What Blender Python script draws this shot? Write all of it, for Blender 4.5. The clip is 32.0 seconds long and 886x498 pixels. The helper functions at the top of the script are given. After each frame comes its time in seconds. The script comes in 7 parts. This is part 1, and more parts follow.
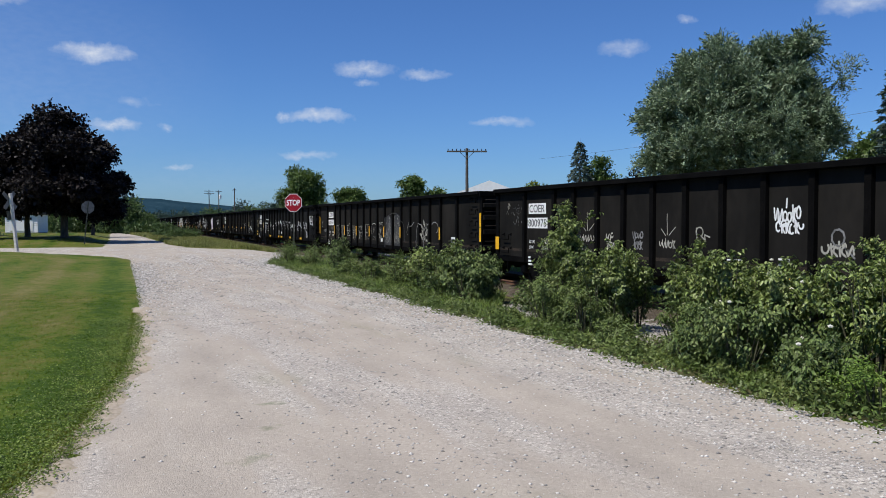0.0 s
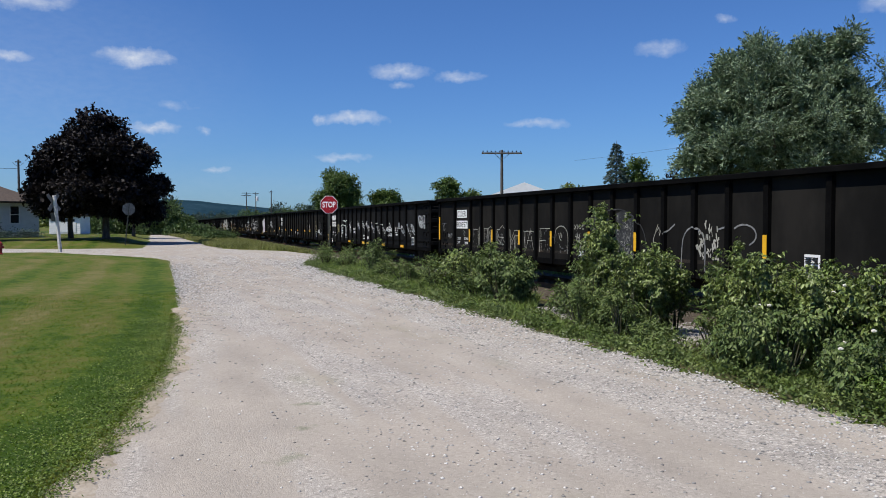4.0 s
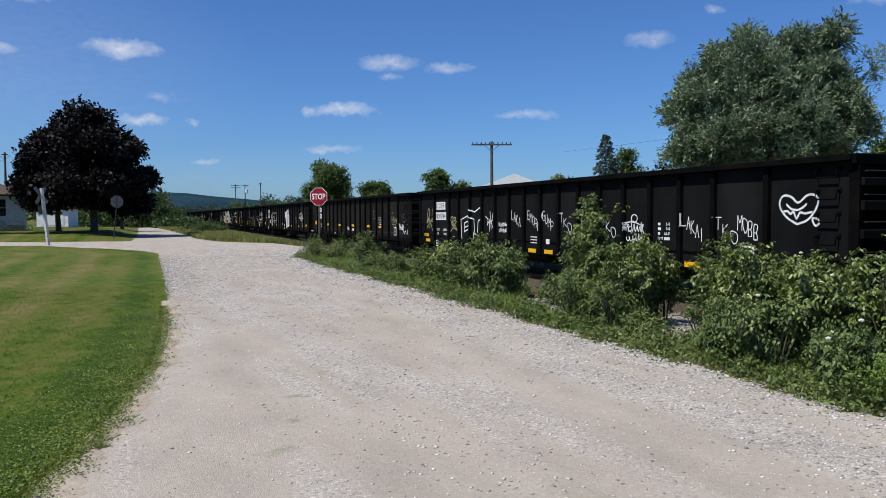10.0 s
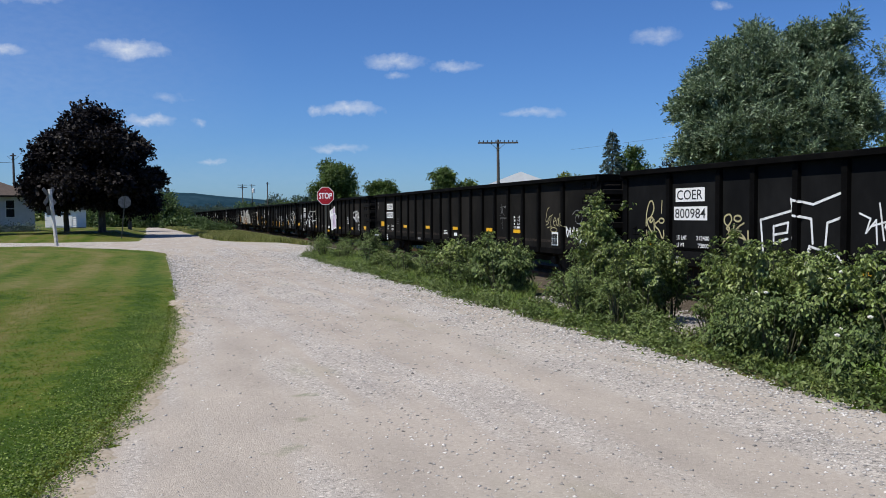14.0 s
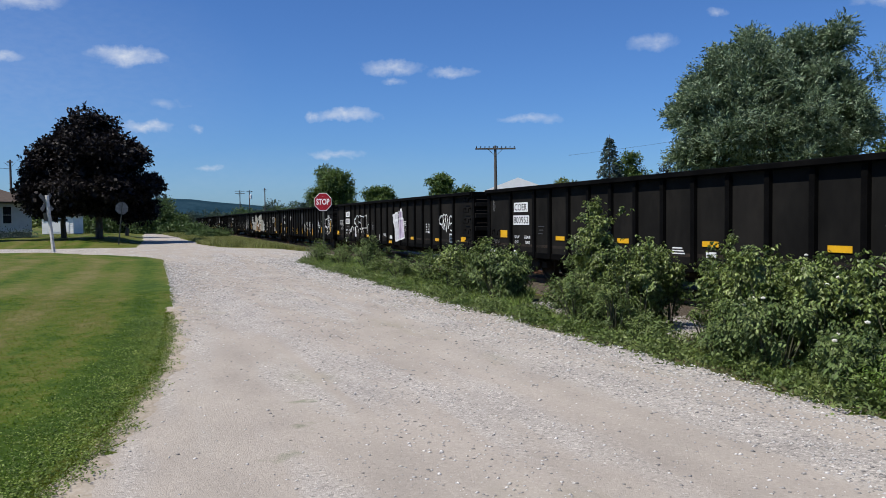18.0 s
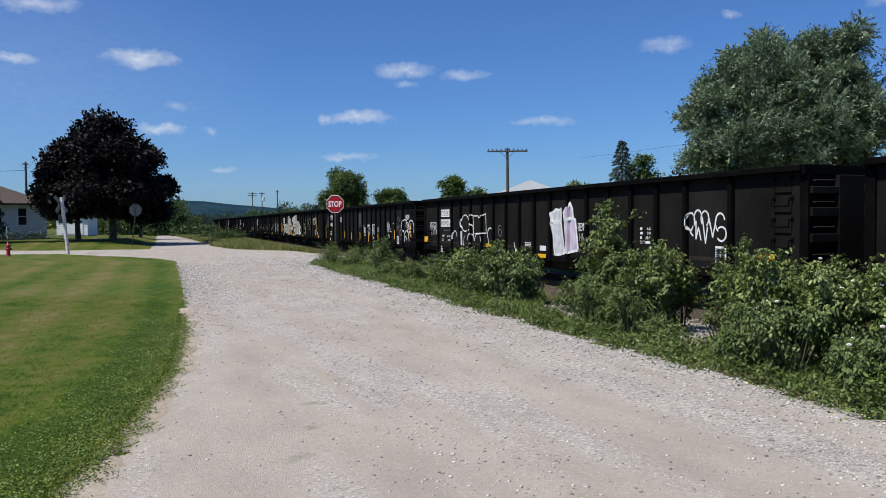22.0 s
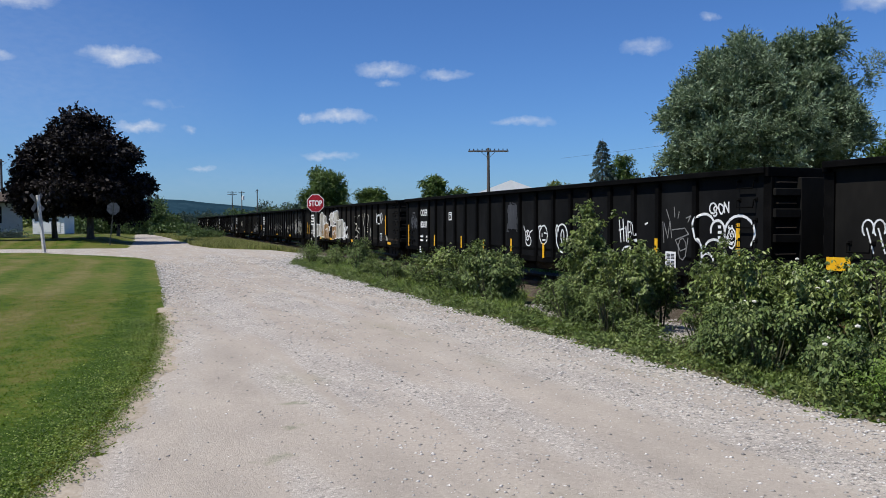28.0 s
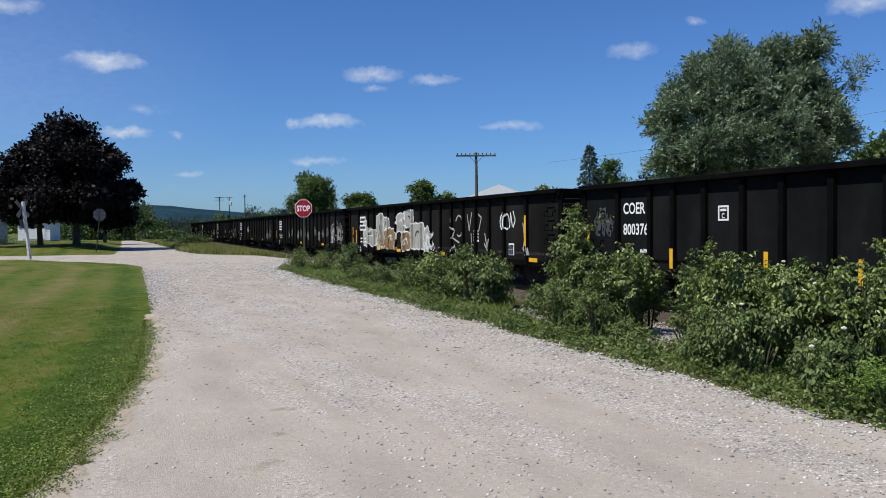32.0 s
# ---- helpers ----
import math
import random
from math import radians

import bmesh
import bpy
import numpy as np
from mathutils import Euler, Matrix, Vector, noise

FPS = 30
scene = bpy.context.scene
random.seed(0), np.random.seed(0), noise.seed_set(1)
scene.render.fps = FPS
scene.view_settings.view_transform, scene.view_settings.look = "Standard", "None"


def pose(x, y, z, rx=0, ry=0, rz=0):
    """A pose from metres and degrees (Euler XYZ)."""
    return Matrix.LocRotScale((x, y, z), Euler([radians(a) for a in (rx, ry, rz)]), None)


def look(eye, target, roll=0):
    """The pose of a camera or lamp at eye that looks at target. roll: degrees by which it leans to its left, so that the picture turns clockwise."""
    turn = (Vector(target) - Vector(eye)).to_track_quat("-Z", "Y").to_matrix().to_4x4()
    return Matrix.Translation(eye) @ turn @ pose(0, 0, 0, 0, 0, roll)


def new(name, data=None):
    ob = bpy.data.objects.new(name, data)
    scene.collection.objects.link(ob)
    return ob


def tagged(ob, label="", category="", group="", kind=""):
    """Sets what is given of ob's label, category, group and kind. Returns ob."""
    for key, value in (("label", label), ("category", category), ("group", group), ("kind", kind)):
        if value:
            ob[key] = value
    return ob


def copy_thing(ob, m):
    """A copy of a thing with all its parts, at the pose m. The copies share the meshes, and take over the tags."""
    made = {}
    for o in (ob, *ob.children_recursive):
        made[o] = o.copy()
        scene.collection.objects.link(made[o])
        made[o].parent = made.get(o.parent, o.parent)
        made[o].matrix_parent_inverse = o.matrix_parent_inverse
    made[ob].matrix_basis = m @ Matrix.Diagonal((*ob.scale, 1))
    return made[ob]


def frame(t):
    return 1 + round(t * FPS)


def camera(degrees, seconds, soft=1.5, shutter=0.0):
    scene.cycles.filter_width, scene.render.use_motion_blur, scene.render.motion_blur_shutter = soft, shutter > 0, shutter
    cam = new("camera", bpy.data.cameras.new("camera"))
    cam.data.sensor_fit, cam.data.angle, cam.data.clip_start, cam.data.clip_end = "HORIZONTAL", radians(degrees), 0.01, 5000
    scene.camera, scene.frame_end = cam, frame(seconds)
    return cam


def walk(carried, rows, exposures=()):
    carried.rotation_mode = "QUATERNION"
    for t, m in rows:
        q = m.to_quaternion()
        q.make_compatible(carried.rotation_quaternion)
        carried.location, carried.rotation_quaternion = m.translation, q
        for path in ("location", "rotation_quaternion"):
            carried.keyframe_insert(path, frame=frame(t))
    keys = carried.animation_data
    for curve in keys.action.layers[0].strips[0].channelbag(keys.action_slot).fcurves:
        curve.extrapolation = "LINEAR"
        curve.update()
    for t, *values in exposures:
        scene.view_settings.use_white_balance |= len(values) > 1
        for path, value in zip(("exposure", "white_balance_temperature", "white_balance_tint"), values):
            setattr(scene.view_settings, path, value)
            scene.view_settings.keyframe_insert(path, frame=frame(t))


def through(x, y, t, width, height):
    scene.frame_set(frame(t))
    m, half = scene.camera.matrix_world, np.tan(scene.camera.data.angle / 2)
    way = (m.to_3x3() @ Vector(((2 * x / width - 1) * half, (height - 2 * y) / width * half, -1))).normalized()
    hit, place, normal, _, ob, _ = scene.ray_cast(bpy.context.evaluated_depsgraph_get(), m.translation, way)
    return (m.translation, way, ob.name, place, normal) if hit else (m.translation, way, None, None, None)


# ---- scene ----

cam = camera(57.99, 32.0, soft=0.9)
EYE = (0.0, 0.0, 1.72)


def held(yaw, pitch, roll):
    """Hand-held pose: yaw to the right of the track's direction, pitch upward, roll, in degrees."""
    a, p = radians(yaw), radians(pitch)
    aim = (EYE[0] + math.sin(a) * math.cos(p), EYE[1] + math.cos(a) * math.cos(p), EYE[2] + math.sin(p))
    return look(EYE, aim, roll)


walk(cam, [(t, held(y, p, r)) for t, y, p, r in (
    (0.0, 22.15, -1.94, 0.01), (0.5, 21.88, -1.83, -0.05), (1.0, 21.59, -1.76, -0.06), (1.5, 21.35, -1.74, -0.01),
    (2.0, 21.08, -1.69, -0.04), (2.5, 20.67, -1.72, 0.02), (3.0, 20.15, -1.72, -0.00), (3.5, 19.90, -1.82, 0.02),
    (5.5, 19.01, -1.69, 0.09), (6.0, 18.95, -1.67, 0.03), (6.5, 18.80, -1.68, 0.07), (7.0, 18.70, -1.59, -0.06),
    (7.5, 18.62, -1.71, -0.07), (8.0, 18.62, -1.81, -0.10), (8.5, 18.98, -1.95, -0.07), (9.0, 19.97, -2.24, -0.09),
    (9.5, 20.18, -2.40, -0.10), (10.0, 20.37, -2.41, -0.14), (10.5, 20.57, -2.36, -0.16), (11.0, 20.64, -2.41, -0.16),
    (11.5, 20.54, -2.56, -0.15), (12.0, 20.43, -2.48, -0.17), (12.5, 20.28, -2.45, -0.28), (13.0, 20.13, -2.47, -0.37),
    (13.5, 19.96, -2.53, -0.55), (14.0, 19.88, -2.51, -0.45), (14.5, 19.95, -2.53, -0.44), (16.5, 20.44, -2.17, -0.58),
    (17.0, 20.37, -2.00, -0.53), (17.5, 20.28, -1.96, -0.62), (18.0, 20.06, -2.09, -0.51), (18.5, 19.79, -2.07, -0.54),
    (19.0, 19.65, -2.11, -0.49), (19.5, 19.52, -2.14, -0.56), (20.0, 19.43, -2.00, -0.41), (20.5, 19.35, -1.99, -0.51),
    (21.0, 19.36, -1.99, -0.50), (21.5, 19.27, -1.93, -0.44), (22.0, 19.22, -1.91, -0.39), (22.5, 19.19, -1.96, -0.35),
    (23.0, 19.12, -1.89, -0.27), (23.5, 19.24, -1.89, -0.32), (24.0, 19.18, -1.86, -0.35), (24.5, 19.24, -1.82, -0.36),
    (25.0, 19.29, -1.81, -0.28), (25.5, 19.41, -1.82, -0.12), (27.5, 20.37, -1.88, -0.20), (28.0, 20.60, -1.94, -0.20),
    (28.5, 20.46, -2.04, -0.48), (29.0, 20.40, -2.10, -0.54), (29.5, 20.49, -2.27, -0.54), (30.0, 20.70, -2.35, -0.47),
    (30.5, 20.85, -2.23, -0.54), (31.0, 21.00, -1.95, -0.62), (31.5, 21.25, -1.74, -0.60), (32.0, 21.43, -1.62, -0.49),
)])


# ---- light: clear late-summer noon, small fair-weather clouds ----
SUN_WAY = Vector((-0.54, -0.10, 0.84)).normalized()
world = bpy.data.worlds.new("sky")
scene.world = world
world.use_nodes = True


def sky_nodes():
    nt = world.node_tree
    nt.nodes.clear()
    N, K = nt.nodes.new, nt.links.new

    def math_node(op, a, b=None, c=None, clamp=False):
        n = N("ShaderNodeMath")
        n.operation, n.use_clamp = op, clamp
        for i, v in enumerate((a, b, c)):
            if v is None:
                continue
            if isinstance(v, (int, float)):
                n.inputs[i].default_value = v
            else:
                K(v, n.inputs[i])
        return n.outputs[0]

    sky = N("ShaderNodeTexSky")
    sky.sky_type, sky.sun_disc = "NISHITA", False
    sky.sun_elevation = math.asin(SUN_WAY.z)
    sky.sun_rotation = math.atan2(SUN_WAY.x, SUN_WAY.y)
    sky.altitude, sky.air_density, sky.dust_density, sky.ozone_density = 300, 1.0, 0.5, 2.0
    # clouds: soft flattened puffs at their bearings, frayed by noise
    tc = N("ShaderNodeTexCoord")
    sep = N("ShaderNodeSeparateXYZ")
    K(tc.outputs["Generated"], sep.inputs[0])
    bear = math_node("ARCTAN2", sep.outputs[0], sep.outputs[1])
    rise = math_node("ARCSINE", sep.outputs[2])
    fray = N("ShaderNodeTexNoise")
    fray.inputs["Scale"].default_value, fray.inputs["Detail"].default_value, fray.inputs["Roughness"].default_value = 38, 6, 0.6
    K(tc.outputs["Generated"], fray.inputs["Vector"])
    sepf = N("ShaderNodeSeparateColor")
    K(fray.outputs["Color"], sepf.inputs[0])
    bear = math_node("ADD", bear, math_node("MULTIPLY", math_node("SUBTRACT", sepf.outputs[0], 0.5), 0.045))
    rise = math_node("ADD", rise, math_node("MULTIPLY", math_node("SUBTRACT", sepf.outputs[1], 0.5), 0.024))
    cover = None
    for b, e, w, h, d in CLOUDS:
        u = math_node("DIVIDE", math_node("SUBTRACT", bear, radians(b)), radians(w))
        v = math_node("DIVIDE", math_node("SUBTRACT", rise, radians(e)), radians(h))
        r = math_node("SQRT", math_node("ADD", math_node("MULTIPLY", u, u), math_node("MULTIPLY", v, v)))
        one = math_node("MULTIPLY", math_node("SUBTRACT", 1.0, r, clamp=True), d * 0.9)
        cover = one if cover is None else math_node("MAXIMUM", cover, one)
    wisp = N("ShaderNodeTexNoise")
    wisp.inputs["Scale"].default_value, wisp.inputs["Detail"].default_value = 90, 5
    stretch = N("ShaderNodeMapping")
    stretch.inputs["Scale"].default_value = (1, 1, 2.2)
    K(tc.outputs["Generated"], stretch.inputs[0])
    K(stretch.outputs[0], wisp.inputs["Vector"])
    amount = math_node("MULTIPLY", cover, math_node("MULTIPLY_ADD", wisp.outputs["Fac"], 1.3, 0.3), clamp=True)
    mix = N("ShaderNodeMix")
    mix.data_type = "RGBA"
    tint = N("ShaderNodeMix")
    tint.data_type, tint.blend_type = "RGBA", "MULTIPLY"
    tint.inputs["Factor"].default_value = 1.0
    tint.inputs["B"].default_value = SKY_TINT
    K(sky.outputs[0], tint.inputs["A"])
    K(amount, mix.inputs["Factor"])
    K(tint.outputs["Result"], mix.inputs["A"])
    mix.inputs["B"].default_value = CLOUD_WHITE
    bg, out = N("ShaderNodeBackground"), N("ShaderNodeOutputWorld")
    bg.inputs["Strength"].default_value = SKY_STRENGTH
    K(mix.outputs["Result"], bg.inputs["Color"])
    K(bg.outputs[0], out.inputs[0])


SKY_STRENGTH, SKY_TINT, CLOUD_WHITE = 0.082, (0.485, 0.8, 1.31, 1), (7.6, 8.3, 9.6, 1)
# bearing right of the track, rise, half width, half height (degrees), density
CLOUDS = (
    (-9.0, 9.0, 17.0, 9.0, 0.12), (4.0, 2.5, 30.0, 3.0, 0.07),
    (-1.2, 10.9, 3.0, 0.75, 1.0), (-0.2, 6.35, 1.9, 0.5, 0.8), (3.1, 6.2, 0.7, 0.4, 0.5), (16.4, 10.7, 2.4, 0.6, 0.75), (20.6, 10.3, 2.0, 0.4, 0.65), (13.2, 7.35, 2.6, 0.55, 0.9),
    (10.9, 7.3, 0.6, 0.45, 0.7), (26.2, 7.0, 2.7, 0.4, 0.55), (34.8, 11.9, 1.8, 0.7, 0.55), (12.4, 4.7, 2.3, 0.35, 0.6), (4.0, 3.65, 1.0, 0.3, 0.5), (49.2, 13.6, 2.6, 0.8, 0.7),
    (39.0, 13.4, 0.9, 0.4, 0.55), (-8.8, 10.4, 1.9, 0.5, 0.8), (-7.3, 13.8, 3.0, 0.7, 0.7), (1.2, 7.85, 1.3, 0.4, 0.35), (38.0, 5.3, 2.8, 0.45, 0.4), (16.8, 9.75, 1.0, 0.35, 0.5))
sky_nodes()
sun = new("sun", bpy.data.lights.new("sun", "SUN"))
sun.data.energy, sun.data.angle, sun.data.color = 5.0, radians(0.53), (1.0, 0.95, 0.87)
sun.matrix_world = look(SUN_WAY * 100, (0, 0, 0))
scene.view_settings.exposure = 0.06


# ---- materials ----
def material(name, shades, rough=0.8, scale=4.0, fine=60.0, bump=0.3, metal=0.0, spread=0.0, spec=0.5, through_light=0.0,
             fine_mix=0.35, coords="Object", depth=0.02, stretch=(1, 1, 1)):
    """Shades: two or three colours, mixed by a broad and a fine noise; spread: lightness change from piece to piece."""
    m = bpy.data.materials.new(name)
    m.use_nodes = True
    nt = m.node_tree
    N, K = nt.nodes.new, nt.links.new
    b = nt.nodes["Principled BSDF"]
    tc, mp = N("ShaderNodeTexCoord"), N("ShaderNodeMapping")
    mp.inputs["Scale"].default_value = stretch
    K(tc.outputs[coords], mp.inputs[0])
    broad, small = N("ShaderNodeTexNoise"), N("ShaderNodeTexNoise")
    for n, s in ((broad, scale), (small, fine)):
        n.inputs["Scale"].default_value, n.inputs["Detail"].default_value = s, 5
        K(mp.outputs[0], n.inputs["Vector"])
    mixer = N("ShaderNodeMix")
    mixer.inputs["Factor"].default_value = fine_mix
    K(broad.outputs["Fac"], mixer.inputs["A"])
    K(small.outputs["Fac"], mixer.inputs["B"])
    ramp = N("ShaderNodeValToRGB")
    els = ramp.color_ramp.elements
    while len(els) < len(shades):
        els.new(0.5)
    for i, c in enumerate(shades):
        els[i].position, els[i].color = 0.32 + 0.36 * i / (len(shades) - 1), (*c, 1)
    K(mixer.outputs["Result"], ramp.inputs[0])
    colour = ramp.outputs[0]
    if spread:
        geo, hsv, mul = N("ShaderNodeNewGeometry"), N("ShaderNodeHueSaturation"), N("ShaderNodeMapRange")
        K(geo.outputs["Random Per Island"], mul.inputs[0])
        mul.inputs[3].default_value, mul.inputs[4].default_value = 1 - spread, 1 + spread
        K(mul.outputs[0], hsv.inputs["Value"])
        K(colour, hsv.inputs["Color"])
        colour = hsv.outputs[0]
    K(colour, b.inputs["Base Color"])
    b.inputs["Roughness"].default_value, b.inputs["Metallic"].default_value = rough, metal
    b.inputs["Specular IOR Level"].default_value = spec
    if bump:
        bp = N("ShaderNodeBump")
        bp.inputs["Strength"].default_value, bp.inputs["Distance"].default_value = bump, depth
        K(small.outputs["Fac"], bp.inputs["Height"])
        K(bp.outputs[0], b.inputs["Normal"])
    if through_light:
        tr, add, out = N("ShaderNodeBsdfTranslucent"), N("ShaderNodeMixShader"), nt.nodes["Material Output"]
        K(colour, tr.inputs["Color"])
        add.inputs[0].default_value = through_light
        K(b.outputs[0], add.inputs[1])
        K(tr.outputs[0], add.inputs[2])
        K(add.outputs[0], out.inputs[0])
    return m


def leafy(name, dark, light, tip, gloss=0.45, scale=1.4, fine=9, spec=0.4, spread=0.38, through=0.3):
    return material(name, (dark, light, tip), rough=gloss, scale=scale, fine=fine, bump=0, spread=spread, through_light=through, spec=spec, fine_mix=0.5)


BLACK = material("black_car_paint", ((0.0078, 0.0076, 0.0071), (0.0122, 0.0117, 0.0106), (0.0195, 0.018, 0.0158)), 0.75, 1.1, 7, 0.06, stretch=(1, 1, 0.55), spec=0.03, fine_mix=0.22)
BLACK_COOL = material("blue_black_car_paint", ((0.0055, 0.0058, 0.0061), (0.0083, 0.0086, 0.0088), (0.0135, 0.0138, 0.0138)), 0.7, 1.1, 7, 0.06, stretch=(1, 1, 0.55), spec=0.03, fine_mix=0.22)
BLACK_RIB = material("black_rib_paint", ((0.002, 0.002, 0.002), (0.0034, 0.0033, 0.0032), (0.007, 0.0065, 0.006)), 0.7, 2.0, 40, 0.15, spec=0.03)
IRON = material("dirty_iron", ((0.016, 0.014, 0.012), (0.035, 0.028, 0.022), (0.06, 0.042, 0.03)), 0.85, 3, 50, 0.3, spec=0.12)
RUST = material("rusty_steel", ((0.05, 0.025, 0.015), (0.12, 0.06, 0.035), (0.18, 0.10, 0.06)), 0.85, 4, 70, 0.3, spec=0.2)
TIE_WOOD = material("creosoted_wood", ((0.03, 0.024, 0.02), (0.07, 0.055, 0.045), (0.12, 0.10, 0.085)), 0.9, 5, 60, 0.5, spec=0.08)
STENCIL = material("white_stencil_paint", ((0.66, 0.66, 0.64), (0.8, 0.8, 0.79)), 0.6, 6, 60, 0.03)
SPRAY = material("white_spray_paint", ((0.42, 0.43, 0.42), (0.68, 0.69, 0.68), (0.78, 0.79, 0.80)), 0.55, 5, 45, 0.03)
SPRAY_DIM = material("faded_spray_paint", ((0.06, 0.06, 0.058), (0.17, 0.17, 0.165), (0.26, 0.26, 0.255)), 0.65, 7, 40, 0.03)
SPRAY_TAN = material("tan_spray_paint", ((0.17, 0.10, 0.04), (0.30, 0.18, 0.07)), 0.6, 7, 40, 0.03)
SPRAY_CREAM = material("cream_spray_paint", ((0.28, 0.25, 0.13), (0.50, 0.45, 0.24)), 0.6, 7, 40, 0.03)
CHALK_DIM = material("thin_chalky_paint", ((0.009, 0.0088, 0.0085), (0.012, 0.0118, 0.0115), (0.024, 0.024, 0.024), (0.12, 0.12, 0.12)), 0.7, 3, 12, 0.05, fine_mix=0.5, stretch=(1, 1, 0.5))
SPRAY_PALE = material("thin_white_spray_paint", ((0.36, 0.36, 0.37), (0.5, 0.5, 0.52), (0.62, 0.62, 0.64)), 0.6, 5, 40, 0.03)
SPRAY_LILAC = material("lilac_spray_paint", ((0.36, 0.3, 0.38), (0.5, 0.42, 0.52), (0.62, 0.56, 0.64)), 0.6, 3, 30, 0.03)
PAINT_OUT = material("grey_cover_paint", ((0.018, 0.0185, 0.02), (0.036, 0.037, 0.04), (0.07, 0.072, 0.077)), 0.6, 2.5, 12, 0.05, stretch=(1, 1, 0.4))
SPRAY_GREY = material("grey_spray_paint", ((0.20, 0.20, 0.17), (0.34, 0.33, 0.28), (0.42, 0.41, 0.36)), 0.6, 4, 30, 0.03)
AMBER = material("amber_reflector", ((0.66, 0.33, 0.008), (0.82, 0.47, 0.012)), 0.35, 8, 60, 0.02)
INK = material("black_lettering", ((0.012, 0.012, 0.012), (0.02, 0.02, 0.02)), 0.6, 8, 60, 0.0)
VERGE_SOIL = material("weedy_soil", ((0.035, 0.04, 0.016), (0.07, 0.07, 0.03), (0.13, 0.11, 0.06)), 0.95, 1.2, 18, 0.7, fine_mix=0.5, depth=0.03, spec=0.08)
def lawn(name, lively, through_light=0.0):
    """Mown turf: worn tan drifts on a green ground, and mower stripes that follow the lawn's rim ("rim": metres from it)."""
    m = bpy.data.materials.new(name)
    m.use_nodes = True
    nt = m.node_tree
    N, K = nt.nodes.new, nt.links.new
    b = nt.nodes["Principled BSDF"]
    b.inputs["Roughness"].default_value, b.inputs["Specular IOR Level"].default_value = 0.8, 0.12
    tc = N("ShaderNodeTexCoord")

    def noise_at(scale, detail, stretch, offset=0.0):
        mp, n = N("ShaderNodeMapping"), N("ShaderNodeTexNoise")
        mp.inputs["Scale"].default_value, mp.inputs["Location"].default_value = stretch, (offset, offset, 0)
        K(tc.outputs["Object"], mp.inputs[0])
        K(mp.outputs[0], n.inputs["Vector"])
        n.inputs["Scale"].default_value, n.inputs["Detail"].default_value = scale, detail
        return n.outputs["Fac"]

    def calc(op, a, c, d=None):
        n = N("ShaderNodeMath")
        n.operation = op
        for i, v in enumerate((a, c, d)):
            if isinstance(v, (int, float)):
                n.inputs[i].default_value = v
            elif v is not None:
                K(v, n.inputs[i])
        return n.outputs[0]

    rim, xyz = N("ShaderNodeAttribute"), N("ShaderNodeSeparateXYZ")
    rim.attribute_name = "rim"
    K(tc.outputs["Object"], xyz.inputs[0])
    # the turf away from the camera's end is drier, and it is greenest along the rim
    dry = calc("MULTIPLY_ADD", xyz.outputs[1], 0.012, -0.13)
    dry = calc("MINIMUM", dry, 0.12)
    dry = calc("ADD", dry, calc("MULTIPLY", calc("MINIMUM", rim.outputs["Fac"], 3.0), 0.028))
    dry = calc("ADD", dry, calc("MULTIPLY_ADD", noise_at(0.32, 4, (1, 0.75, 1)), 0.85, 0.0))
    dry = calc("ADD", dry, calc("MULTIPLY_ADD", noise_at(1.4, 6, (0.8, 1.1, 1), 7.0), 0.6, -0.3))
    sway = calc("MULTIPLY_ADD", noise_at(0.5, 3, (1, 1, 1), 3.0), 0.9, rim.outputs["Fac"])
    stripe = calc("SINE", calc("MULTIPLY", sway, 4.7), 0.0)
    dry = calc("MULTIPLY_ADD", stripe, 0.15, dry)
    swathe = calc("SINE", calc("MULTIPLY", calc("MULTIPLY_ADD", noise_at(0.22, 3, (1, 1, 1), 11.0), 3.5, rim.outputs["Fac"]), 1.9), 0.0)
    dry = calc("MULTIPLY_ADD", swathe, 0.13, dry)
    dry = calc("ADD", dry, calc("MULTIPLY_ADD", noise_at(4.0, 7, (1, 0.6, 1), 5.0), 1.2, -0.6))
    dry = calc("ADD", dry, calc("MULTIPLY_ADD", noise_at(20.0, 7, (1, 0.7, 1)), 1.15, -0.575))
    ramp = N("ShaderNodeValToRGB")
    e = ramp.color_ramp.elements
    stops = ((0.2, (0.04, 0.075, 0.006)), (0.4, (0.068, 0.107, 0.009)), (0.54, (0.092, 0.117, 0.015)), (0.66, (0.106, 0.117, 0.021)), (0.8, (0.124, 0.123, 0.031)), (0.95, (0.158, 0.144, 0.048)))
    while len(e) < len(stops):
        e.new(0.5)
    for i, (at, c) in enumerate(stops):
        e[i].position, e[i].color = at, tuple(q * lively for q in c) + (1,)
    K(dry, ramp.inputs[0])
    geo, hsv, mul = N("ShaderNodeNewGeometry"), N("ShaderNodeHueSaturation"), N("ShaderNodeMapRange")
    K(geo.outputs["Random Per Island"], mul.inputs[0])
    mul.inputs[3].default_value, mul.inputs[4].default_value = (0.75, 1.25) if through_light else (1, 1)
    K(mul.outputs[0], hsv.inputs["Value"])
    K(ramp.outputs[0], hsv.inputs["Color"])
    K(hsv.outputs[0], b.inputs["Base Color"])
    if through_light:
        tr, add = N("ShaderNodeBsdfTranslucent"), N("ShaderNodeMixShader")
        K(hsv.outputs[0], tr.inputs["Color"])
        add.inputs[0].default_value = through_light
        K(b.outputs[0], add.inputs[1])
        K(tr.outputs[0], add.inputs[2])
        K(add.outputs[0], nt.nodes["Material Output"].inputs[0])
    else:
        bp = N("ShaderNodeBump")
        bp.inputs["Strength"].default_value, bp.inputs["Distance"].default_value = 0.5, 0.02
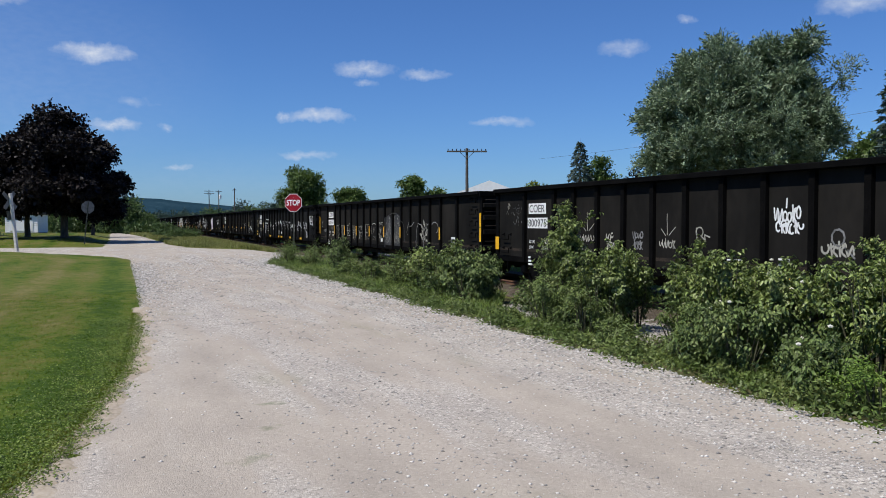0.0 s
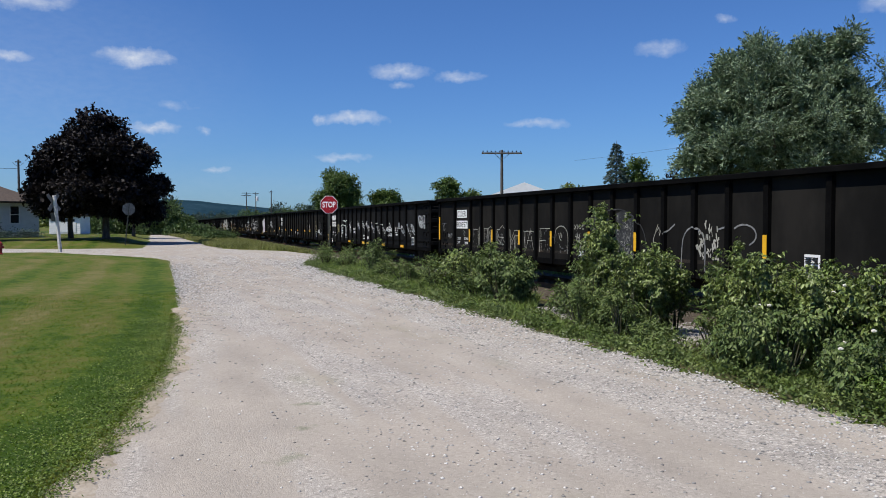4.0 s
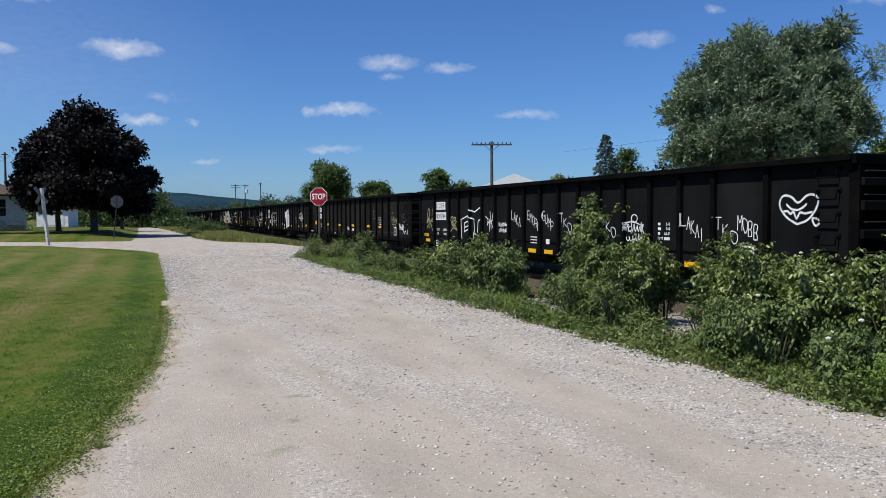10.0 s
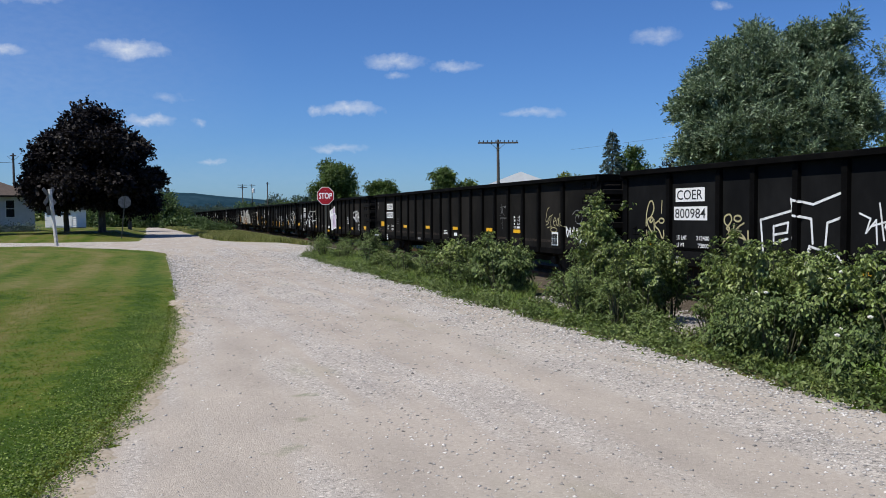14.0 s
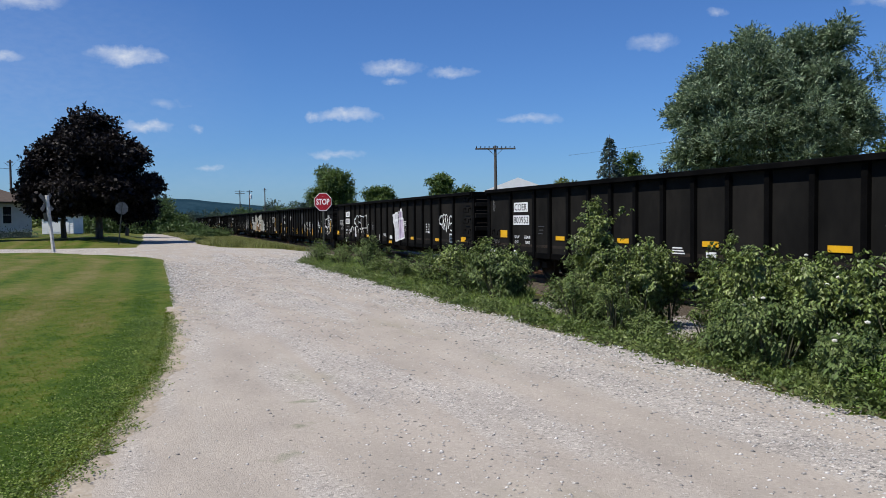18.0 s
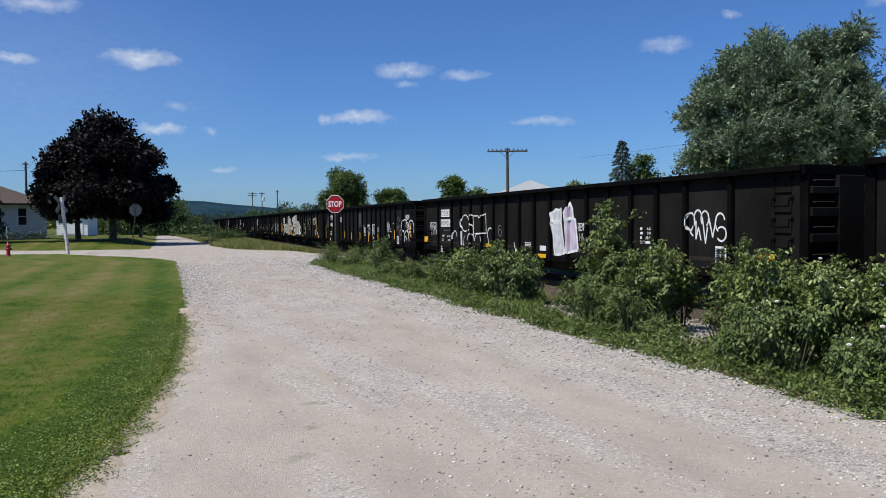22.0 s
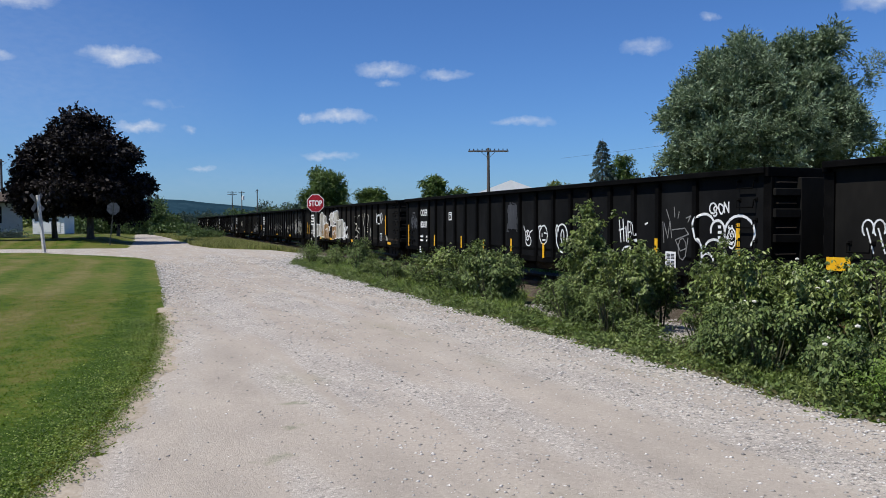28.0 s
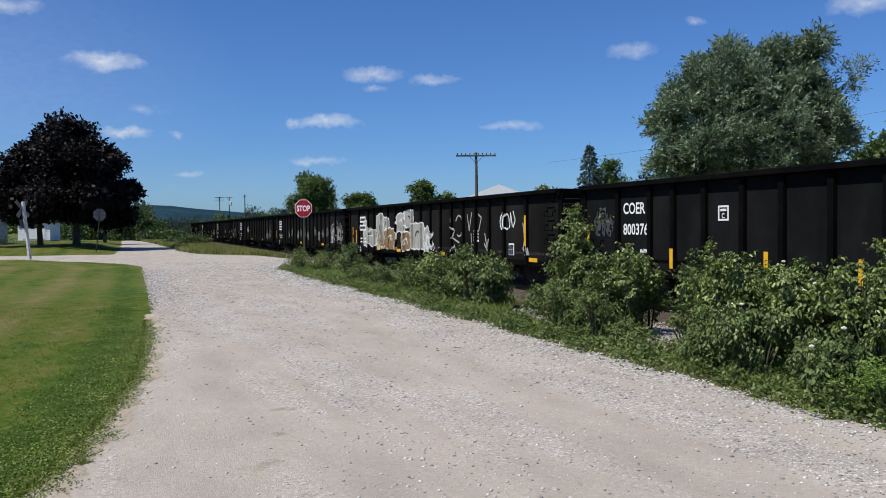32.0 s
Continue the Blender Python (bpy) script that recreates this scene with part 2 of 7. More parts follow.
        K(noise_at(45.0, 4, (1, 1, 1)), bp.inputs["Height"])
        K(bp.outputs[0], b.inputs["Normal"])
    return m


GRASS_SOIL = lawn("mown_grass_ground", 0.9)
LAWN_BLADE = lawn("lawn_blades", 1.4, 0.5)
WEED_BLADE = leafy("weed_blades", (0.075, 0.14, 0.022), (0.15, 0.22, 0.042), (0.28, 0.31, 0.09), 0.6, through=0.22)
BALLAST = material("ballast_ground", ((0.035, 0.028, 0.02), (0.085, 0.068, 0.05), (0.2, 0.175, 0.14)), 0.95, 5, 30, 0.9, fine_mix=0.7, depth=0.05, spec=0.08)
# far foliage: bluish haze mixed into the leaf colour
LEAF_FAR = leafy("hazy_distant_leaves", (0.014, 0.032, 0.022), (0.032, 0.06, 0.04), (0.06, 0.092, 0.058), 0.7, through=0.12)
LEAF_MAPLE = leafy("silver_maple_leaves", (0.024, 0.047, 0.025), (0.15, 0.213, 0.12), (0.36, 0.43, 0.3), 0.5, scale=0.8, fine=3.2, spec=0.3, spread=0.3, through=0.16)
LEAF_DARK = leafy("purple_maple_leaves", (0.006, 0.005, 0.006), (0.011, 0.0088, 0.009), (0.027, 0.02, 0.017), 0.55, spec=0.22, spread=0.6, through=0.12)
LEAF_GREEN = leafy("green_tree_leaves", (0.036, 0.068, 0.016), (0.085, 0.14, 0.034), (0.18, 0.24, 0.07), 0.5, through=0.25)
LEAF_HEDGE = leafy("hedge_leaves", (0.026, 0.054, 0.014), (0.06, 0.105, 0.026), (0.13, 0.18, 0.055), 0.6, through=0.15)
DRY_GRASS = leafy("dry_grass_blades", (0.1, 0.125, 0.026), (0.19, 0.205, 0.055), (0.34, 0.31, 0.13), 0.7)
LEAF_OLIVE = leafy("olive_tree_leaves", (0.077, 0.110, 0.020), (0.143, 0.182, 0.033), (0.231, 0.242, 0.066))
LEAF_BUSH = leafy("bush_leaves", (0.03, 0.056, 0.012), (0.118, 0.162, 0.034), (0.3, 0.345, 0.12), 0.44, scale=2.2, fine=14, spec=0.42, spread=0.6, through=0.1)
LEAF_BUSH_DARK = leafy("dark_bush_leaves", (0.033, 0.06, 0.017), (0.094, 0.135, 0.038), (0.21, 0.25, 0.095), 0.55, scale=2.2, fine=14, spec=0.25, spread=0.55, through=0.1)
LEAF_WEED = leafy("weed_leaves", (0.05, 0.085, 0.02), (0.115, 0.16, 0.04), (0.23, 0.27, 0.09), 0.55, through=0.18)
LEAF_CLOVER = leafy("clover_leaves", (0.06, 0.1, 0.014), (0.13, 0.185, 0.032), (0.26, 0.3, 0.085), 0.6, spread=0.5)
LEAF_FERN = leafy("feathery_leaves", (0.1, 0.175, 0.026), (0.155, 0.25, 0.04), (0.23, 0.32, 0.07), 0.55)
NEEDLE = leafy("spruce_needles", (0.02, 0.042, 0.033), (0.046, 0.08, 0.066), (0.11, 0.155, 0.135), 0.6, through=0.12)
BARK = material("grey_brown_bark", ((0.035, 0.028, 0.022), (0.08, 0.065, 0.05), (0.14, 0.12, 0.10)), 0.95, 6, 40, 0.8, stretch=(1, 1, 0.25), depth=0.04)
STEM = material("green_brown_stem", ((0.03, 0.036, 0.014), (0.06, 0.056, 0.028)), 0.8, 8, 60, 0.2)
FLOWER = material("pale_flower", ((0.6, 0.58, 0.5), (0.75, 0.74, 0.66)), 0.7, 8, 60, 0.0, through_light=0.2)
OLD_WOOD = material("weathered_wood", ((0.04, 0.036, 0.032), (0.075, 0.067, 0.06), (0.12, 0.11, 0.10)), 0.9, 5, 70, 0.4, stretch=(1, 1, 0.15))
WHITE_WOOD = material("peeling_white_paint", ((0.30, 0.28, 0.25), (0.55, 0.53, 0.5), (0.68, 0.67, 0.64)), 0.8, 5, 50, 0.3)
GALV = material("galvanised_steel", ((0.30, 0.31, 0.32), (0.45, 0.46, 0.47)), 0.5, 6, 70, 0.1, metal=0.6)
POST_STEEL = material("dark_sign_post", ((0.06, 0.065, 0.05), (0.12, 0.12, 0.10)), 0.6, 6, 60, 0.1, metal=0.4)
SIGN_BACK = material("weathered_sign_back", ((0.1, 0.1, 0.095), (0.17, 0.165, 0.155), (0.24, 0.235, 0.22)), 0.7, 5, 60, 0.1, spec=0.2)
SIGN_RED = material("stop_sign_red", ((0.24, 0.008, 0.016), (0.32, 0.012, 0.022)), 0.5, 3, 40, 0.02, spec=0.2)
SIGN_WHITE = material("sign_white", ((0.7, 0.7, 0.7), (0.8, 0.8, 0.8)), 0.4, 3, 40, 0.02)
SIDING = material("white_siding", ((0.62, 0.64, 0.66), (0.75, 0.76, 0.78)), 0.7, 2, 30, 0.05)
GARAGE_WHITE = material("white_garage_paint", ((0.74, 0.74, 0.72), (0.83, 0.83, 0.82)), 0.6, 2, 30, 0.05)
SHINGLE = material("brown_shingles", ((0.05, 0.036, 0.028), (0.08, 0.059, 0.046), (0.115, 0.085, 0.067)), 0.9, 3, 25, 0.4, fine_mix=0.6)
METAL_ROOF = material("white_metal_roof", ((0.68, 0.7, 0.72), (0.8, 0.81, 0.82)), 0.4, 2, 30, 0.05)
GLASS_DARK = material("window_glass", ((0.015, 0.018, 0.02), (0.03, 0.034, 0.04)), 0.08, 2, 20, 0.0, spec=0.8)
HYDRANT_RED = material("hydrant_red", ((0.30, 0.02, 0.02), (0.42, 0.03, 0.03)), 0.5, 6, 60, 0.1)
CONCRETE = material("grey_concrete", ((0.25, 0.25, 0.24), (0.4, 0.39, 0.37)), 0.9, 3, 50, 0.3)


def gravel_material():
    """Crushed limestone: tan dust in the wheel tracks, grey-white chips between them and along the rims."""
    m = bpy.data.materials.new("crushed_limestone")
    m.use_nodes = True
    nt = m.node_tree
    N, K = nt.nodes.new, nt.links.new
    b = nt.nodes["Principled BSDF"]
    b.inputs["Roughness"].default_value, b.inputs["Specular IOR Level"].default_value = 0.95, 0.15
    tc = N("ShaderNodeTexCoord")

    def noise_at(scale, detail=5, stretch=(1, 1, 1)):
        mp, n = N("ShaderNodeMapping"), N("ShaderNodeTexNoise")
        mp.inputs["Scale"].default_value = stretch
        K(tc.outputs["Object"], mp.inputs[0])
        K(mp.outputs[0], n.inputs["Vector"])
        n.inputs["Scale"].default_value, n.inputs["Detail"].default_value = scale, detail
        return n.outputs["Fac"]

    def ramp(value, *stops):
        r = N("ShaderNodeValToRGB")
        e = r.color_ramp.elements
        while len(e) < len(stops):
            e.new(0.5)
        for i, (at, c) in enumerate(stops):
            e[i].position, e[i].color = at, (*c, 1)
        K(value, r.inputs[0])
        return r.outputs[0]

    def blend(kind, fac, a, c):
        x = N("ShaderNodeMix")
        x.data_type, x.blend_type = "RGBA", kind
        if isinstance(fac, float):
            x.inputs["Factor"].default_value = fac
        else:
            K(fac, x.inputs["Factor"])
        K(a, x.inputs["A"])
        K(c, x.inputs["B"])
        return x.outputs["Result"]

    tracks = noise_at(0.75, 4, (1, 0.12, 1))
    # the side towards the railway keeps more loose chips
    xyz, over, lean = N("ShaderNodeSeparateXYZ"), N("ShaderNodeMath"), N("ShaderNodeMath")
    K(tc.outputs["Object"], xyz.inputs[0])
    over.operation, lean.operation = "MULTIPLY_ADD", "ADD"
    side, away = N("ShaderNodeMath"), N("ShaderNodeMath")
    side.operation, away.operation = "SUBTRACT", "ABSOLUTE"
    K(xyz.outputs[0], side.inputs[0])
    side.inputs[1].default_value = 1.9
    K(side.outputs[0], away.inputs[0])
    K(away.outputs[0], over.inputs[0])
    over.inputs[1].default_value, over.inputs[2].default_value = 0.026, -0.01
    over.use_clamp = False
    K(over.outputs[0], lean.inputs[0])
    K(tracks, lean.inputs[1])
    tracks = lean.outputs[0]
    base = ramp(tracks, (0.34, (0.362, 0.332, 0.296)), (0.42, (0.372, 0.338, 0.297)), (0.48, (0.358, 0.315, 0.266)), (0.54, (0.364, 0.321, 0.27)), (0.6, (0.374, 0.34, 0.296)), (0.68, (0.368, 0.337, 0.3)))
    mottle = ramp(noise_at(1.6, 9, (1, 0.45, 1)), (0.3, (0.88, 0.88, 0.885)), (0.5, (1, 1, 1)), (0.72, (1.1, 1.1, 1.1)))
    colour = blend("MULTIPLY", 1.0, base, mottle)
    stain = ramp(noise_at(0.9, 8, (1, 0.4, 1)), (0.60, (1, 1, 1)), (0.72, (0.84, 0.86, 0.79)))
    colour = blend("MULTIPLY", 1.0, colour, stain)
    # old oily patches with grey-green rims, worn into the crown of the road
    for px, py, r in ((1.32, 7.56, 0.16), (0.92, 5.85, 0.22), (1.2, 6.6, 0.12)):
        shift, dist, ragged = N("ShaderNodeVectorMath"), N("ShaderNodeVectorMath"), N("ShaderNodeMath")
        shift.operation, dist.operation, ragged.operation = "SUBTRACT", "LENGTH", "MULTIPLY_ADD"
        K(tc.outputs["Object"], shift.inputs[0])
        shift.inputs[1].default_value = (px, py, 0)
        K(shift.outputs[0], dist.inputs[0])
        K(noise_at(5.0, 8), ragged.inputs[0])
        ragged.inputs[1].default_value = 0.9
        K(dist.outputs["Value"], ragged.inputs[2])
        patch = ramp(ragged.outputs[0], (r * 0.4 + 0.3, (0.6, 0.68, 0.56)), (r + 0.4, (1, 1, 1)))
        colour = blend("MULTIPLY", 1.0, colour, patch)
    # dust fills the tan wheel tracks, so that few chips show there
    rough_part = ramp(tracks, (0.4, (1, 1, 1)), (0.48, (0.25, 0.25, 0.25)), (0.56, (0.25, 0.25, 0.25)), (0.62, (1, 1, 1)))
    # chips: each cell of a fine net has its own lightness, a few nearly white or dark
    heights = None
    for s, lo, hi, soft in ((44.0, 0.55, 1.5, 0.85), (115.0, 0.68, 1.38, 0.85)):
        v = N("ShaderNodeTexVoronoi")
        v.inputs["Scale"].default_value = s
        K(tc.outputs["Object"], v.inputs["Vector"])
        sep = N("ShaderNodeSeparateColor")
        K(v.outputs["Color"], sep.inputs[0])
        chips = ramp(sep.outputs[0], (0.03, (lo, lo, lo)), (0.2, (0.96, 0.96, 0.96)), (0.8, (1.02, 1.02, 1.02)), (0.97, (hi, hi, hi)))
        fac = N("ShaderNodeMath")
        fac.operation = "MULTIPLY"
        K(rough_part, fac.inputs[0])
        fac.inputs[1].default_value = soft
        colour = blend("MULTIPLY", fac.outputs[0], colour, chips)
        if heights is None:
            heights = v.outputs["Distance"]
        else:
            add = N("ShaderNodeMath")
            K(heights, add.inputs[0])
            K(v.outputs["Distance"], add.inputs[1])
            heights = add.outputs[0]
    K(colour, b.inputs["Base Color"])
    bp = N("ShaderNodeBump")
    bp.invert = True
    bp.inputs["Strength"].default_value, bp.inputs["Distance"].default_value = 0.4, 0.01
    K(heights, bp.inputs["Height"])
    K(bp.outputs[0], b.inputs["Normal"])
    return m


GRAVEL = gravel_material()
DIRT = material("tan_dirt", ((0.27, 0.225, 0.165), (0.36, 0.305, 0.235), (0.44, 0.385, 0.315)), 0.95, 1.7, 24, 0.6, fine_mix=0.5, depth=0.012, spec=0.1)
PALE_STONE = material("pale_broken_limestone", ((0.12, 0.11, 0.095), (0.26, 0.24, 0.21), (0.46, 0.435, 0.4)), 0.9, 6, 50, 0.3, spread=0.3)
STONE = material("loose_limestone", ((0.30, 0.285, 0.26), (0.41, 0.39, 0.36), (0.52, 0.50, 0.47)), 0.9, 6, 50, 0.3, spread=0.58)


# ---- building helpers ----
def smooth(a, b, v):
    v = np.clip((np.asarray(v, float) - a) / (b - a), 0, 1)
    return v * v * (3 - 2 * v)


def land(x, y):
    """Height of the ground."""
    x, y = np.asarray(x, float), np.asarray(y, float)
    rise = 0.8 * smooth(8, 18, -x) * smooth(52, 68, y)
    bed = -0.17 * smooth(7.2, 9.3, x) * smooth(16.2, 13.8, x)
    ripple = 0.025 * np.sin(x * 0.9 + 1.3) * np.sin(y * 0.53) * smooth(0.4, -2, x)
    knoll = 0.42 * smooth(-0.9, -3.6, x) * smooth(60, 73, y) * smooth(130, 100, y)
    return rise + bed + ripple + np.maximum(knoll - rise, 0)


def mesh_of(name, verts, faces, mat):
    me = bpy.data.meshes.new(name)
    verts, faces = np.asarray(verts, np.float32), np.asarray(faces, np.int32)
    k = faces.shape[1]
    me.vertices.add(len(verts))
    me.vertices.foreach_set("co", verts.ravel())
    me.loops.add(faces.size)
    me.loops.foreach_set("vertex_index", faces.ravel())
    me.polygons.add(len(faces))
    me.polygons.foreach_set("loop_start", np.arange(0, faces.size, k, dtype=np.int32))
    me.update(calc_edges=True)
    me.materials.append(mat)
    return me


def mark_rim(me, xy):
    """Keeps each corner's distance from the lawn's rim, for the mower's stripes."""
    at = me.attributes.new("rim", "FLOAT", "POINT")
    at.data.foreach_set("value", np.clip(road_left(xy[:, 1]) - xy[:, 0], 0, 40).astype(np.float32))


def arrays(name, verts, faces, mat, parent=None, label=""):
    ob = new(name, mesh_of(name, verts, faces, mat))
    if parent:
        ob.parent = parent
    if label:
        ob["label"] = label
    return ob


def part(name, bm, mat, parent=None, label=""):
    me = bpy.data.meshes.new(name)
    bm.to_mesh(me)
    bm.free()
    me.materials.append(mat)
    ob = new(name, me)
    if parent:
        ob.parent = parent
    if label:
        ob["label"] = label
    return ob


def shared(name, me, parent, m=None):
    ob = new(name, me)
    ob.parent = parent
    if m is not None:
        ob.matrix_basis = m
    return ob


def empty(name, m=None):
    ob = new(name)
    ob.empty_display_size = 0.2
    if m is not None:
        ob.matrix_basis = m
    return ob


def box(bm, lo, hi, bevel=0.0):
    lo, hi = Vector(lo), Vector(hi)
    made = bmesh.ops.create_cube(bm, size=1, matrix=Matrix.Translation((lo + hi) / 2) @ Matrix.Diagonal((*(hi - lo), 1)))
    if bevel:
        edges = list({e for v in made["verts"] for e in v.link_edges})
        bmesh.ops.bevel(bm, geom=edges, offset=bevel, segments=1, affect="EDGES")
    return bm


def boxes(*items, bevel=0.0):
    bm = bmesh.new()
    for lo, hi in items:
        box(bm, lo, hi, bevel)
    return bm


def tube(bm, path, radii, sides=8, cap=True):
    rings, path = [], [Vector(p) for p in path]
    for i, p in enumerate(path):
        way = (path[min(i + 1, len(path) - 1)] - path[max(i - 1, 0)]).normalized()
        side = way.cross(Vector((0.31, 0.87, 0.38))).normalized()
        up = side.cross(way)
        r = radii[i] if hasattr(radii, "__len__") else radii
        rings.append([bm.verts.new(p + (side * math.cos(a) + up * math.sin(a)) * r) for a in (math.tau * k / sides for k in range(sides))])
    for a, b in zip(rings, rings[1:]):
        for k in range(sides):
            bm.faces.new((a[k], a[(k + 1) % sides], b[(k + 1) % sides], b[k]))
    if cap:
        bm.faces.new(rings[0][::-1])
        bm.faces.new(rings[-1])
    return bm


def prism(bm, outline, lo, hi, axis=1):
    """Outline in the two other axes, pushed along axis from lo to hi."""
    def at(p, d):
        q = list(p)
        q.insert(axis, d)
        return bm.verts.new(q)
    a, b = [at(p, lo) for p in outline], [at(p, hi) for p in outline]
    n = len(a)
    for k in range(n):
        bm.faces.new((a[k], a[(k + 1) % n], b[(k + 1) % n], b[k]))
    bm.faces.new(a[::-1])
    bm.faces.new(b)
    bmesh.ops.recalc_face_normals(bm, faces=bm.faces)
    return bm


def lettering(text, height, width=None, bold=0.0):
    """Mesh of a text in the x-z plane, facing -y, its lower left corner at the origin."""
    cu = bpy.data.curves.new("lettering", "FONT")
    cu.body, cu.size, cu.offset, cu.resolution_u = text, 1.0, bold, 3
    ob = bpy.data.objects.new("lettering", cu)
    scene.collection.objects.link(ob)
    me = bpy.data.meshes.new_from_object(ob.evaluated_get(bpy.context.evaluated_depsgraph_get()))
    bpy.data.objects.remove(ob)
    co = np.empty(len(me.vertices) * 3)
    me.vertices.foreach_get("co", co)
    co = co.reshape(-1, 3)
    lo, hi = co.min(0), co.max(0)
    sy = height / (hi[1] - lo[1])
    sx = width / (hi[0] - lo[0]) if width else sy
    out = np.stack([(co[:, 0] - lo[0]) * sx, co[:, 2] * 0, (co[:, 1] - lo[1]) * sy], 1)
    me.vertices.foreach_set("co", out.ravel())
    me.update()
    return me


# ---- ground, roads, track ----
def strip(name, left, right, lift, mat, kind="structure", wobble=0.12, cols=10):
    """A sheet between two edge lines (functions of a row number), following the land, with a ragged rim."""
    rng = np.random.default_rng(len(name))
    left, right = np.array(left, float), np.array(right, float)
    n = len(left)
    f = np.linspace(0, 1, cols)
    jl, jr = rng.normal(0, wobble, (n, 1)), rng.normal(0, wobble, (n, 1))
    grid = left[:, None] * (1 - f)[None, :, None] + right[:, None] * f[None, :, None]
    way = (right - left) / np.linalg.norm(right - left, axis=1)[:, None]
    grid += (jl * way)[:, None, :] * (1 - f)[None, :, None] ** 4 + (jr * way)[:, None, :] * f[None, :, None] ** 4
    z = land(grid[..., 0], grid[..., 1]) + lift
    z[:, 0] -= lift + 0.004
    z[:, -1] -= lift + 0.004
    v = np.concatenate([grid, z[..., None]], -1).reshape(-1, 3)
    i = np.arange((n - 1) * cols).reshape(n - 1, cols)[:, :-1].ravel()
    return tagged(arrays(name, v, np.stack([i, i + 1, i + cols + 1, i + cols], 1), mat), kind=kind)


def spaced(stops, counts):
    return np.concatenate([np.linspace(a, b, c, endpoint=False) for a, b, c in zip(stops, stops[1:], counts)] + [[stops[-1]]])


def build_ground():
    xs = spaced([-3000, -400, -60, -14, 6, 20, 60, 400, 3000], [8, 12, 24, 80, 20, 20, 12, 8])
    ys = spaced([-3000, -300, -30, 0, 60, 120, 600, 4000], [8, 10, 12, 150, 30, 20, 14])
    X, Y = np.meshgrid(xs, ys)
    v = np.stack([X, Y, land(X, Y)], -1).reshape(-1, 3)
    c = len(xs)
    i = np.arange((len(ys) - 1) * c).reshape(-1, c)[:, :-1].ravel()
    ground = arrays("ground", v, np.stack([i, i + 1, i + c + 1, i + c], 1), GRASS_SOIL)
    mark_rim(ground.data, v)
    tagged(ground, "flat grassy ground with patches of worn green and tan turf", "ground", kind="structure")


def road_left(y):
    """Left rim of the gravel road: bellies towards the camera."""
    return np.interp(y, [-30, 0, 4, 5.5, 6.5, 8, 9.7, 12.5, 16.5, 24, 34, 39, 42.5, 45, 48], [-2.3, -1.5, -0.9, -0.65, -0.38, -0.16, 0.09, 0.25, 0.36, 0.46, 0.46, 0.42, -0.3, -1.6, -4.0])


def road_right(y):
    """Right rim, frayed where weeds and gravel creep over each other."""
    y = np.asarray(y, float)
    fray = 0.08 * np.sin(y * 2.3 + 0.7) * np.sin(y * 0.9) + 0.05 * np.sin(y * 5.3) * np.sin(y * 1.7 + 1) + 0.03 * np.sin(y * 11.9)
    return np.interp(y, [-30, 0, 30, 34, 36, 38.5], [5.9, 5.9, 5.75, 5.9, 6.6, 8.2]) + fray * smooth(0, 2, y) * smooth(36, 30, y)


def build_roads():
    y = spaced([-30, 0, 20, 48], [20, 190, 110])
    strip("gravel_road", np.stack([road_left(y), y], 1), np.stack([road_right(y), y], 1), 0.012, GRAVEL, wobble=0.06, cols=24)
    x = np.linspace(-60, 40, 90)
    near = np.interp(x, [-60, -13, -6, -1.6, 0.4, 6, 9, 40], [66, 54.5, 51.8, 46.2, 41.5, 38.5, 38.3, 28])
    far = np.interp(x, [-60, -13, -6, -1.2, 0, 3.0, 4.6, 9, 40], [74, 61, 59.0, 58.6, 60, 60.3, 55, 48.3, 36])
    strip("cross_road", np.stack([x, far], 1), np.stack([x, near], 1), 0.020, GRAVEL, wobble=0.1, cols=14)
    y = spaced([57, 140, 420], [60, 40])
    lx = np.interp(y, [57, 80, 140, 420], [-1.1, -0.8, -1.2, -3.0])
    rx = np.interp(y, [57, 62, 80, 140, 420], [4.3, 3.8, 3.3, 1.7, 0.4])
    strip("far_gravel_road", np.stack([lx, y], 1), np.stack([rx, y], 1), 0.016, GRAVEL, wobble=0.1)
    for name, label in (("gravel_road", "wide pale limestone gravel road with worn wheel tracks"), ("cross_road", "pale gravel road crossing the railway track"),
                        ("far_gravel_road", "narrow pale gravel lane running on into the distance")):
        tagged(bpy.data.objects[name], label, "road")


def build_verges():
    y = spaced([-30, 0, 20, 37.4], [16, 190, 80])
    strip("verge", np.stack([road_right(y) - 0.12, y], 1), np.stack([0 * y + 9.0, y], 1), 0.005, VERGE_SOIL, wobble=0.04, cols=12)
    tagged(bpy.data.objects["verge"], "dark weedy soil between road and track", "verge")
    # a bare gravelly patch where the bushes part
    y = np.linspace(12.4, 15.4, 14)
    mid = y * 0.523
    half = 0.75 * np.sin(np.linspace(0.25, math.pi - 0.1, 14))
    strip("bare_patch", np.stack([np.maximum(mid - half, 6.75), y], 1), np.stack([np.minimum(mid + half, 9.3), y], 1), 0.012, BALLAST, wobble=0.08, cols=8)
    y = np.linspace(9.2, 12.7, 14)
    mid = y * 0.757
    half = 0.6 * np.sin(np.linspace(0.25, math.pi - 0.1, 14))
    strip("stony_patch", np.stack([mid - half, y], 1), np.stack([np.minimum(mid + half, 9.4), y], 1), 0.011, BALLAST, wobble=0.08, cols=8)
    for name in ("bare_patch", "stony_patch"):
        tagged(bpy.data.objects[name], "bare stony patch between the bushes", "gravel")


TRACK_X, RAIL_TOP = 11.55, -0.02


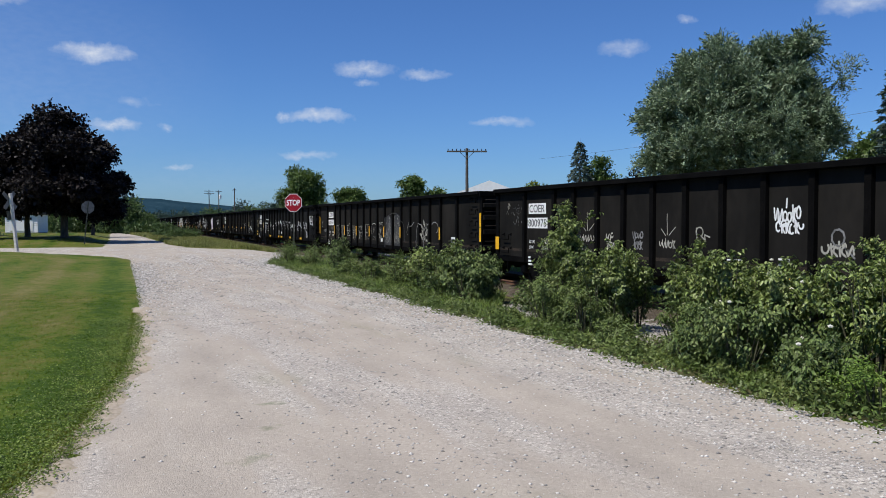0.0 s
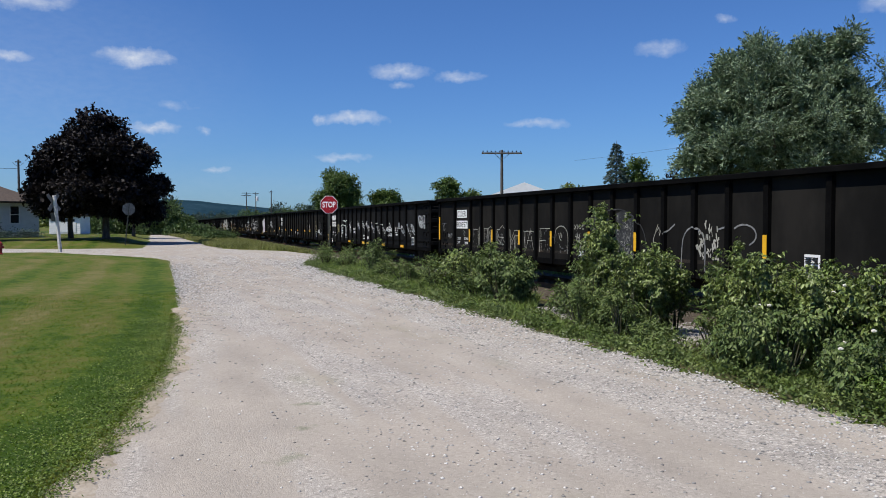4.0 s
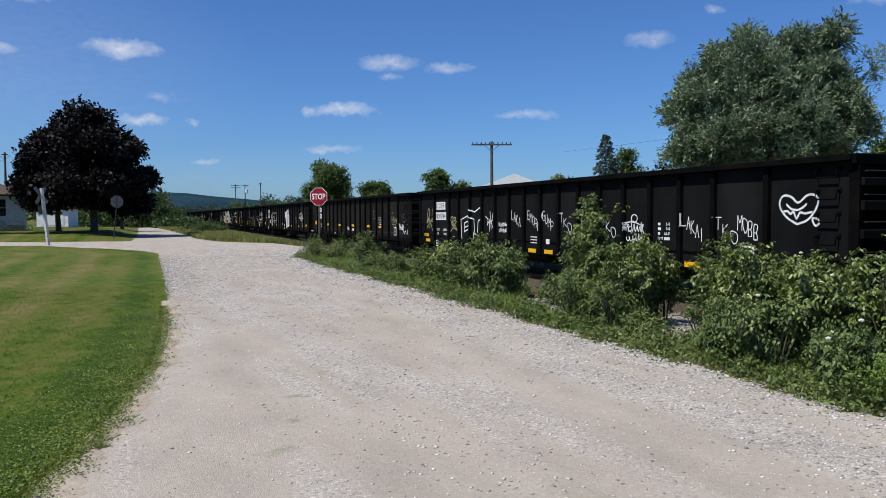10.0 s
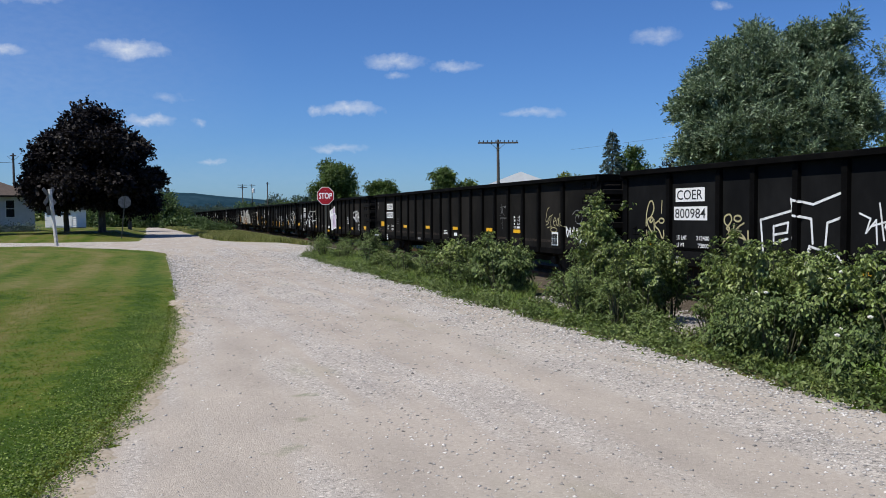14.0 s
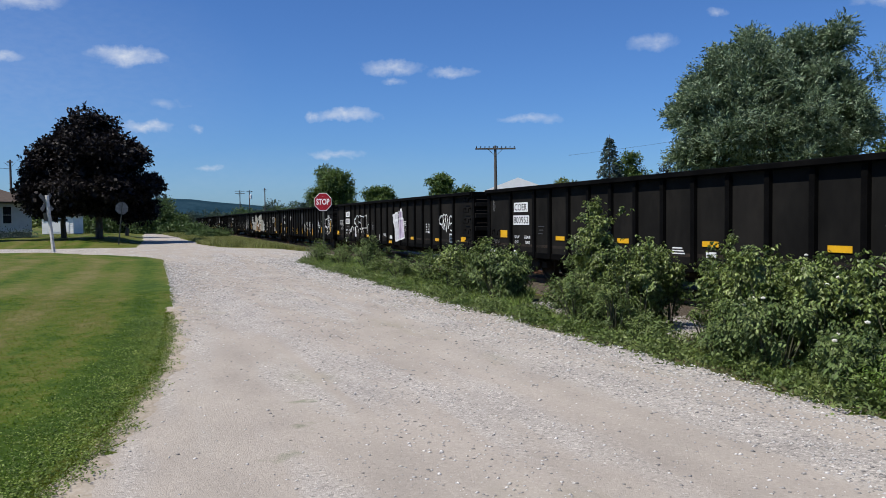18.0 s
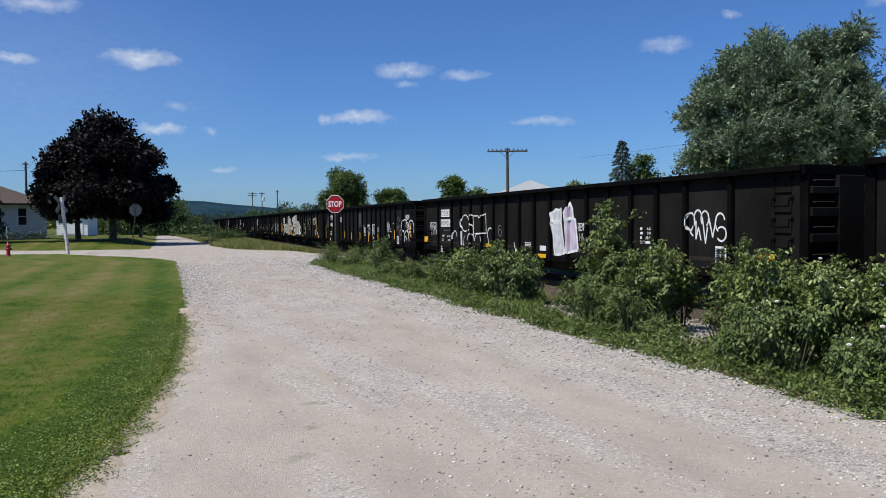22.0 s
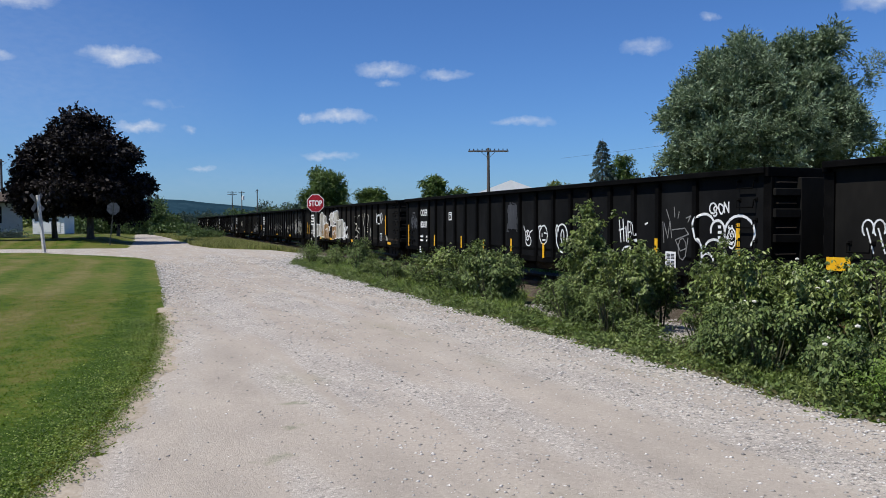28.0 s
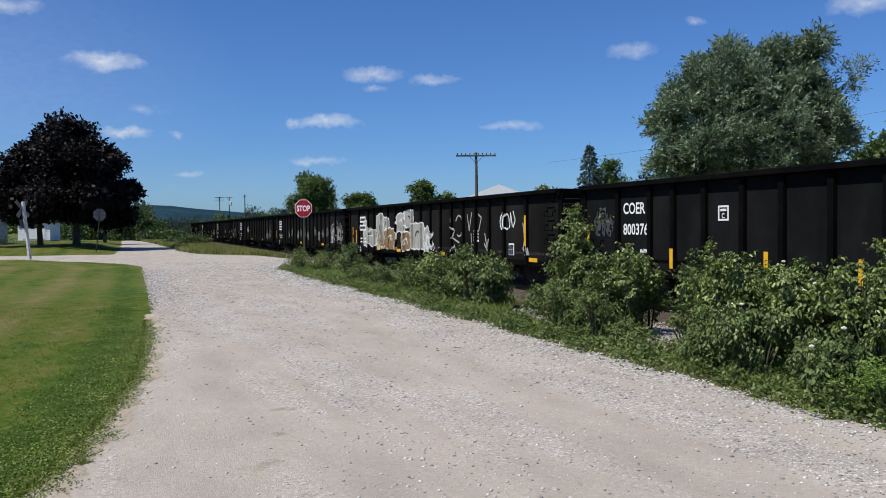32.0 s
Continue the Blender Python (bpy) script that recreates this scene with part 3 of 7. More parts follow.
def build_track():
    track = tagged(empty("railway_track", pose(TRACK_X, 0, 0)), "single railway track with steel rails on dark wooden ties", "railway track", kind="structure")
    for s in (-1, 1):
        bm = bmesh.new()
        x = s * 0.755
        prism(bm, [(x - 0.07, RAIL_TOP - 0.16), (x + 0.07, RAIL_TOP - 0.16), (x + 0.07, RAIL_TOP - 0.145), (x + 0.012, RAIL_TOP - 0.12), (x + 0.012, RAIL_TOP - 0.04),
                   (x + 0.036, RAIL_TOP - 0.03), (x + 0.036, RAIL_TOP), (x - 0.036, RAIL_TOP), (x - 0.036, RAIL_TOP - 0.03), (x - 0.012, RAIL_TOP - 0.04),
                   (x - 0.012, RAIL_TOP - 0.12), (x - 0.07, RAIL_TOP - 0.145)], -60, 480, axis=1)
        part("rail", bm, RUST, track)
    bm = box(bmesh.new(), (-1.3, -0.11, -0.30), (1.3, 0.11, -0.165), 0.012)
    me = bpy.data.meshes.new("tie")
    bm.to_mesh(me)
    bm.free()
    me.materials.append(TIE_WOOD)
    for k in range(110):
        shared("tie", me, track, pose(random.uniform(-0.03, 0.03), -4 + k * 0.54, random.uniform(-0.01, 0.005), 0, 0, random.uniform(-1, 1)))
    bm = bmesh.new()
    for k in range(110, 700):
        box(bm, (-1.3, -4.11 + k * 0.54, -0.30), (1.3, -3.89 + k * 0.54, -0.165))
    tagged(part("far_ties", bm, TIE_WOOD, track), kind="stuff")
    y = spaced([-60, 0, 60, 480], [20, 60, 40])
    strip("track_bed", np.stack([0 * y + 8.9, y], 1), np.stack([0 * y + 14.3, y], 1), 0.034, BALLAST, wobble=0.15)
    tagged(bpy.data.objects["track_bed"], "grey crushed stone bed under the railway track", "ballast")


def build_stones():
    """Loose limestone chips: thin in the wheel tracks, thick along the rims."""
    rng = np.random.default_rng(12)
    n = 17000
    y = 3.2 + 40 * rng.uniform(0, 1, n) ** 2.2
    kind = rng.random(n)
    wide = road_right(y) - road_left(y)
    f = np.where(kind < 0.55, 1.0 - np.abs(rng.normal(0, 0.15, n)), np.where(kind < 0.72, rng.normal(0.42, 0.09, n), rng.uniform(0, 1, n)))
    left = kind > 0.84
    y = np.where(left, 11 + 26 * (rng.uniform(0, 1, n) + rng.uniform(0, 1, n)) / 2, y)
    f = np.where(left, np.abs(rng.normal(0.02, 0.13, n)), f)
    x = road_left(y) + np.clip(f, 0.0, 1.03) * (road_right(y) - road_left(y))
    s = (0.0035 + 0.012 * rng.uniform(0, 1, n) ** 2.0 + 0.0007 * y) * np.where(kind < 0.55, 1.2, 1.0)
    base = np.array([(1, 0, 0), (-1, 0, 0), (0, 1, 0), (0, -1, 0), (0, 0, 0.5), (0, 0, -0.5)], float)
    a = rng.uniform(0, math.tau, n)
    turn = np.stack([np.stack([np.cos(a), -np.sin(a), 0 * a], 1), np.stack([np.sin(a), np.cos(a), 0 * a], 1), np.stack([0 * a, 0 * a, 0 * a + 1], 1)], 1)
    v = np.einsum("nij,kj->nki", turn, base) * s[:, None, None] * rng.uniform(0.55, 1.35, (n, 6, 1))
    v += np.stack([x, y, land(x, y) + 0.012 + s * 0.08], 1)[:, None, :]
    tri = np.array([(0, 2, 4), (2, 1, 4), (1, 3, 4), (3, 0, 4), (2, 0, 5), (1, 2, 5), (3, 1, 5), (0, 3, 5)])
    faces = (np.arange(n)[:, None, None] * 6 + tri[None]).reshape(-1, 3)
    tagged(arrays("loose_gravel", v.reshape(-1, 3), faces, STONE), "loose limestone chips on the gravel road", "gravel", kind="stuff")


def build_patch_stones():
    """Pale broken stones on the bare places between the bushes."""
    rng = np.random.default_rng(18)
    n = 3400
    first = np.arange(n) < n * 0.25
    y = np.where(first, rng.uniform(12.5, 14.6, n), rng.uniform(9.3, 12.6, n))
    x = np.where(first, y * 0.523, y * 0.757) + rng.normal(0, 0.28, n)
    keep = x > 6.6
    x, y = x[keep], y[keep]
    n = len(x)
    s = 0.014 + 0.034 * rng.uniform(0, 1, n) ** 2
    base = np.array([(1, 0, 0), (-1, 0, 0), (0, 1, 0), (0, -1, 0), (0, 0, 0.6), (0, 0, -0.6)], float)
    v = base[None] * s[:, None, None] * rng.uniform(0.5, 1.4, (n, 6, 1))
    v += np.stack([x, y, land(x, y) + 0.012 + s * 0.15], 1)[:, None, :]
    tri = np.array([(0, 2, 4), (2, 1, 4), (1, 3, 4), (3, 0, 4), (2, 0, 5), (1, 2, 5), (3, 1, 5), (0, 3, 5)])
    tagged(arrays("broken_stone", v.reshape(-1, 3), (np.arange(n)[:, None, None] * 6 + tri[None]).reshape(-1, 3), PALE_STONE), "pale broken stones on bare ground between the bushes", "gravel", kind="stuff")


def build_margin():
    """Bare tan dirt where lawn and gravel meet."""
    y = np.linspace(-9, 17, 520)
    wide = 0.2 + 0.13 * np.sin(y * 1.9 + 1) * np.sin(y * 0.83) + 0.1 * np.sin(y * 5.1) * np.sin(y * 3.3 + 2)
    strip("dirt_margin", np.stack([road_left(y) - 0.12, y], 1), np.stack([road_left(y) + np.maximum(wide, 0.02), y], 1), 0.018, DIRT, wobble=0.03, cols=6)
    tagged(bpy.data.objects["dirt_margin"], "bare tan dirt between lawn and gravel", "dirt")


build_ground()
build_margin()
build_patch_stones()
build_roads()
build_verges()
build_stones()
build_track()


# ---- the train ----
CAR_PITCH, BODY = 21.67, 20.6
SILL, TOP, HALF = 0.665, 2.665, 1.55
RIB_OUT = 0.07
RIBS = [1.68, 3.24] + [4.17 + 1.014 * k for k in range(14)] + [18.75]
RIBS_HERE = list(RIBS)
EXTRA_RIB = 2.64
RIBS_SHORT = [1.47, 3.4, 4.33, 5.34, 6.26, 7.27, 8.25, 9.3, 10.4, 11.4, 12.38, 13.3, 14.2, 15.12, 16.06, 16.95, 18.15]


def car_mesh(name, bm, mat):
    me = bpy.data.meshes.new(name)
    bm.to_mesh(me)
    bm.free()
    me.materials.append(mat)
    return me


def along(u):
    """Car's own y of a place u metres from its trailing end."""
    return BODY / 2 - u


def car_template():
    car = empty("gondola_car")
    e = BODY / 2
    panel = HALF - 0.13
    for s in (-1, 1):
        a, b = sorted((s * panel, s * (panel - 0.03)))
        part("side_wall", boxes(((a, -e, SILL + 0.03), (b, e, TOP - 0.1))), BLACK, car)
        a, b = sorted((s * (HALF + 0.03), s * (panel - 0.06)))
        part("top_chord", boxes(((a, -e, TOP - 0.11), (b, e, TOP)), bevel=0.012), BLACK_RIB, car)
        a, b = sorted((s * (panel + 0.03), s * (panel - 0.04)))
        part("side_sill", boxes(((a, -e, SILL - 0.02), (b, e, SILL + 0.14)), bevel=0.01), BLACK_RIB, car)
    # a rib: tapered channel standing on the side sheet
    bm = bmesh.new()
    x0, x1 = -panel - RIB_OUT, -panel + 0.002
    base = [bm.verts.new(p) for p in ((x1, -0.075, 0), (x0, -0.06, 0), (x0, 0.06, 0), (x1, 0.075, 0))]
    h = TOP - 0.11 - SILL
    mid = [bm.verts.new(p) for p in ((x1, -0.075, h - 0.1), (x0, -0.06, h - 0.1), (x0, 0.06, h - 0.1), (x1, 0.075, h - 0.1))]
    top = [bm.verts.new(p) for p in ((x1, -0.07, h), (x0 + 0.025, -0.05, h), (x0 + 0.025, 0.05, h), (x1, 0.07, h))]
    for lo, hi in ((base, mid), (mid, top)):
        for k in range(3):
            bm.faces.new((lo[k], lo[k + 1], hi[k + 1], hi[k]))
    bm.faces.new(top)
    bmesh.ops.recalc_face_normals(bm, faces=bm.faces)
    rib = car_mesh("rib", bm, BLACK_RIB)
    for turn in (0, 180):
        for u in RIBS:
            m = pose(0, 0, 0, 0, 0, turn) @ Matrix.Translation((0, along(u), SILL + 0.0))
            shared("rib", rib, car, m)
    part("floor", boxes(((-panel, -e, 0.95), (panel, e, 1.02))), IRON, car)
    bm = bmesh.new()
    prism(bm, [(-e - 0.2, 0.55), (-e + 3.4, 0.55), (-e + 4.4, 0.3), (e - 4.4, 0.3), (e - 3.4, 0.55), (e + 0.2, 0.55), (e + 0.2, 0.9), (-e - 0.2, 0.9)], -0.22, 0.22, axis=0)
    part("centre_sill", bm, IRON, car)
    for k in range(6):
        y = -5.5 + 2.2 * k
        bm = bmesh.new()
        prism(bm, [(-1.4, 0.66), (-0.22, 0.42), (0.22, 0.42), (1.4, 0.66), (1.4, 0.94), (-1.4, 0.94)], y - 0.05, y + 0.05, axis=1)
        part("cross_bearer", bm, IRON, car)
    part("brake_reservoir", tube(bmesh.new(), [(-0.85, -1.5, 0.6), (-0.85, -1.42, 0.6), (-0.85, -0.3, 0.6), (-0.85, -0.22, 0.6)], [0.1, 0.19, 0.19, 0.1], 12), IRON, car)
    part("brake_cylinder", tube(bmesh.new(), [(-0.8, 0.7, 0.62), (-0.8, 1.25, 0.62), (-0.8, 1.28, 0.62), (-0.8, 1.9, 0.6)], [0.14, 0.14, 0.03, 0.03], 12), IRON, car)
    part("brake_pipe", tube(bmesh.new(), [(-0.5, -e, 0.7), (-0.5, -4, 0.62), (-0.5, 4, 0.62), (-0.5, e, 0.7)], 0.025, 6), IRON, car)
    for s in (-1, 1):
        a, b = sorted((s * e, s * (e - 0.05)))
        part("end_wall", boxes(((-panel, a, 0.75), (panel, b, TOP - 0.1))), BLACK, car)
        a, b = sorted((s * (e + 0.13), s * e))
        part("end_plate", boxes(((-0.86, a, 0.78), (0.86, b, TOP - 0.17)), bevel=0.012), BLACK, car)
        a, b = sorted((s * (e + 0.06), s * (e - 0.06)))
        part("end_chord", boxes(((-HALF + 0.02, a, TOP - 0.17), (HALF - 0.02, b, TOP)), bevel=0.012), BLACK_RIB, car)
        # stiffeners and grab irons in the open bays beside the end plate
        for q in (-1, 1):
            c, d = sorted((q * panel, q * 0.855))
            for z0, z1 in ((0.9, 1.05), (1.36, 1.51), (1.79, 1.95), (2.17, 2.30)):
                a, b = sorted((s * (e + 0.126), s * e))
                part("end_stiffener", boxes(((c, a, z0), (d, b, z1)), bevel=0.014), BLACK, car)
            for z in (1.16, 1.62, 2.04, 2.4):
                y0, y1 = s * e, s * (e + 0.1)
                part("grab_iron", tube(bmesh.new(), [(c + 0.08, y0, z), (c + 0.08, y1, z), (d - 0.08, y1, z), (d - 0.08, y0, z)], 0.013, 6), IRON, car)
        for q in (-1, 1):
            a, b = sorted((s * (e + 0.07), s * (e - 0.12)))
            c, d = sorted((q * (panel + 0.035), q * (panel - 0.03)))
            part("corner_post", boxes(((c, a, SILL - 0.02), (d, b, TOP - 0.17))), BLACK_RIB, car)
        # coupler and its draft gear
        bm = bmesh.new()
        box(bm, (-0.09, e, 0.68), (0.09, e + 0.42, 0.84), 0.015) if s > 0 else box(bm, (-0.09, -e - 0.42, 0.68), (0.09, -e, 0.84), 0.015)
        box(bm, (-0.17, s * (e + 0.47) - 0.12, 0.62), (0.13, s * (e + 0.47) + 0.12, 0.9), 0.03)
        part("coupler", bm, IRON, car)
    # grab irons near each end of both sides, and a stirrup step
    bm = bmesh.new()
    tube(bm, [(-panel, -0.21, 0.04), (-panel - 0.07, -0.21, 0.03), (-panel - 0.08, -0.2, -0.1), (-panel - 0.08, 0.2, -0.1), (-panel - 0.07, 0.21, 0.03), (-panel, 0.21, 0.04)], 0.014, 6)
    for y in (-0.21, 0.21):
        box(bm, (-panel - 0.02, y - 0.035, 0.005), (-panel + 0.005, y + 0.035, 0.075), 0.008)
    grab = car_mesh("grab_iron", bm, BLACK_RIB)
    bm = bmesh.new()
    tube(bm, [(-HALF + 0.05, -0.2, SILL), (-HALF + 0.03, -0.2, SILL - 0.28), (-HALF + 0.03, 0.2, SILL - 0.28), (-HALF + 0.05, 0.2, SILL)], 0.018, 6)
    step = car_mesh("stirrup_step", bm, BLACK_RIB)
    for turn in (0, 180):
        for u, hs in ((BODY - 0.53, (0.98, 1.36, 1.72, 2.08, 2.42)), (0.62, (0.98, 1.36))):
            for z in hs:
                shared("grab_iron", grab, car, pose(0, 0, 0, 0, 0, turn) @ Matrix.Translation((0, along(u), z)))
            shared("stirrup_step", step, car, pose(0, 0, 0, 0, 0, turn) @ Matrix.Translation((0, along(u), 0)))
    return car


def truck_meshes():
    bm = bmesh.new()
    prism(bm, [(-1.25, 0.36), (-1.25, 0.52), (-0.75, 0.56), (-0.38, 0.76), (0.38, 0.76), (0.75, 0.56), (1.25, 0.52), (1.25, 0.36), (0.7, 0.34), (0.42, 0.22), (-0.42, 0.22), (-0.7, 0.34)], -0.07, 0.07, axis=0)
    frame_mesh = car_mesh("side_frame", bm, IRON)
    bm = bmesh.new()
    for y in (-0.18, 0.0, 0.18):
        tube(bm, [(0, y, 0.3), (0, y, 0.62)], 0.075, 8)
    spring = car_mesh("spring_group", bm, RUST)
    bm = box(bmesh.new(), (-1.05, -0.2, 0.45), (1.05, 0.2, 0.72), 0.03)
    bolster = car_mesh("bolster", bm, IRON)
    bm = bmesh.new()
    for s in (-1, 1):
        rim = [(0.42, 0.0), (0.42, 0.11), (0.452, 0.115), (0.452, 0.14), (0.36, 0.14), (0.34, 0.09), (0.14, 0.10), (0.12, 0.16), (0.08, 0.16)]
        rings = []
        for r, d in rim:
            rings.append([bm.verts.new((s * (0.83 - d), r * math.cos(a), r * math.sin(a))) for a in (math.tau * k / 24 for k in range(24))])
        face = [(0.42, 0.0), (0.35, 0.005), (0.33, 0.04), (0.13, 0.03), (0.12, 0.0)]
        back = []
        for r, d in face:
            back.append([bm.verts.new((s * (0.83 - d), r * math.cos(a), r * math.sin(a))) for a in (math.tau * k / 24 for k in range(24))])
        for group in (rings, back):
            for a, b in zip(group, group[1:]):
                for k in range(24):
                    bm.faces.new((a[k], a[(k + 1) % 24], b[(k + 1) % 24], b[k]))
        bm.faces.new(back[-1])
    tube(bm, [(-1.0, 0, 0), (1.0, 0, 0)], 0.08, 10)
    bmesh.ops.recalc_face_normals(bm, faces=bm.faces)
    wheels = car_mesh("wheelset", bm, IRON)
    bm = tube(bmesh.new(), [(0.0, 0, 0), (0.1, 0, 0), (0.13, 0, 0)], [0.11, 0.11, 0.06], 12)
    bearing = car_mesh("bearing_cap", bm, IRON)
    return frame_mesh, spring, bolster, wheels, bearing


TRUCK = truck_meshes()
WHEELSETS = []


def add_trucks(car):
    side_frame, spring, bolster, wheels, bearing = TRUCK
    for y in (-BODY / 2 + 2.0, BODY / 2 - 2.0):
        b = shared("truck", bolster, car, pose(0, y, 0))
        for s in (-1, 1):
            f = shared("side_frame", side_frame, b, pose(s * 1.0, 0, 0))
            shared("spring_group", spring, b, pose(s * 1.0, 0, 0))
            for q in (-0.88, 0.88):
                shared("bearing_cap", bearing, b, pose(s * 1.05, q, 0.44, 0, 0, 0 if s > 0 else 180))
        for q in (-0.88, 0.88):
            WHEELSETS.append(shared("wheelset", wheels, car, pose(0, y + q, 0.42)))


# ---- markings: flat on the side sheets, u metres from the trailing end, z above the rail ----
SHEET = -(HALF - 0.13) - 0.004
SLIDE = [0.0]      # how far a car's marks lie from their usual places


def plate(car, name, u0, u1, z0, z1, mat, label="", off=0.0):
    d = 0.0 if off == 0.042 else SLIDE[0]
    if z0 < SILL + 0.14:
        off = max(off, 0.034)
    bm = boxes(((SHEET - off - 0.004, along(u1 + d), z0), (SHEET - off, along(u0 + d), z1)))
    return part(name, bm, mat, car, label)


def writing(car, text, u, z, height, width, mat, off=0.004, bold=0.0, lean=0.0):
    me = lettering(text, height, width, bold)
    m = Matrix(((0, 1, 0, SHEET - off - 0.004), (-1, 0, 0, along(u + SLIDE[0])), (lean, 0, 1, z), (0, 0, 0, 1)))
    me.transform(m)
    me.materials.append(mat)
    return shared("lettering", me, car)


def surface(u):
    """How far the side stands out at u: the ribs' profile."""
    near = min(abs(u - r) for r in RIBS_HERE)
    return RIB_OUT * min(1.0, max(0.0, (0.082 - near) / 0.018))


def on_side(y, off):
    return SHEET - off - surface(BODY / 2 - y)


def stroke(bm, pts, width, off):
    """A sprayed line: a ribbon with round-ish joints through points (u, z)."""
    P = [Vector((along(pts[0][0] + SLIDE[0]), pts[0][1]))]
    for u, z in pts[1:]:
        a, b = P[-1], Vector((along(u + SLIDE[0]), z))
        n = max(1, math.ceil(abs(b.x - a.x) / 0.06))
        P += [a.lerp(b, (i + 1) / n) for i in range(n)]
    for k, (a, b) in enumerate(zip(P, P[1:])):
        d = b - a
        if d.length < 1e-6:
            continue
        d = d.normalized() * width / 2
        n = Vector((-d.y, d.x))
        lift = off * 0.4 + 0.0003 * (k % 5)
        q = [a + n * 0.9 - d * 0.3, a - d, a - n * 0.8 - d * 0.3, b - n * 0.8 + d * 0.3, b + d, b + n * 0.8 + d * 0.3]
        bm.faces.new([bm.verts.new((on_side(v.x, lift), v.x, v.y)) for v in q])


def curl(u, z, ru, rz, a0=0, a1=360, n=10):
    return [(u + ru * math.cos(radians(a)), z + rz * math.sin(radians(a))) for a in np.linspace(a0, a1, n)]


def rounded(pts, steps=4):
    """A freehand curve through the given places."""
    P = [np.array(p, float) for p in pts]
    closed = np.allclose(P[0], P[-1])
    out = []
    for k in range(len(P) - 1):
        a = P[k - 1] if k else (P[-2] if closed else P[0])
        d = P[k + 2] if k + 2 < len(P) else (P[1] if closed else P[-1])
        b, c = P[k], P[k + 1]
        for q in range(steps):
            f = q / steps
            out.append(tuple(0.5 * (2 * b + (c - a) * f + (2 * a - 5 * b + 4 * c - d) * f * f + (3 * b - a - 3 * c + d) * f ** 3)))
    return out + [tuple(P[-1])]


def tag(car, lines, mat, width=0.035, off=0.008, label=""):
    bm = bmesh.new()
    for pts in lines:
        stroke(bm, pts, width, off)
    return tagged(part("graffiti", bm, mat, car, label), kind="stuff")


def fill(car, ring, mat, off=0.008, label=""):
    """A sprayed area inside a ring of places (u, z)."""
    bm = bmesh.new()
    ring = [(u + SLIDE[0], z) for u, z in ring]
    bm.faces.new([bm.verts.new((0, along(u), z)) for u, z in ring])
    for r in RIBS_HERE:
        for d in (-0.082, -0.064, 0.064, 0.082):
            if min(ring)[0] < r + d < max(ring)[0]:
                bmesh.ops.bisect_plane(bm, geom=bm.verts[:] + bm.edges[:] + bm.faces[:], plane_co=(0, along(r + d), 0), plane_no=(0, 1, 0))
    for v in bm.verts:
        v.co.x = on_side(v.co.y, off * 0.4)
    return tagged(part("graffiti", bm, mat, car, label), kind="stuff")


def smear(car, u0, u1, z0, z1, count, mat, seed, width, off=0.007):
    """Worn, patchy paint: short upright dabs, thinning towards an arched top."""
    r = random.Random(seed)
    bm = bmesh.new()
    for q in range(count):
        u = r.uniform(u0, u1)
        arch = 1 - 0.35 * abs((u - u0) / (u1 - u0) * 2 - 1) ** 3
        z = z0 + (z1 - z0) * arch * r.uniform(0, 1)
        pts = [(u, z)]
        for _ in range(r.randrange(1, 4)):
            pts.append((pts[-1][0] + r.uniform(-1, 1) * width, min(z1, max(z0, pts[-1][1] + r.uniform(-2.2, 2.2) * width))))
        stroke(bm, pts, width * r.uniform(0.35, 1.0), off + 0.0003 * (q % 9))
    return tagged(part("graffiti", bm, mat, car, "worn patchy sprayed paint"), kind="stuff")


def scrawl(u0, z0, w, h, strokes, seed):
    """Quick unreadable hand-style: slanted up-and-down lines with loops."""
    r = random.Random(seed)
    lines, u = [], u0
    step = w / strokes
    for k in range(strokes):
        pick = r.random()
        if pick < 0.4:
            lines.append([(u, z0 + h * r.uniform(0.6, 1)), (u + step * 0.3, z0 + h * r.uniform(0, 0.2)), (u + step * 0.8, z0 + h * r.uniform(0.5, 0.9)), (u + step, z0 + h * r.uniform(0, 0.3))])
        elif pick < 0.75:
            lines.append(curl(u + step * 0.5, z0 + h * r.uniform(0.3, 0.6), step * 0.45, h * r.uniform(0.25, 0.4), r.uniform(0, 180), r.uniform(300, 430)))
        else:
            lines.append([(u + step * 0.2, z0 + h * r.uniform(0.8, 1.1)), (u + step * 0.35, z0 + h * 0.02)])
            lines.append([(u, z0 + h * 0.55), (u + step * 0.9, z0 + h * r.uniform(0.6, 0.9)), (u + step * 0.5, z0 + h * 0.35), (u + step, z0)])
        u += step
    return [rounded(run, 3) if len(run) == 4 else run for run in lines]


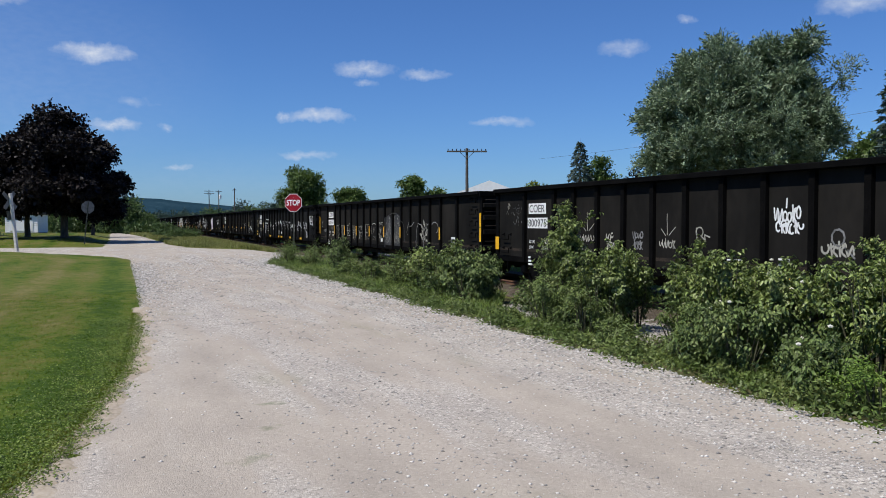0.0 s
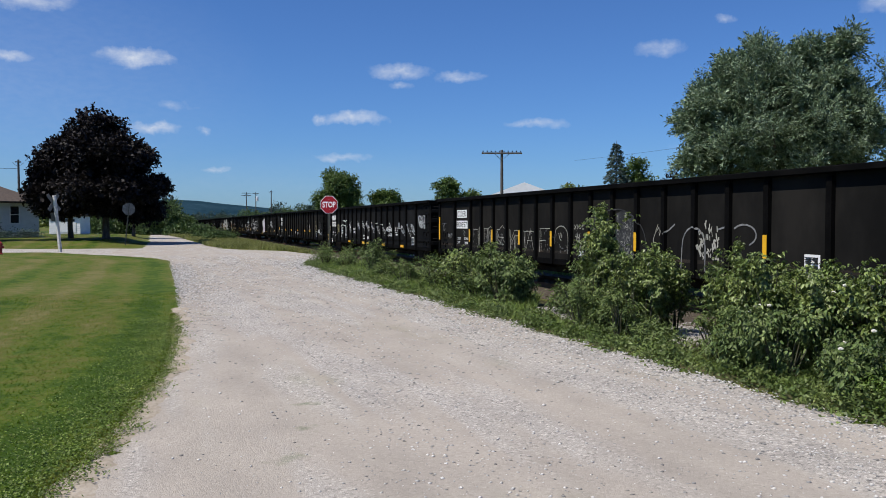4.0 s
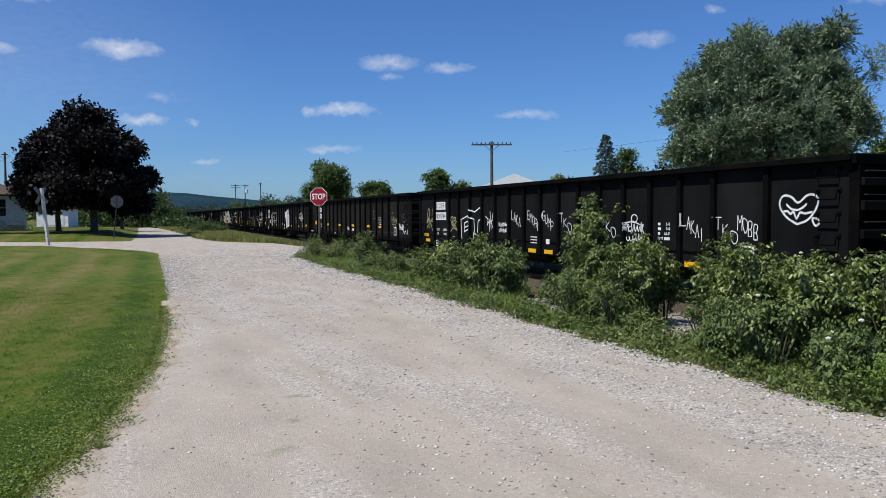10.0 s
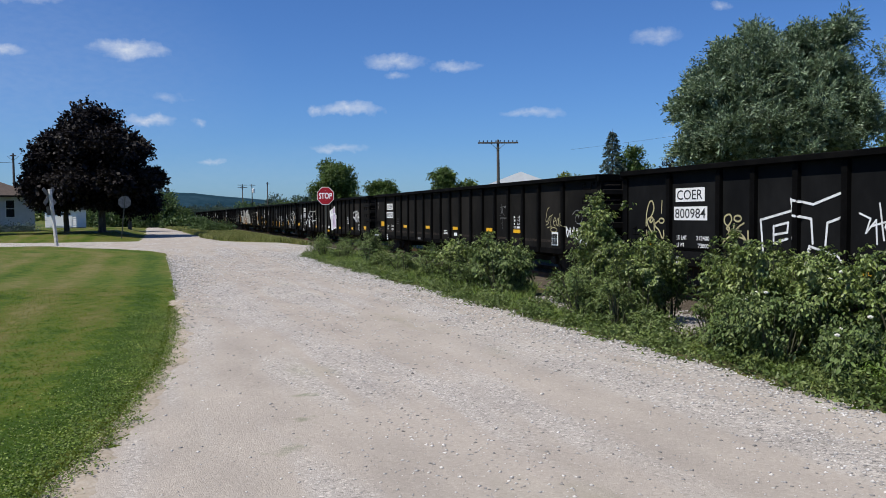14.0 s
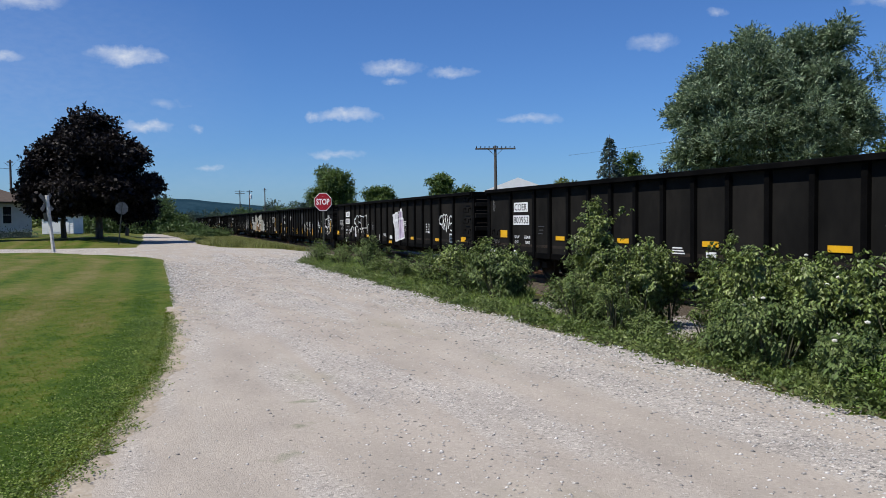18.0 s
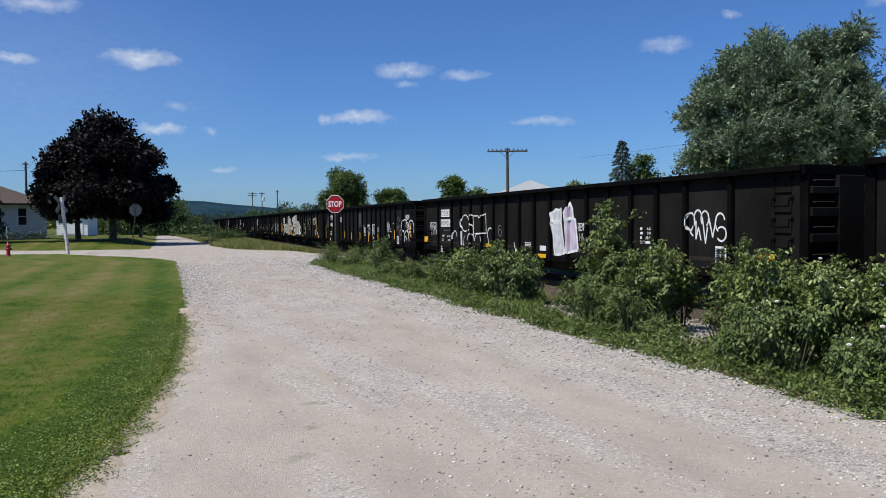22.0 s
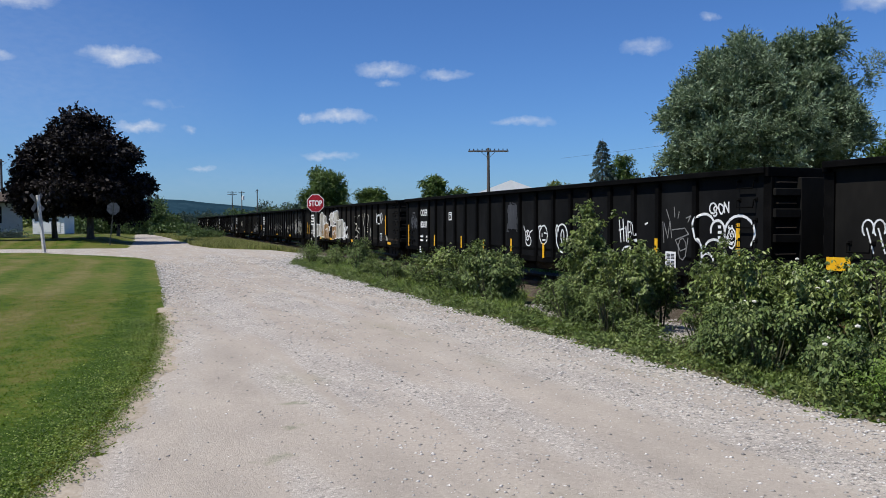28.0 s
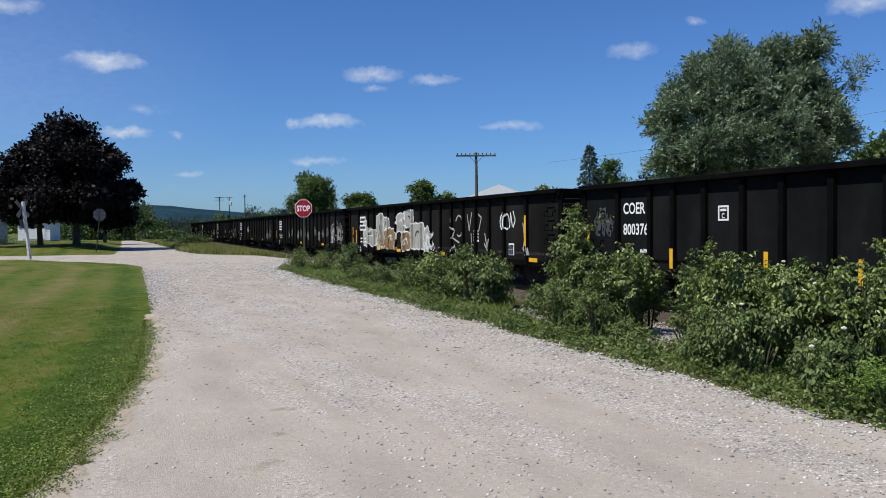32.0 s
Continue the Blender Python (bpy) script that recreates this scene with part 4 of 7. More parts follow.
def car_number(car, number, boxed=True, u=1.85, z=1.98):
    """Owner's mark and number; a number of None is too far off to be read and becomes bars."""
    if boxed:
        p = plate(car, "number_panel", u - 0.05, u + 0.87, z - 0.03, z + 0.245, STENCIL, "white panel with black lettering")
        q = plate(car, "number_panel", u - 0.1, u + 0.95, z - 0.405, z - 0.13, STENCIL, "white panel with black lettering")
        if number:
            writing(p, "COER", u + 0.0, z + 0.01, 0.195, 0.81, INK, bold=0.004)
            writing(q, number, u - 0.06, z - 0.365, 0.195, 0.96, INK, bold=0.004)
        else:
            plate(p, "bar", u + 0.05, u + 0.77, z + 0.05, z + 0.16, INK, "", 0.006)
            plate(q, "bar", u - 0.03, u + 0.87, z - 0.32, z - 0.21, INK, "", 0.006)
    else:
        writing(car, "COER", u + 0.05, z + 0.02, 0.25, 0.8, STENCIL, bold=0.02)
        writing(car, number, u + 0.05, z - 0.43, 0.25, 0.9, STENCIL, bold=0.02)
    # load limit and light weight, then small data too small to read
    for r, (word, figure) in enumerate((("LD LMT", "212400"), ("LT WT", "73800"))):
        if number and boxed:
            writing(car, word, u, z - 0.8 - 0.15 * r, 0.085, 0.32 if r == 0 else 0.24, STENCIL, 0.002, 0.008)
            writing(car, figure, u + (0.62 if r == 0 else 0.68), z - 0.8 - 0.15 * r, 0.085, 0.4 if r == 0 else 0.32, STENCIL, 0.002, 0.008)
        else:
            plate(car, "stencil_line", u, u + 0.32, z - 0.8 - 0.15 * r, z - 0.73 - 0.15 * r, STENCIL)
            plate(car, "stencil_line", u + 0.66, u + 1.0, z - 0.8 - 0.15 * r, z - 0.73 - 0.15 * r, STENCIL)
    for k in range(3):
        plate(car, "stencil_line", u, u + 0.12 + 0.05 * k, z - 1.2 - 0.09 * k, z - 1.15 - 0.09 * k, STENCIL)


def amber(car, u, z, upright=True, tall=0.5):
    """A reflective strip: upright ones sit on the face of the next rib."""
    rib = min(RIBS_HERE, key=lambda r: abs(r - SLIDE[0] - u - 0.05)) - SLIDE[0]
    on_rib = upright and abs(rib - u - 0.05) < 0.25
    plate(car, "reflector", rib - 0.05 if on_rib else u, rib + 0.05 if on_rib else u + (0.1 if upright else 0.48), z, z + (tall if upright else 0.11), AMBER, "amber reflective strip", RIB_OUT + 0.004 if on_rib else 0.01)


def data_block(car, u, z):
    """Inside measures in two columns; the smallest words are bars."""
    for r, text in enumerate(("66-0", "9-0", "6-0")):
        plate(car, "stencil_line", u, u + (0.07, 0.1, 0.08)[r], z + 0.06 + r * 0.1, z + 0.115 + r * 0.1, STENCIL)
        writing(car, text, u + (0.22 if r == 0 else 0.28), z + 0.055 + r * 0.1, 0.068, 0.18 if r == 0 else 0.13, STENCIL, 0.002, 0.008)
    writing(car, "CU FT", u, z - 0.045, 0.065, 0.18, STENCIL, 0.002, 0.008)
    plate(car, "stencil_line", u + 0.21, u + 0.4, z - 0.045, z + 0.015, STENCIL)


def load_mark(car, u, z, size=0.36):
    """A white outlined square with the letter C."""
    w = 0.035
    bm = bmesh.new()
    for lo, hi in (((u, z), (u + size, z + w)), ((u, z + size - w), (u + size, z + size)), ((u, z + w), (u + w, z + size - w)), ((u + size - w, z + w), (u + size, z + size - w))):
        box(bm, (SHEET - 0.004, along(hi[0] + SLIDE[0]), lo[1]), (SHEET, along(lo[0] + SLIDE[0]), hi[1]))
    f = part("load_mark", bm, STENCIL, car, "white outlined square with a letter")
    writing(f, "C", u + size * 0.36, z + size * 0.16, size * 0.34, size * 0.28, STENCIL, 0.004, 0.02)
    plate(f, "bar", u + size * 0.22, u + size * 0.78, z + size * 0.62, z + size * 0.78, STENCIL, "", 0.0)


def placard(car, u, z, size=0.34):
    """A white notice sheet with four blocks of print too small to read."""
    p = plate(car, "placard", u, u + size, z, z + size, STENCIL, "white printed notice sheet")
    bm = bmesh.new()
    for a in (0.13, 0.54):
        for b in (0.14, 0.56):
            for q in range(4):
                z0 = z + size * (b + 0.085 * q)
                box(bm, (SHEET - 0.042, along(u + SLIDE[0] + size * (a + 0.33)), z0), (SHEET - 0.002, along(u + SLIDE[0] + size * a), z0 + size * 0.052))
    tagged(part("printed_notice", bm, INK, p), kind="stuff")


# hand-drawn letters on a grid five wide and five high
GLYPH = {"T": "04 44|24 20", "K": "00 04|34 02 40", "O": "20 02 04 24 43 41 20", "E": "44 04 00 40|02 32", "I": "24 20", "C": "44 14 03 01 10 40",
         "N": "00 04 40 44", "V": "04 20 44", "S": "43 24 03 12 31 20 00", "U": "04 01 20 41 44", "X": "04 40|00 44", "P": "00 04 34 43 32 02", "Y": "04 22 44|22 20",
         "M": "00 04 22 44 40", "R": "00 04 34 43 32 02|22 40", "H": "00 04|02 42|40 44", "Q": "20 02 04 24 43 41 20|21 50", "J": "34 31 10 01",
         "L": "04 00 40", "A": "00 24 40|12 32", "D": "00 04 33 31 00", "B": "00 04 34 33 22 02|22 31 30 00", "G": "44 14 03 01 10 40 42 22", "W": "04 10 22 30 44"}


def sprayed(text, u0, z0, u1, z1, drop=0.0):
    """Strokes of sprayed letters between two corners; drop: how far the line sinks from first to last."""
    lines, n = [], len(text)
    w = (u1 - u0) / n
    for i, ch in enumerate(text):
        for run in GLYPH[ch].split("|"):
            at = [(u0 + w * (i + 0.2 * int(p[0])), z0 + (z1 - z0) * int(p[1]) / 4 - drop * i / max(1, n - 1)) for p in run.split()]
            lines.append(rounded(at, 3) if len(at) > 4 or ch in "UCJ" else at)
    return lines


def boxed(u0, z0, u1, z1, lines):
    """Strokes given on a unit square, spread over a place on the side."""
    return [[(u0 + (u1 - u0) * p, z0 + (z1 - z0) * q) for p, q in run] for run in lines]


TEMPLATE = car_template()


# ---- the train's cars and what is painted on them ----
REAR = 20.62
CARS = []


def build_train():
    for k in (*range(12), -1):
        car = TEMPLATE if k == -1 else copy_thing(TEMPLATE, Matrix())
        tagged(car, "long black steel gondola car with upright side ribs and painted marks", "freight car", "cars of the freight train")
        add_trucks(car)
        if k == 5:
            shorten(car, 0.5, BLACK_COOL)
        elif k in (2, 7):
            repaint(car, BLACK_COOL)
        CARS.append((k, car))
        SLIDE[0] = {0: 0.05, 1: 0.1, 2: 0.14, 3: 0.1, 4: 0.37}.get(k, 0.0)
        RIBS_HERE[:] = RIBS_SHORT + [EXTRA_RIB] if k == 5 else RIBS
        dress(k, car)


def repaint(car, paint):
    """Newer, cooler black on a car's sheets."""
    for ob in car.children:
        if ob.name.split(".")[0] in ("side_wall", "end_wall", "end_plate", "end_stiffener"):
            ob.data = ob.data.copy()
            ob.data.materials[0] = paint


def shorten(car, by, paint):
    """One car is of another make: a little shorter at its leading end, its ribs spaced otherwise."""
    place_of = dict(zip([round(u, 3) for u in RIBS], RIBS_SHORT))
    rib = next(ob for ob in car.children if ob.name.split(".")[0] == "rib")
    extra = [shared("rib", rib.data, car, pose(0, 0, 0, 0, 0, turn) @ Matrix.Translation((0, along(EXTRA_RIB), SILL))) for turn in (0, 180)]
    for ob in car.children:
        if ob in extra:
            continue
        kind = ob.name.split(".")[0]
        y = ob.matrix_basis.translation.y
        if kind == "rib":
            near_side = ob.matrix_basis[0][0] > 0
            u = BODY / 2 - (y if near_side else -y)
            new_y = along(place_of[round(u, 3)])
            ob.matrix_basis.translation.y = new_y if near_side else -new_y
        elif kind in ("side_wall", "top_chord", "side_sill", "floor", "centre_sill"):
            ob.matrix_basis = pose(0, by / 2, 0) @ Matrix.Diagonal((1, 1 - by / BODY, 1, 1))
            if kind == "side_wall":
                ob.data = ob.data.copy()
                ob.data.materials[0] = paint
        elif kind in ("truck", "wheelset"):
            if y < 0:
                ob.matrix_basis.translation.y = y + by
        elif sum(v.co.y for v in ob.data.vertices) / len(ob.data.vertices) + y < -BODY / 4:
            ob.matrix_basis.translation.y = y + by


def dress(k, car):
    """Lettering, reflectors and graffiti, car by car; u from the trailing end, z above the rail."""
    if k in (0, 1, 2, 3, 4):
        car_number(car, {0: "800975", 1: "800957", 2: "800984", 3: "800953", 4: "800905"}[k], u=1.85 - SLIDE[0] + (0.2 if k == 4 else 0.07))
    elif k == 5:
        car_number(car, "800376", boxed=False, u=1.6, z=1.95)
    else:
        car_number(car, None)
    if k == 0:
        # starbursts over small tags
        for u, z, w in ((3.45, 1.12, 0.5), (4.4, 1.24, 0.58), (7.36, 1.18, 0.5)):
            tall = 0.42 if u > 4 else 0.28
            tag(car, scrawl(u, z + 0.04, w, 0.2, 5, int(u * 100)), SPRAY_GREY, 0.024)
            tag(car, [[(u + w * 0.5, z + 0.3), (u + w * 0.48, z + 0.3 + tall)], [(u + 0.06, z + 0.42), (u + w * 0.4, z + 0.29)], [(u + w, z + 0.46), (u + w * 0.62, z + 0.3)]], SPRAY_GREY, 0.02)
        tag(car, scrawl(4.42, 0.96, 0.34, 0.2, 3, 431), SPRAY_GREY, 0.03)
        tag(car, scrawl(5.46, 1.34, 0.28, 0.18, 3, 432) + scrawl(5.5, 1.18, 0.28, 0.16, 3, 433), SPRAY_GREY, 0.036)
        tag(car, scrawl(6.46, 1.38, 0.36, 0.18, 4, 434) + scrawl(6.5, 1.17, 0.3, 0.19, 3, 435), SPRAY_DIM, 0.034)
        tag(car, [curl(8.56, 1.55, 0.1, 0.09, 200, -60), [(8.47, 1.62), (8.5, 1.36)], [(8.6, 1.48), (8.72, 1.4), (8.7, 1.5), (8.84, 1.46)]], SPRAY_GREY, 0.032)
        tag(car, scrawl(10.4, 1.74, 0.56, 0.26, 6, 13) + scrawl(10.44, 1.56, 0.58, 0.2, 6, 27) + [[(10.66, 1.98), (10.67, 2.12)]], SPRAY, 0.04, label="bold white sprayed tag")
        tag(car, scrawl(11.37, 1.22, 0.6, 0.22, 4, 5), SPRAY_GREY, 0.045, label="pale sprayed tag")
        tag(car, [curl(11.68, 1.5, 0.12, 0.13)] + [[(11.76, 1.4), (11.98, 1.2)]], SPRAY_DIM, 0.04)
        tag(car, [curl(0.65, 2.2, 0.05, 0.05), curl(0.67, 2.17, 0.07, 0.08)], SPRAY_GREY, 0.014)
        smear(car, 0.92, 1.45, 1.65, 2.28, 26, SPRAY_DIM, 19, 0.02)
        smear(car, 0.46, 0.9, 1.93, 2.06, 9, SPRAY_DIM, 20, 0.015)
        placard(car, 10.5, 0.9, 0.24)
        amber(car, 10.5, 0.72, False)
        amber(car, 3.56, 0.7, False)
        plate(car, "reflector", -0.05, 0.17, 0.96, 1.32, AMBER, "amber reflective patch", 0.042)
        plate(car, "stencil_line", 9.3, 9.7, 1.05, 1.08, STENCIL)
    if k == 1:
        plate(car, "reflector", 0.02, 0.14, 1.14, 2.0, AMBER, "amber reflective strip", 0.042)
        for z in (1.14, 1.585):
            plate(car, "reflector", 20.5, 20.62, z, z + 0.42, AMBER, "amber reflective strip", 0.042)
        for u in (2.95, 4.94, 6.93, 8.99, 11.05, 13.1, 17.1):
            amber(car, u, 1.13, tall=0.42)
        # outlined letters between the ribs
        fence = [[(0.0, 0.92), (0.5, 0.94)], [(0.06, 0.9), (0.05, 0.55)], [(0.56, 0.95), (0.62, 0.2), (0.5, 0.0)], [(0.5, 0.5), (0.95, 1.05), (0.92, 0.0)], [(0.6, 0.4), (0.92, 0.62)], [(0.56, 0.75), (0.92, 0.25)], [(0.7, 0.8), (0.72, 0.05)]]
        peak = [[(0.0, 0.96), (0.5, 0.97)], [(0.05, 0.94), (0.06, 0.3)], [(0.22, 0.95), (0.22, 0.1)], [(0.36, 0.95), (0.34, 0.2)], [(0.5, 0.9), (0.52, 0.1)], [(0.52, 1.0), (0.68, 1.1), (0.98, 0.86), (0.96, 0.1)], [(0.56, 0.85), (0.92, 0.15)], [(0.9, 0.7), (0.6, 0.2)], [(0.66, 0.9), (0.68, 0.3)]]
        house = [[(0.04, 0.94), (0.3, 0.94), (0.6, 1.12), (0.92, 0.92), (1.0, 0.92)], [(0.05, 0.92), (0.02, 0.2)], [(0.14, 0.9), (0.12, 0.25)], [(0.5, 0.8), (0.5, 0.25)], [(0.92, 0.9), (0.93, 0.2)], [(0.05, 0.58), (0.96, 0.58)], [(0.05, 0.26), (0.94, 0.22)], [(0.12, 0.5), (0.45, 0.3)], [(0.6, 0.55), (0.85, 0.28)]]
        arch = [[(0.0, 0.95), (0.04, 0.5), (0.1, 0.0)], [(0.1, 0.9), (0.14, 0.05)], [(0.08, 0.4), (0.45, 0.92), (0.96, 0.92)], [(0.12, 0.25), (0.5, 0.68), (0.94, 0.68)], [(0.46, 0.68), (0.46, 0.0)], [(0.82, 0.68), (0.82, 0.0)], [(0.58, 0.62), (0.58, 0.1)]]
        cross = [[(0.0, 0.9), (0.95, 0.88)], [(0.1, 0.85), (0.12, 0.0)], [(0.2, 0.1), (0.55, 0.95), (0.85, 0.1)], [(0.3, 0.45), (0.75, 0.45)], [(0.9, 0.9), (0.92, 0.0)], [(0.02, 0.6), (0.1, 0.1)]]
        lid = [[(0.0, 0.0), (0.03, 1.0), (0.96, 1.0), (0.94, 0.1)], [(0.1, 0.95), (0.12, 0.1)], [(0.05, 0.5), (0.5, 0.52)]]
        vault = [curl(0.5, 0.72, 0.48, 0.4, 180, 0, 9), [(0.98, 0.72), (0.97, 0.0)], [(0.02, 0.72), (0.04, 0.4)], [(0.3, 0.82), (0.4, 0.66), (0.46, 0.86), (0.5, 0.64), (0.54, 0.8)], [(0.4, 0.6), (0.5, 0.52)]]
        for q, u in enumerate((3.32, 4.28, 5.28, 6.3, 7.3, 8.32, 9.22)):
            r = random.Random(q)
            shape = (fence, peak, house, arch, cross, lid, vault)[q]
            tag(car, boxed(u, 0.95, u + 0.76, 1.6, [[(a + r.uniform(-0.02, 0.02), b + r.uniform(-0.02, 0.02)) for a, b in run] for run in shape]), SPRAY_GREY, 0.02)
            smear(car, u, u + 0.7, 0.95, 1.6, 14, SPRAY_DIM, 900 + q, 0.02)
        tag(car, [[(10.3, 1.6), (10.42, 1.72)], [(10.31, 1.72), (10.42, 1.58)], [(10.48, 1.72), (10.47, 1.6)], curl(10.6, 1.67, 0.06, 0.05), curl(10.76, 1.66, 0.05, 0.06, 40, 320)] + [rounded([(10.4, 1.5), (10.44, 1.3), (10.5, 1.52), (10.52, 1.26), (10.6, 1.5), (10.58, 1.24)]), rounded([(10.28, 1.28), (10.36, 1.06), (10.4, 1.24), (10.46, 1.04)]), rounded([(10.5, 1.2), (10.58, 1.08), (10.62, 1.2), (10.66, 1.06)]), [(10.36, 1.42), (10.62, 1.38)]] + [rounded([(10.92, 1.5), (10.86, 1.3), (10.88, 1.05)])], SPRAY_GREY, 0.016, label="thin pale sprayed tag")
        plate(car, "painted_patch", 10.55, 10.78, 0.92, 1.06, SPRAY, "small white painted patch")
        # hazy chalked panes under one broad arc
        for u0, u1, top in ((11.23, 12.04, 1.97), (12.29, 13.08, 2.04)):
            fill(car, [(u0, 0.7), (u1, 0.7), (u1, top - 0.16), (u0 + 0.6 * (u1 - u0), top), (u0 + 0.2, top - 0.01), (u0, top - 0.06)], CHALK_DIM, 0.006, "hazy chalked patch")
            smear(car, u0, u1, 0.9, 1.36, 120, SPRAY_GREY, int(u0 * 11), 0.016)
            smear(car, u0, u1, 0.9, top - 0.05, 110, SPRAY_DIM, int(u0 * 13), 0.014)
            smear(car, u0 + 0.34, u0 + 0.62, 1.36, top - 0.02, 60, SPRAY_GREY, int(u0 * 17), 0.015)
            smear(car, u0 + 0.02, u0 + 0.12, 1.0, top - 0.08, 26, SPRAY_GREY, int(u0 * 19), 0.014)
        tag(car, [rounded([(11.22, 1.9), (11.7, 2.02), (12.4, 2.08), (12.9, 1.96), (13.3, 1.72), (13.5, 1.4), (13.52, 1.0)])], CHALK_DIM, 0.035)
        tag(car, [rounded([(13.9, 1.25), (13.8, 1.38), (13.9, 1.6), (13.96, 1.72)]), rounded([(13.92, 1.58), (14.0, 1.66), (14.02, 1.5), (14.08, 1.62), (14.12, 1.3)])], SPRAY_GREY, 0.02)
        tag(car, boxed(13.35, 0.8, 17.0, 1.78, [[(0.24, 0.75), (0.33, 0.95)], curl(0.5, 0.5, 0.1, 0.4, 180, 0), [(0.4, 0.5), (0.39, 0.0)], [(0.6, 0.5), (0.6, 0.0)],
                  [(0.7, 0.85), (0.76, 0.9), (0.77, 0.1)], curl(0.9, 0.75, 0.09, 0.2, 140, -60)]), SPRAY_DIM, 0.04)
        smear(car, 15.35, 15.95, 1.05, 1.8, 40, SPRAY_GREY, 330, 0.045)
        tag(car, [curl(0.38, 1.6, 0.1, 0.11), [(0.18, 1.74), (0.6, 1.74)]] + scrawl(0.82, 1.22, 0.45, 0.18, 4, 36) + [curl(2.4, 1.44, 0.06, 0.06), curl(2.5, 1.4, 0.05, 0.07)], SPRAY_DIM, 0.022)
        placard(car, 18.1, 0.9, 0.34)
        plate(car, "stencil_line", 19.4, 20.1, 0.77, 0.84, SPRAY_DIM)
    if k == 2:
        tag(car, boxed(4.15, 0.95, 6.02, 2.02, [[(0.06, 0.0), (0.02, 0.6), (0.42, 0.75), (0.4, 0.93), (0.66, 0.84), (0.96, 1.0)], [(0.42, 0.75), (0.44, 0.3)], [(0.46, 0.67), (0.64, 0.62), (0.66, 0.24)], [(0.2, 0.5), (0.37, 0.56), (0.36, 0.4), (0.2, 0.36)],
                  [(0.19, 0.5), (0.19, 0.22), (0.36, 0.3)], [(0.97, 0.64), (0.82, 0.56), (0.8, 0.22)], [(0.97, 0.3), (1.0, 0.0), (0.9, 0.1)], [(0.6, 0.0), (0.62, 0.2), (0.86, 0.1)]]), SPRAY, 0.05, label="large white outlined sprayed letters")
        tag(car, [[(6.3, 1.7), (6.5, 1.62), (6.42, 1.4), (6.6, 1.6), (6.62, 1.24)], [(6.66, 1.85), (6.74, 1.3)], [(6.5, 1.5), (6.95, 1.62)], [(6.88, 1.8), (6.76, 1.5), (6.92, 1.26)], [(6.96, 1.9), (6.98, 1.24)]], SPRAY, 0.036)
        tag(car, scrawl(7.31, 1.4, 0.66, 0.13, 7, 436) + scrawl(7.33, 1.22, 0.58, 0.14, 6, 437), SPRAY, 0.026)
        tag(car, sprayed("LAKAI", 8.23, 1.62, 9.02, 1.88, 0.29), SPRAY, 0.023)
        tag(car, sprayed("EMORK", 9.28, 1.62, 10.06, 1.86, 0.31), SPRAY, 0.023)
        tag(car, sprayed("GUMP", 10.2, 1.6, 10.84, 1.84, 0.28), SPRAY, 0.023)
        for u, z in ((11.16, 1.5), (12.2, 1.46), (13.19, 1.42), (17.24, 1.4)):
            tag(car, sprayed("TKO", u, z + 0.06, u + 0.66, z + 0.29, 0.26), SPRAY, 0.023, label="white sprayed letters")
        tag(car, [curl(14.56, 1.66, 0.12, 0.09)] + scrawl(14.22, 1.36, 0.7, 0.22, 6, 438) + scrawl(14.26, 1.14, 0.72, 0.2, 6, 439) + [[(14.2, 1.56), (14.5, 1.6), (14.9, 1.5)]], SPRAY, 0.03)
        tag(car, [[(14.2, 1.4), (14.34, 1.52)], [(14.2, 1.46), (14.3, 1.58)]], SPRAY, 0.03)
        tag(car, sprayed("LAKAI", 16.26, 1.52, 16.93, 1.77, 0.3), SPRAY, 0.023)
        tag(car, sprayed("MOBB", 17.86, 1.46, 18.42, 1.72, 0.17), SPRAY, 0.023)
        mask = [[(0.5, 0.74), (0.33, 0.93), (0.14, 1.0), (0.02, 0.84), (0.03, 0.55), (0.2, 0.24), (0.44, 0.03), (0.52, 0.02), (0.75, 0.16), (0.93, 0.48), (1.0, 0.82), (0.9, 0.99), (0.72, 0.98), (0.5, 0.74)],
                [(0.2, 0.68), (0.32, 0.53), (0.48, 0.49), (0.62, 0.58), (0.7, 0.68)], [(0.12, 0.44), (0.22, 0.45), (0.3, 0.36), (0.38, 0.42), (0.46, 0.2), (0.55, 0.4), (0.68, 0.37), (0.84, 0.42)],
                [(0.86, 0.2), (1.0, 0.17), (1.02, 0.02), (0.93, -0.04), (0.86, 0.2)]]
        tag(car, boxed(18.88, 1.58, 19.72, 2.06, [rounded(run) for run in mask]), SPRAY, 0.045, label="white sprayed mask shape")
        loops = boxed(0.64, 1.17, 1.36, 2.0, [[(0.1, 0.1), (0.06, 0.35), (0.08, 0.65), (0.22, 0.94), (0.38, 0.97), (0.46, 0.8), (0.34, 0.6), (0.12, 0.48), (0.2, 0.3), (0.42, 0.12)], [(0.2, 0.5), (0.3, 0.42), (0.42, 0.5), (0.34, 0.56), (0.28, 0.46)],
                     [(0.46, 0.5), (0.48, 0.22)], [(0.68, 0.46), (0.5, 0.36), (0.72, 0.22), (0.86, 0.04), (0.95, 0.06), (0.94, 0.22)], curl(0.84, 0.47, 0.12, 0.06)])
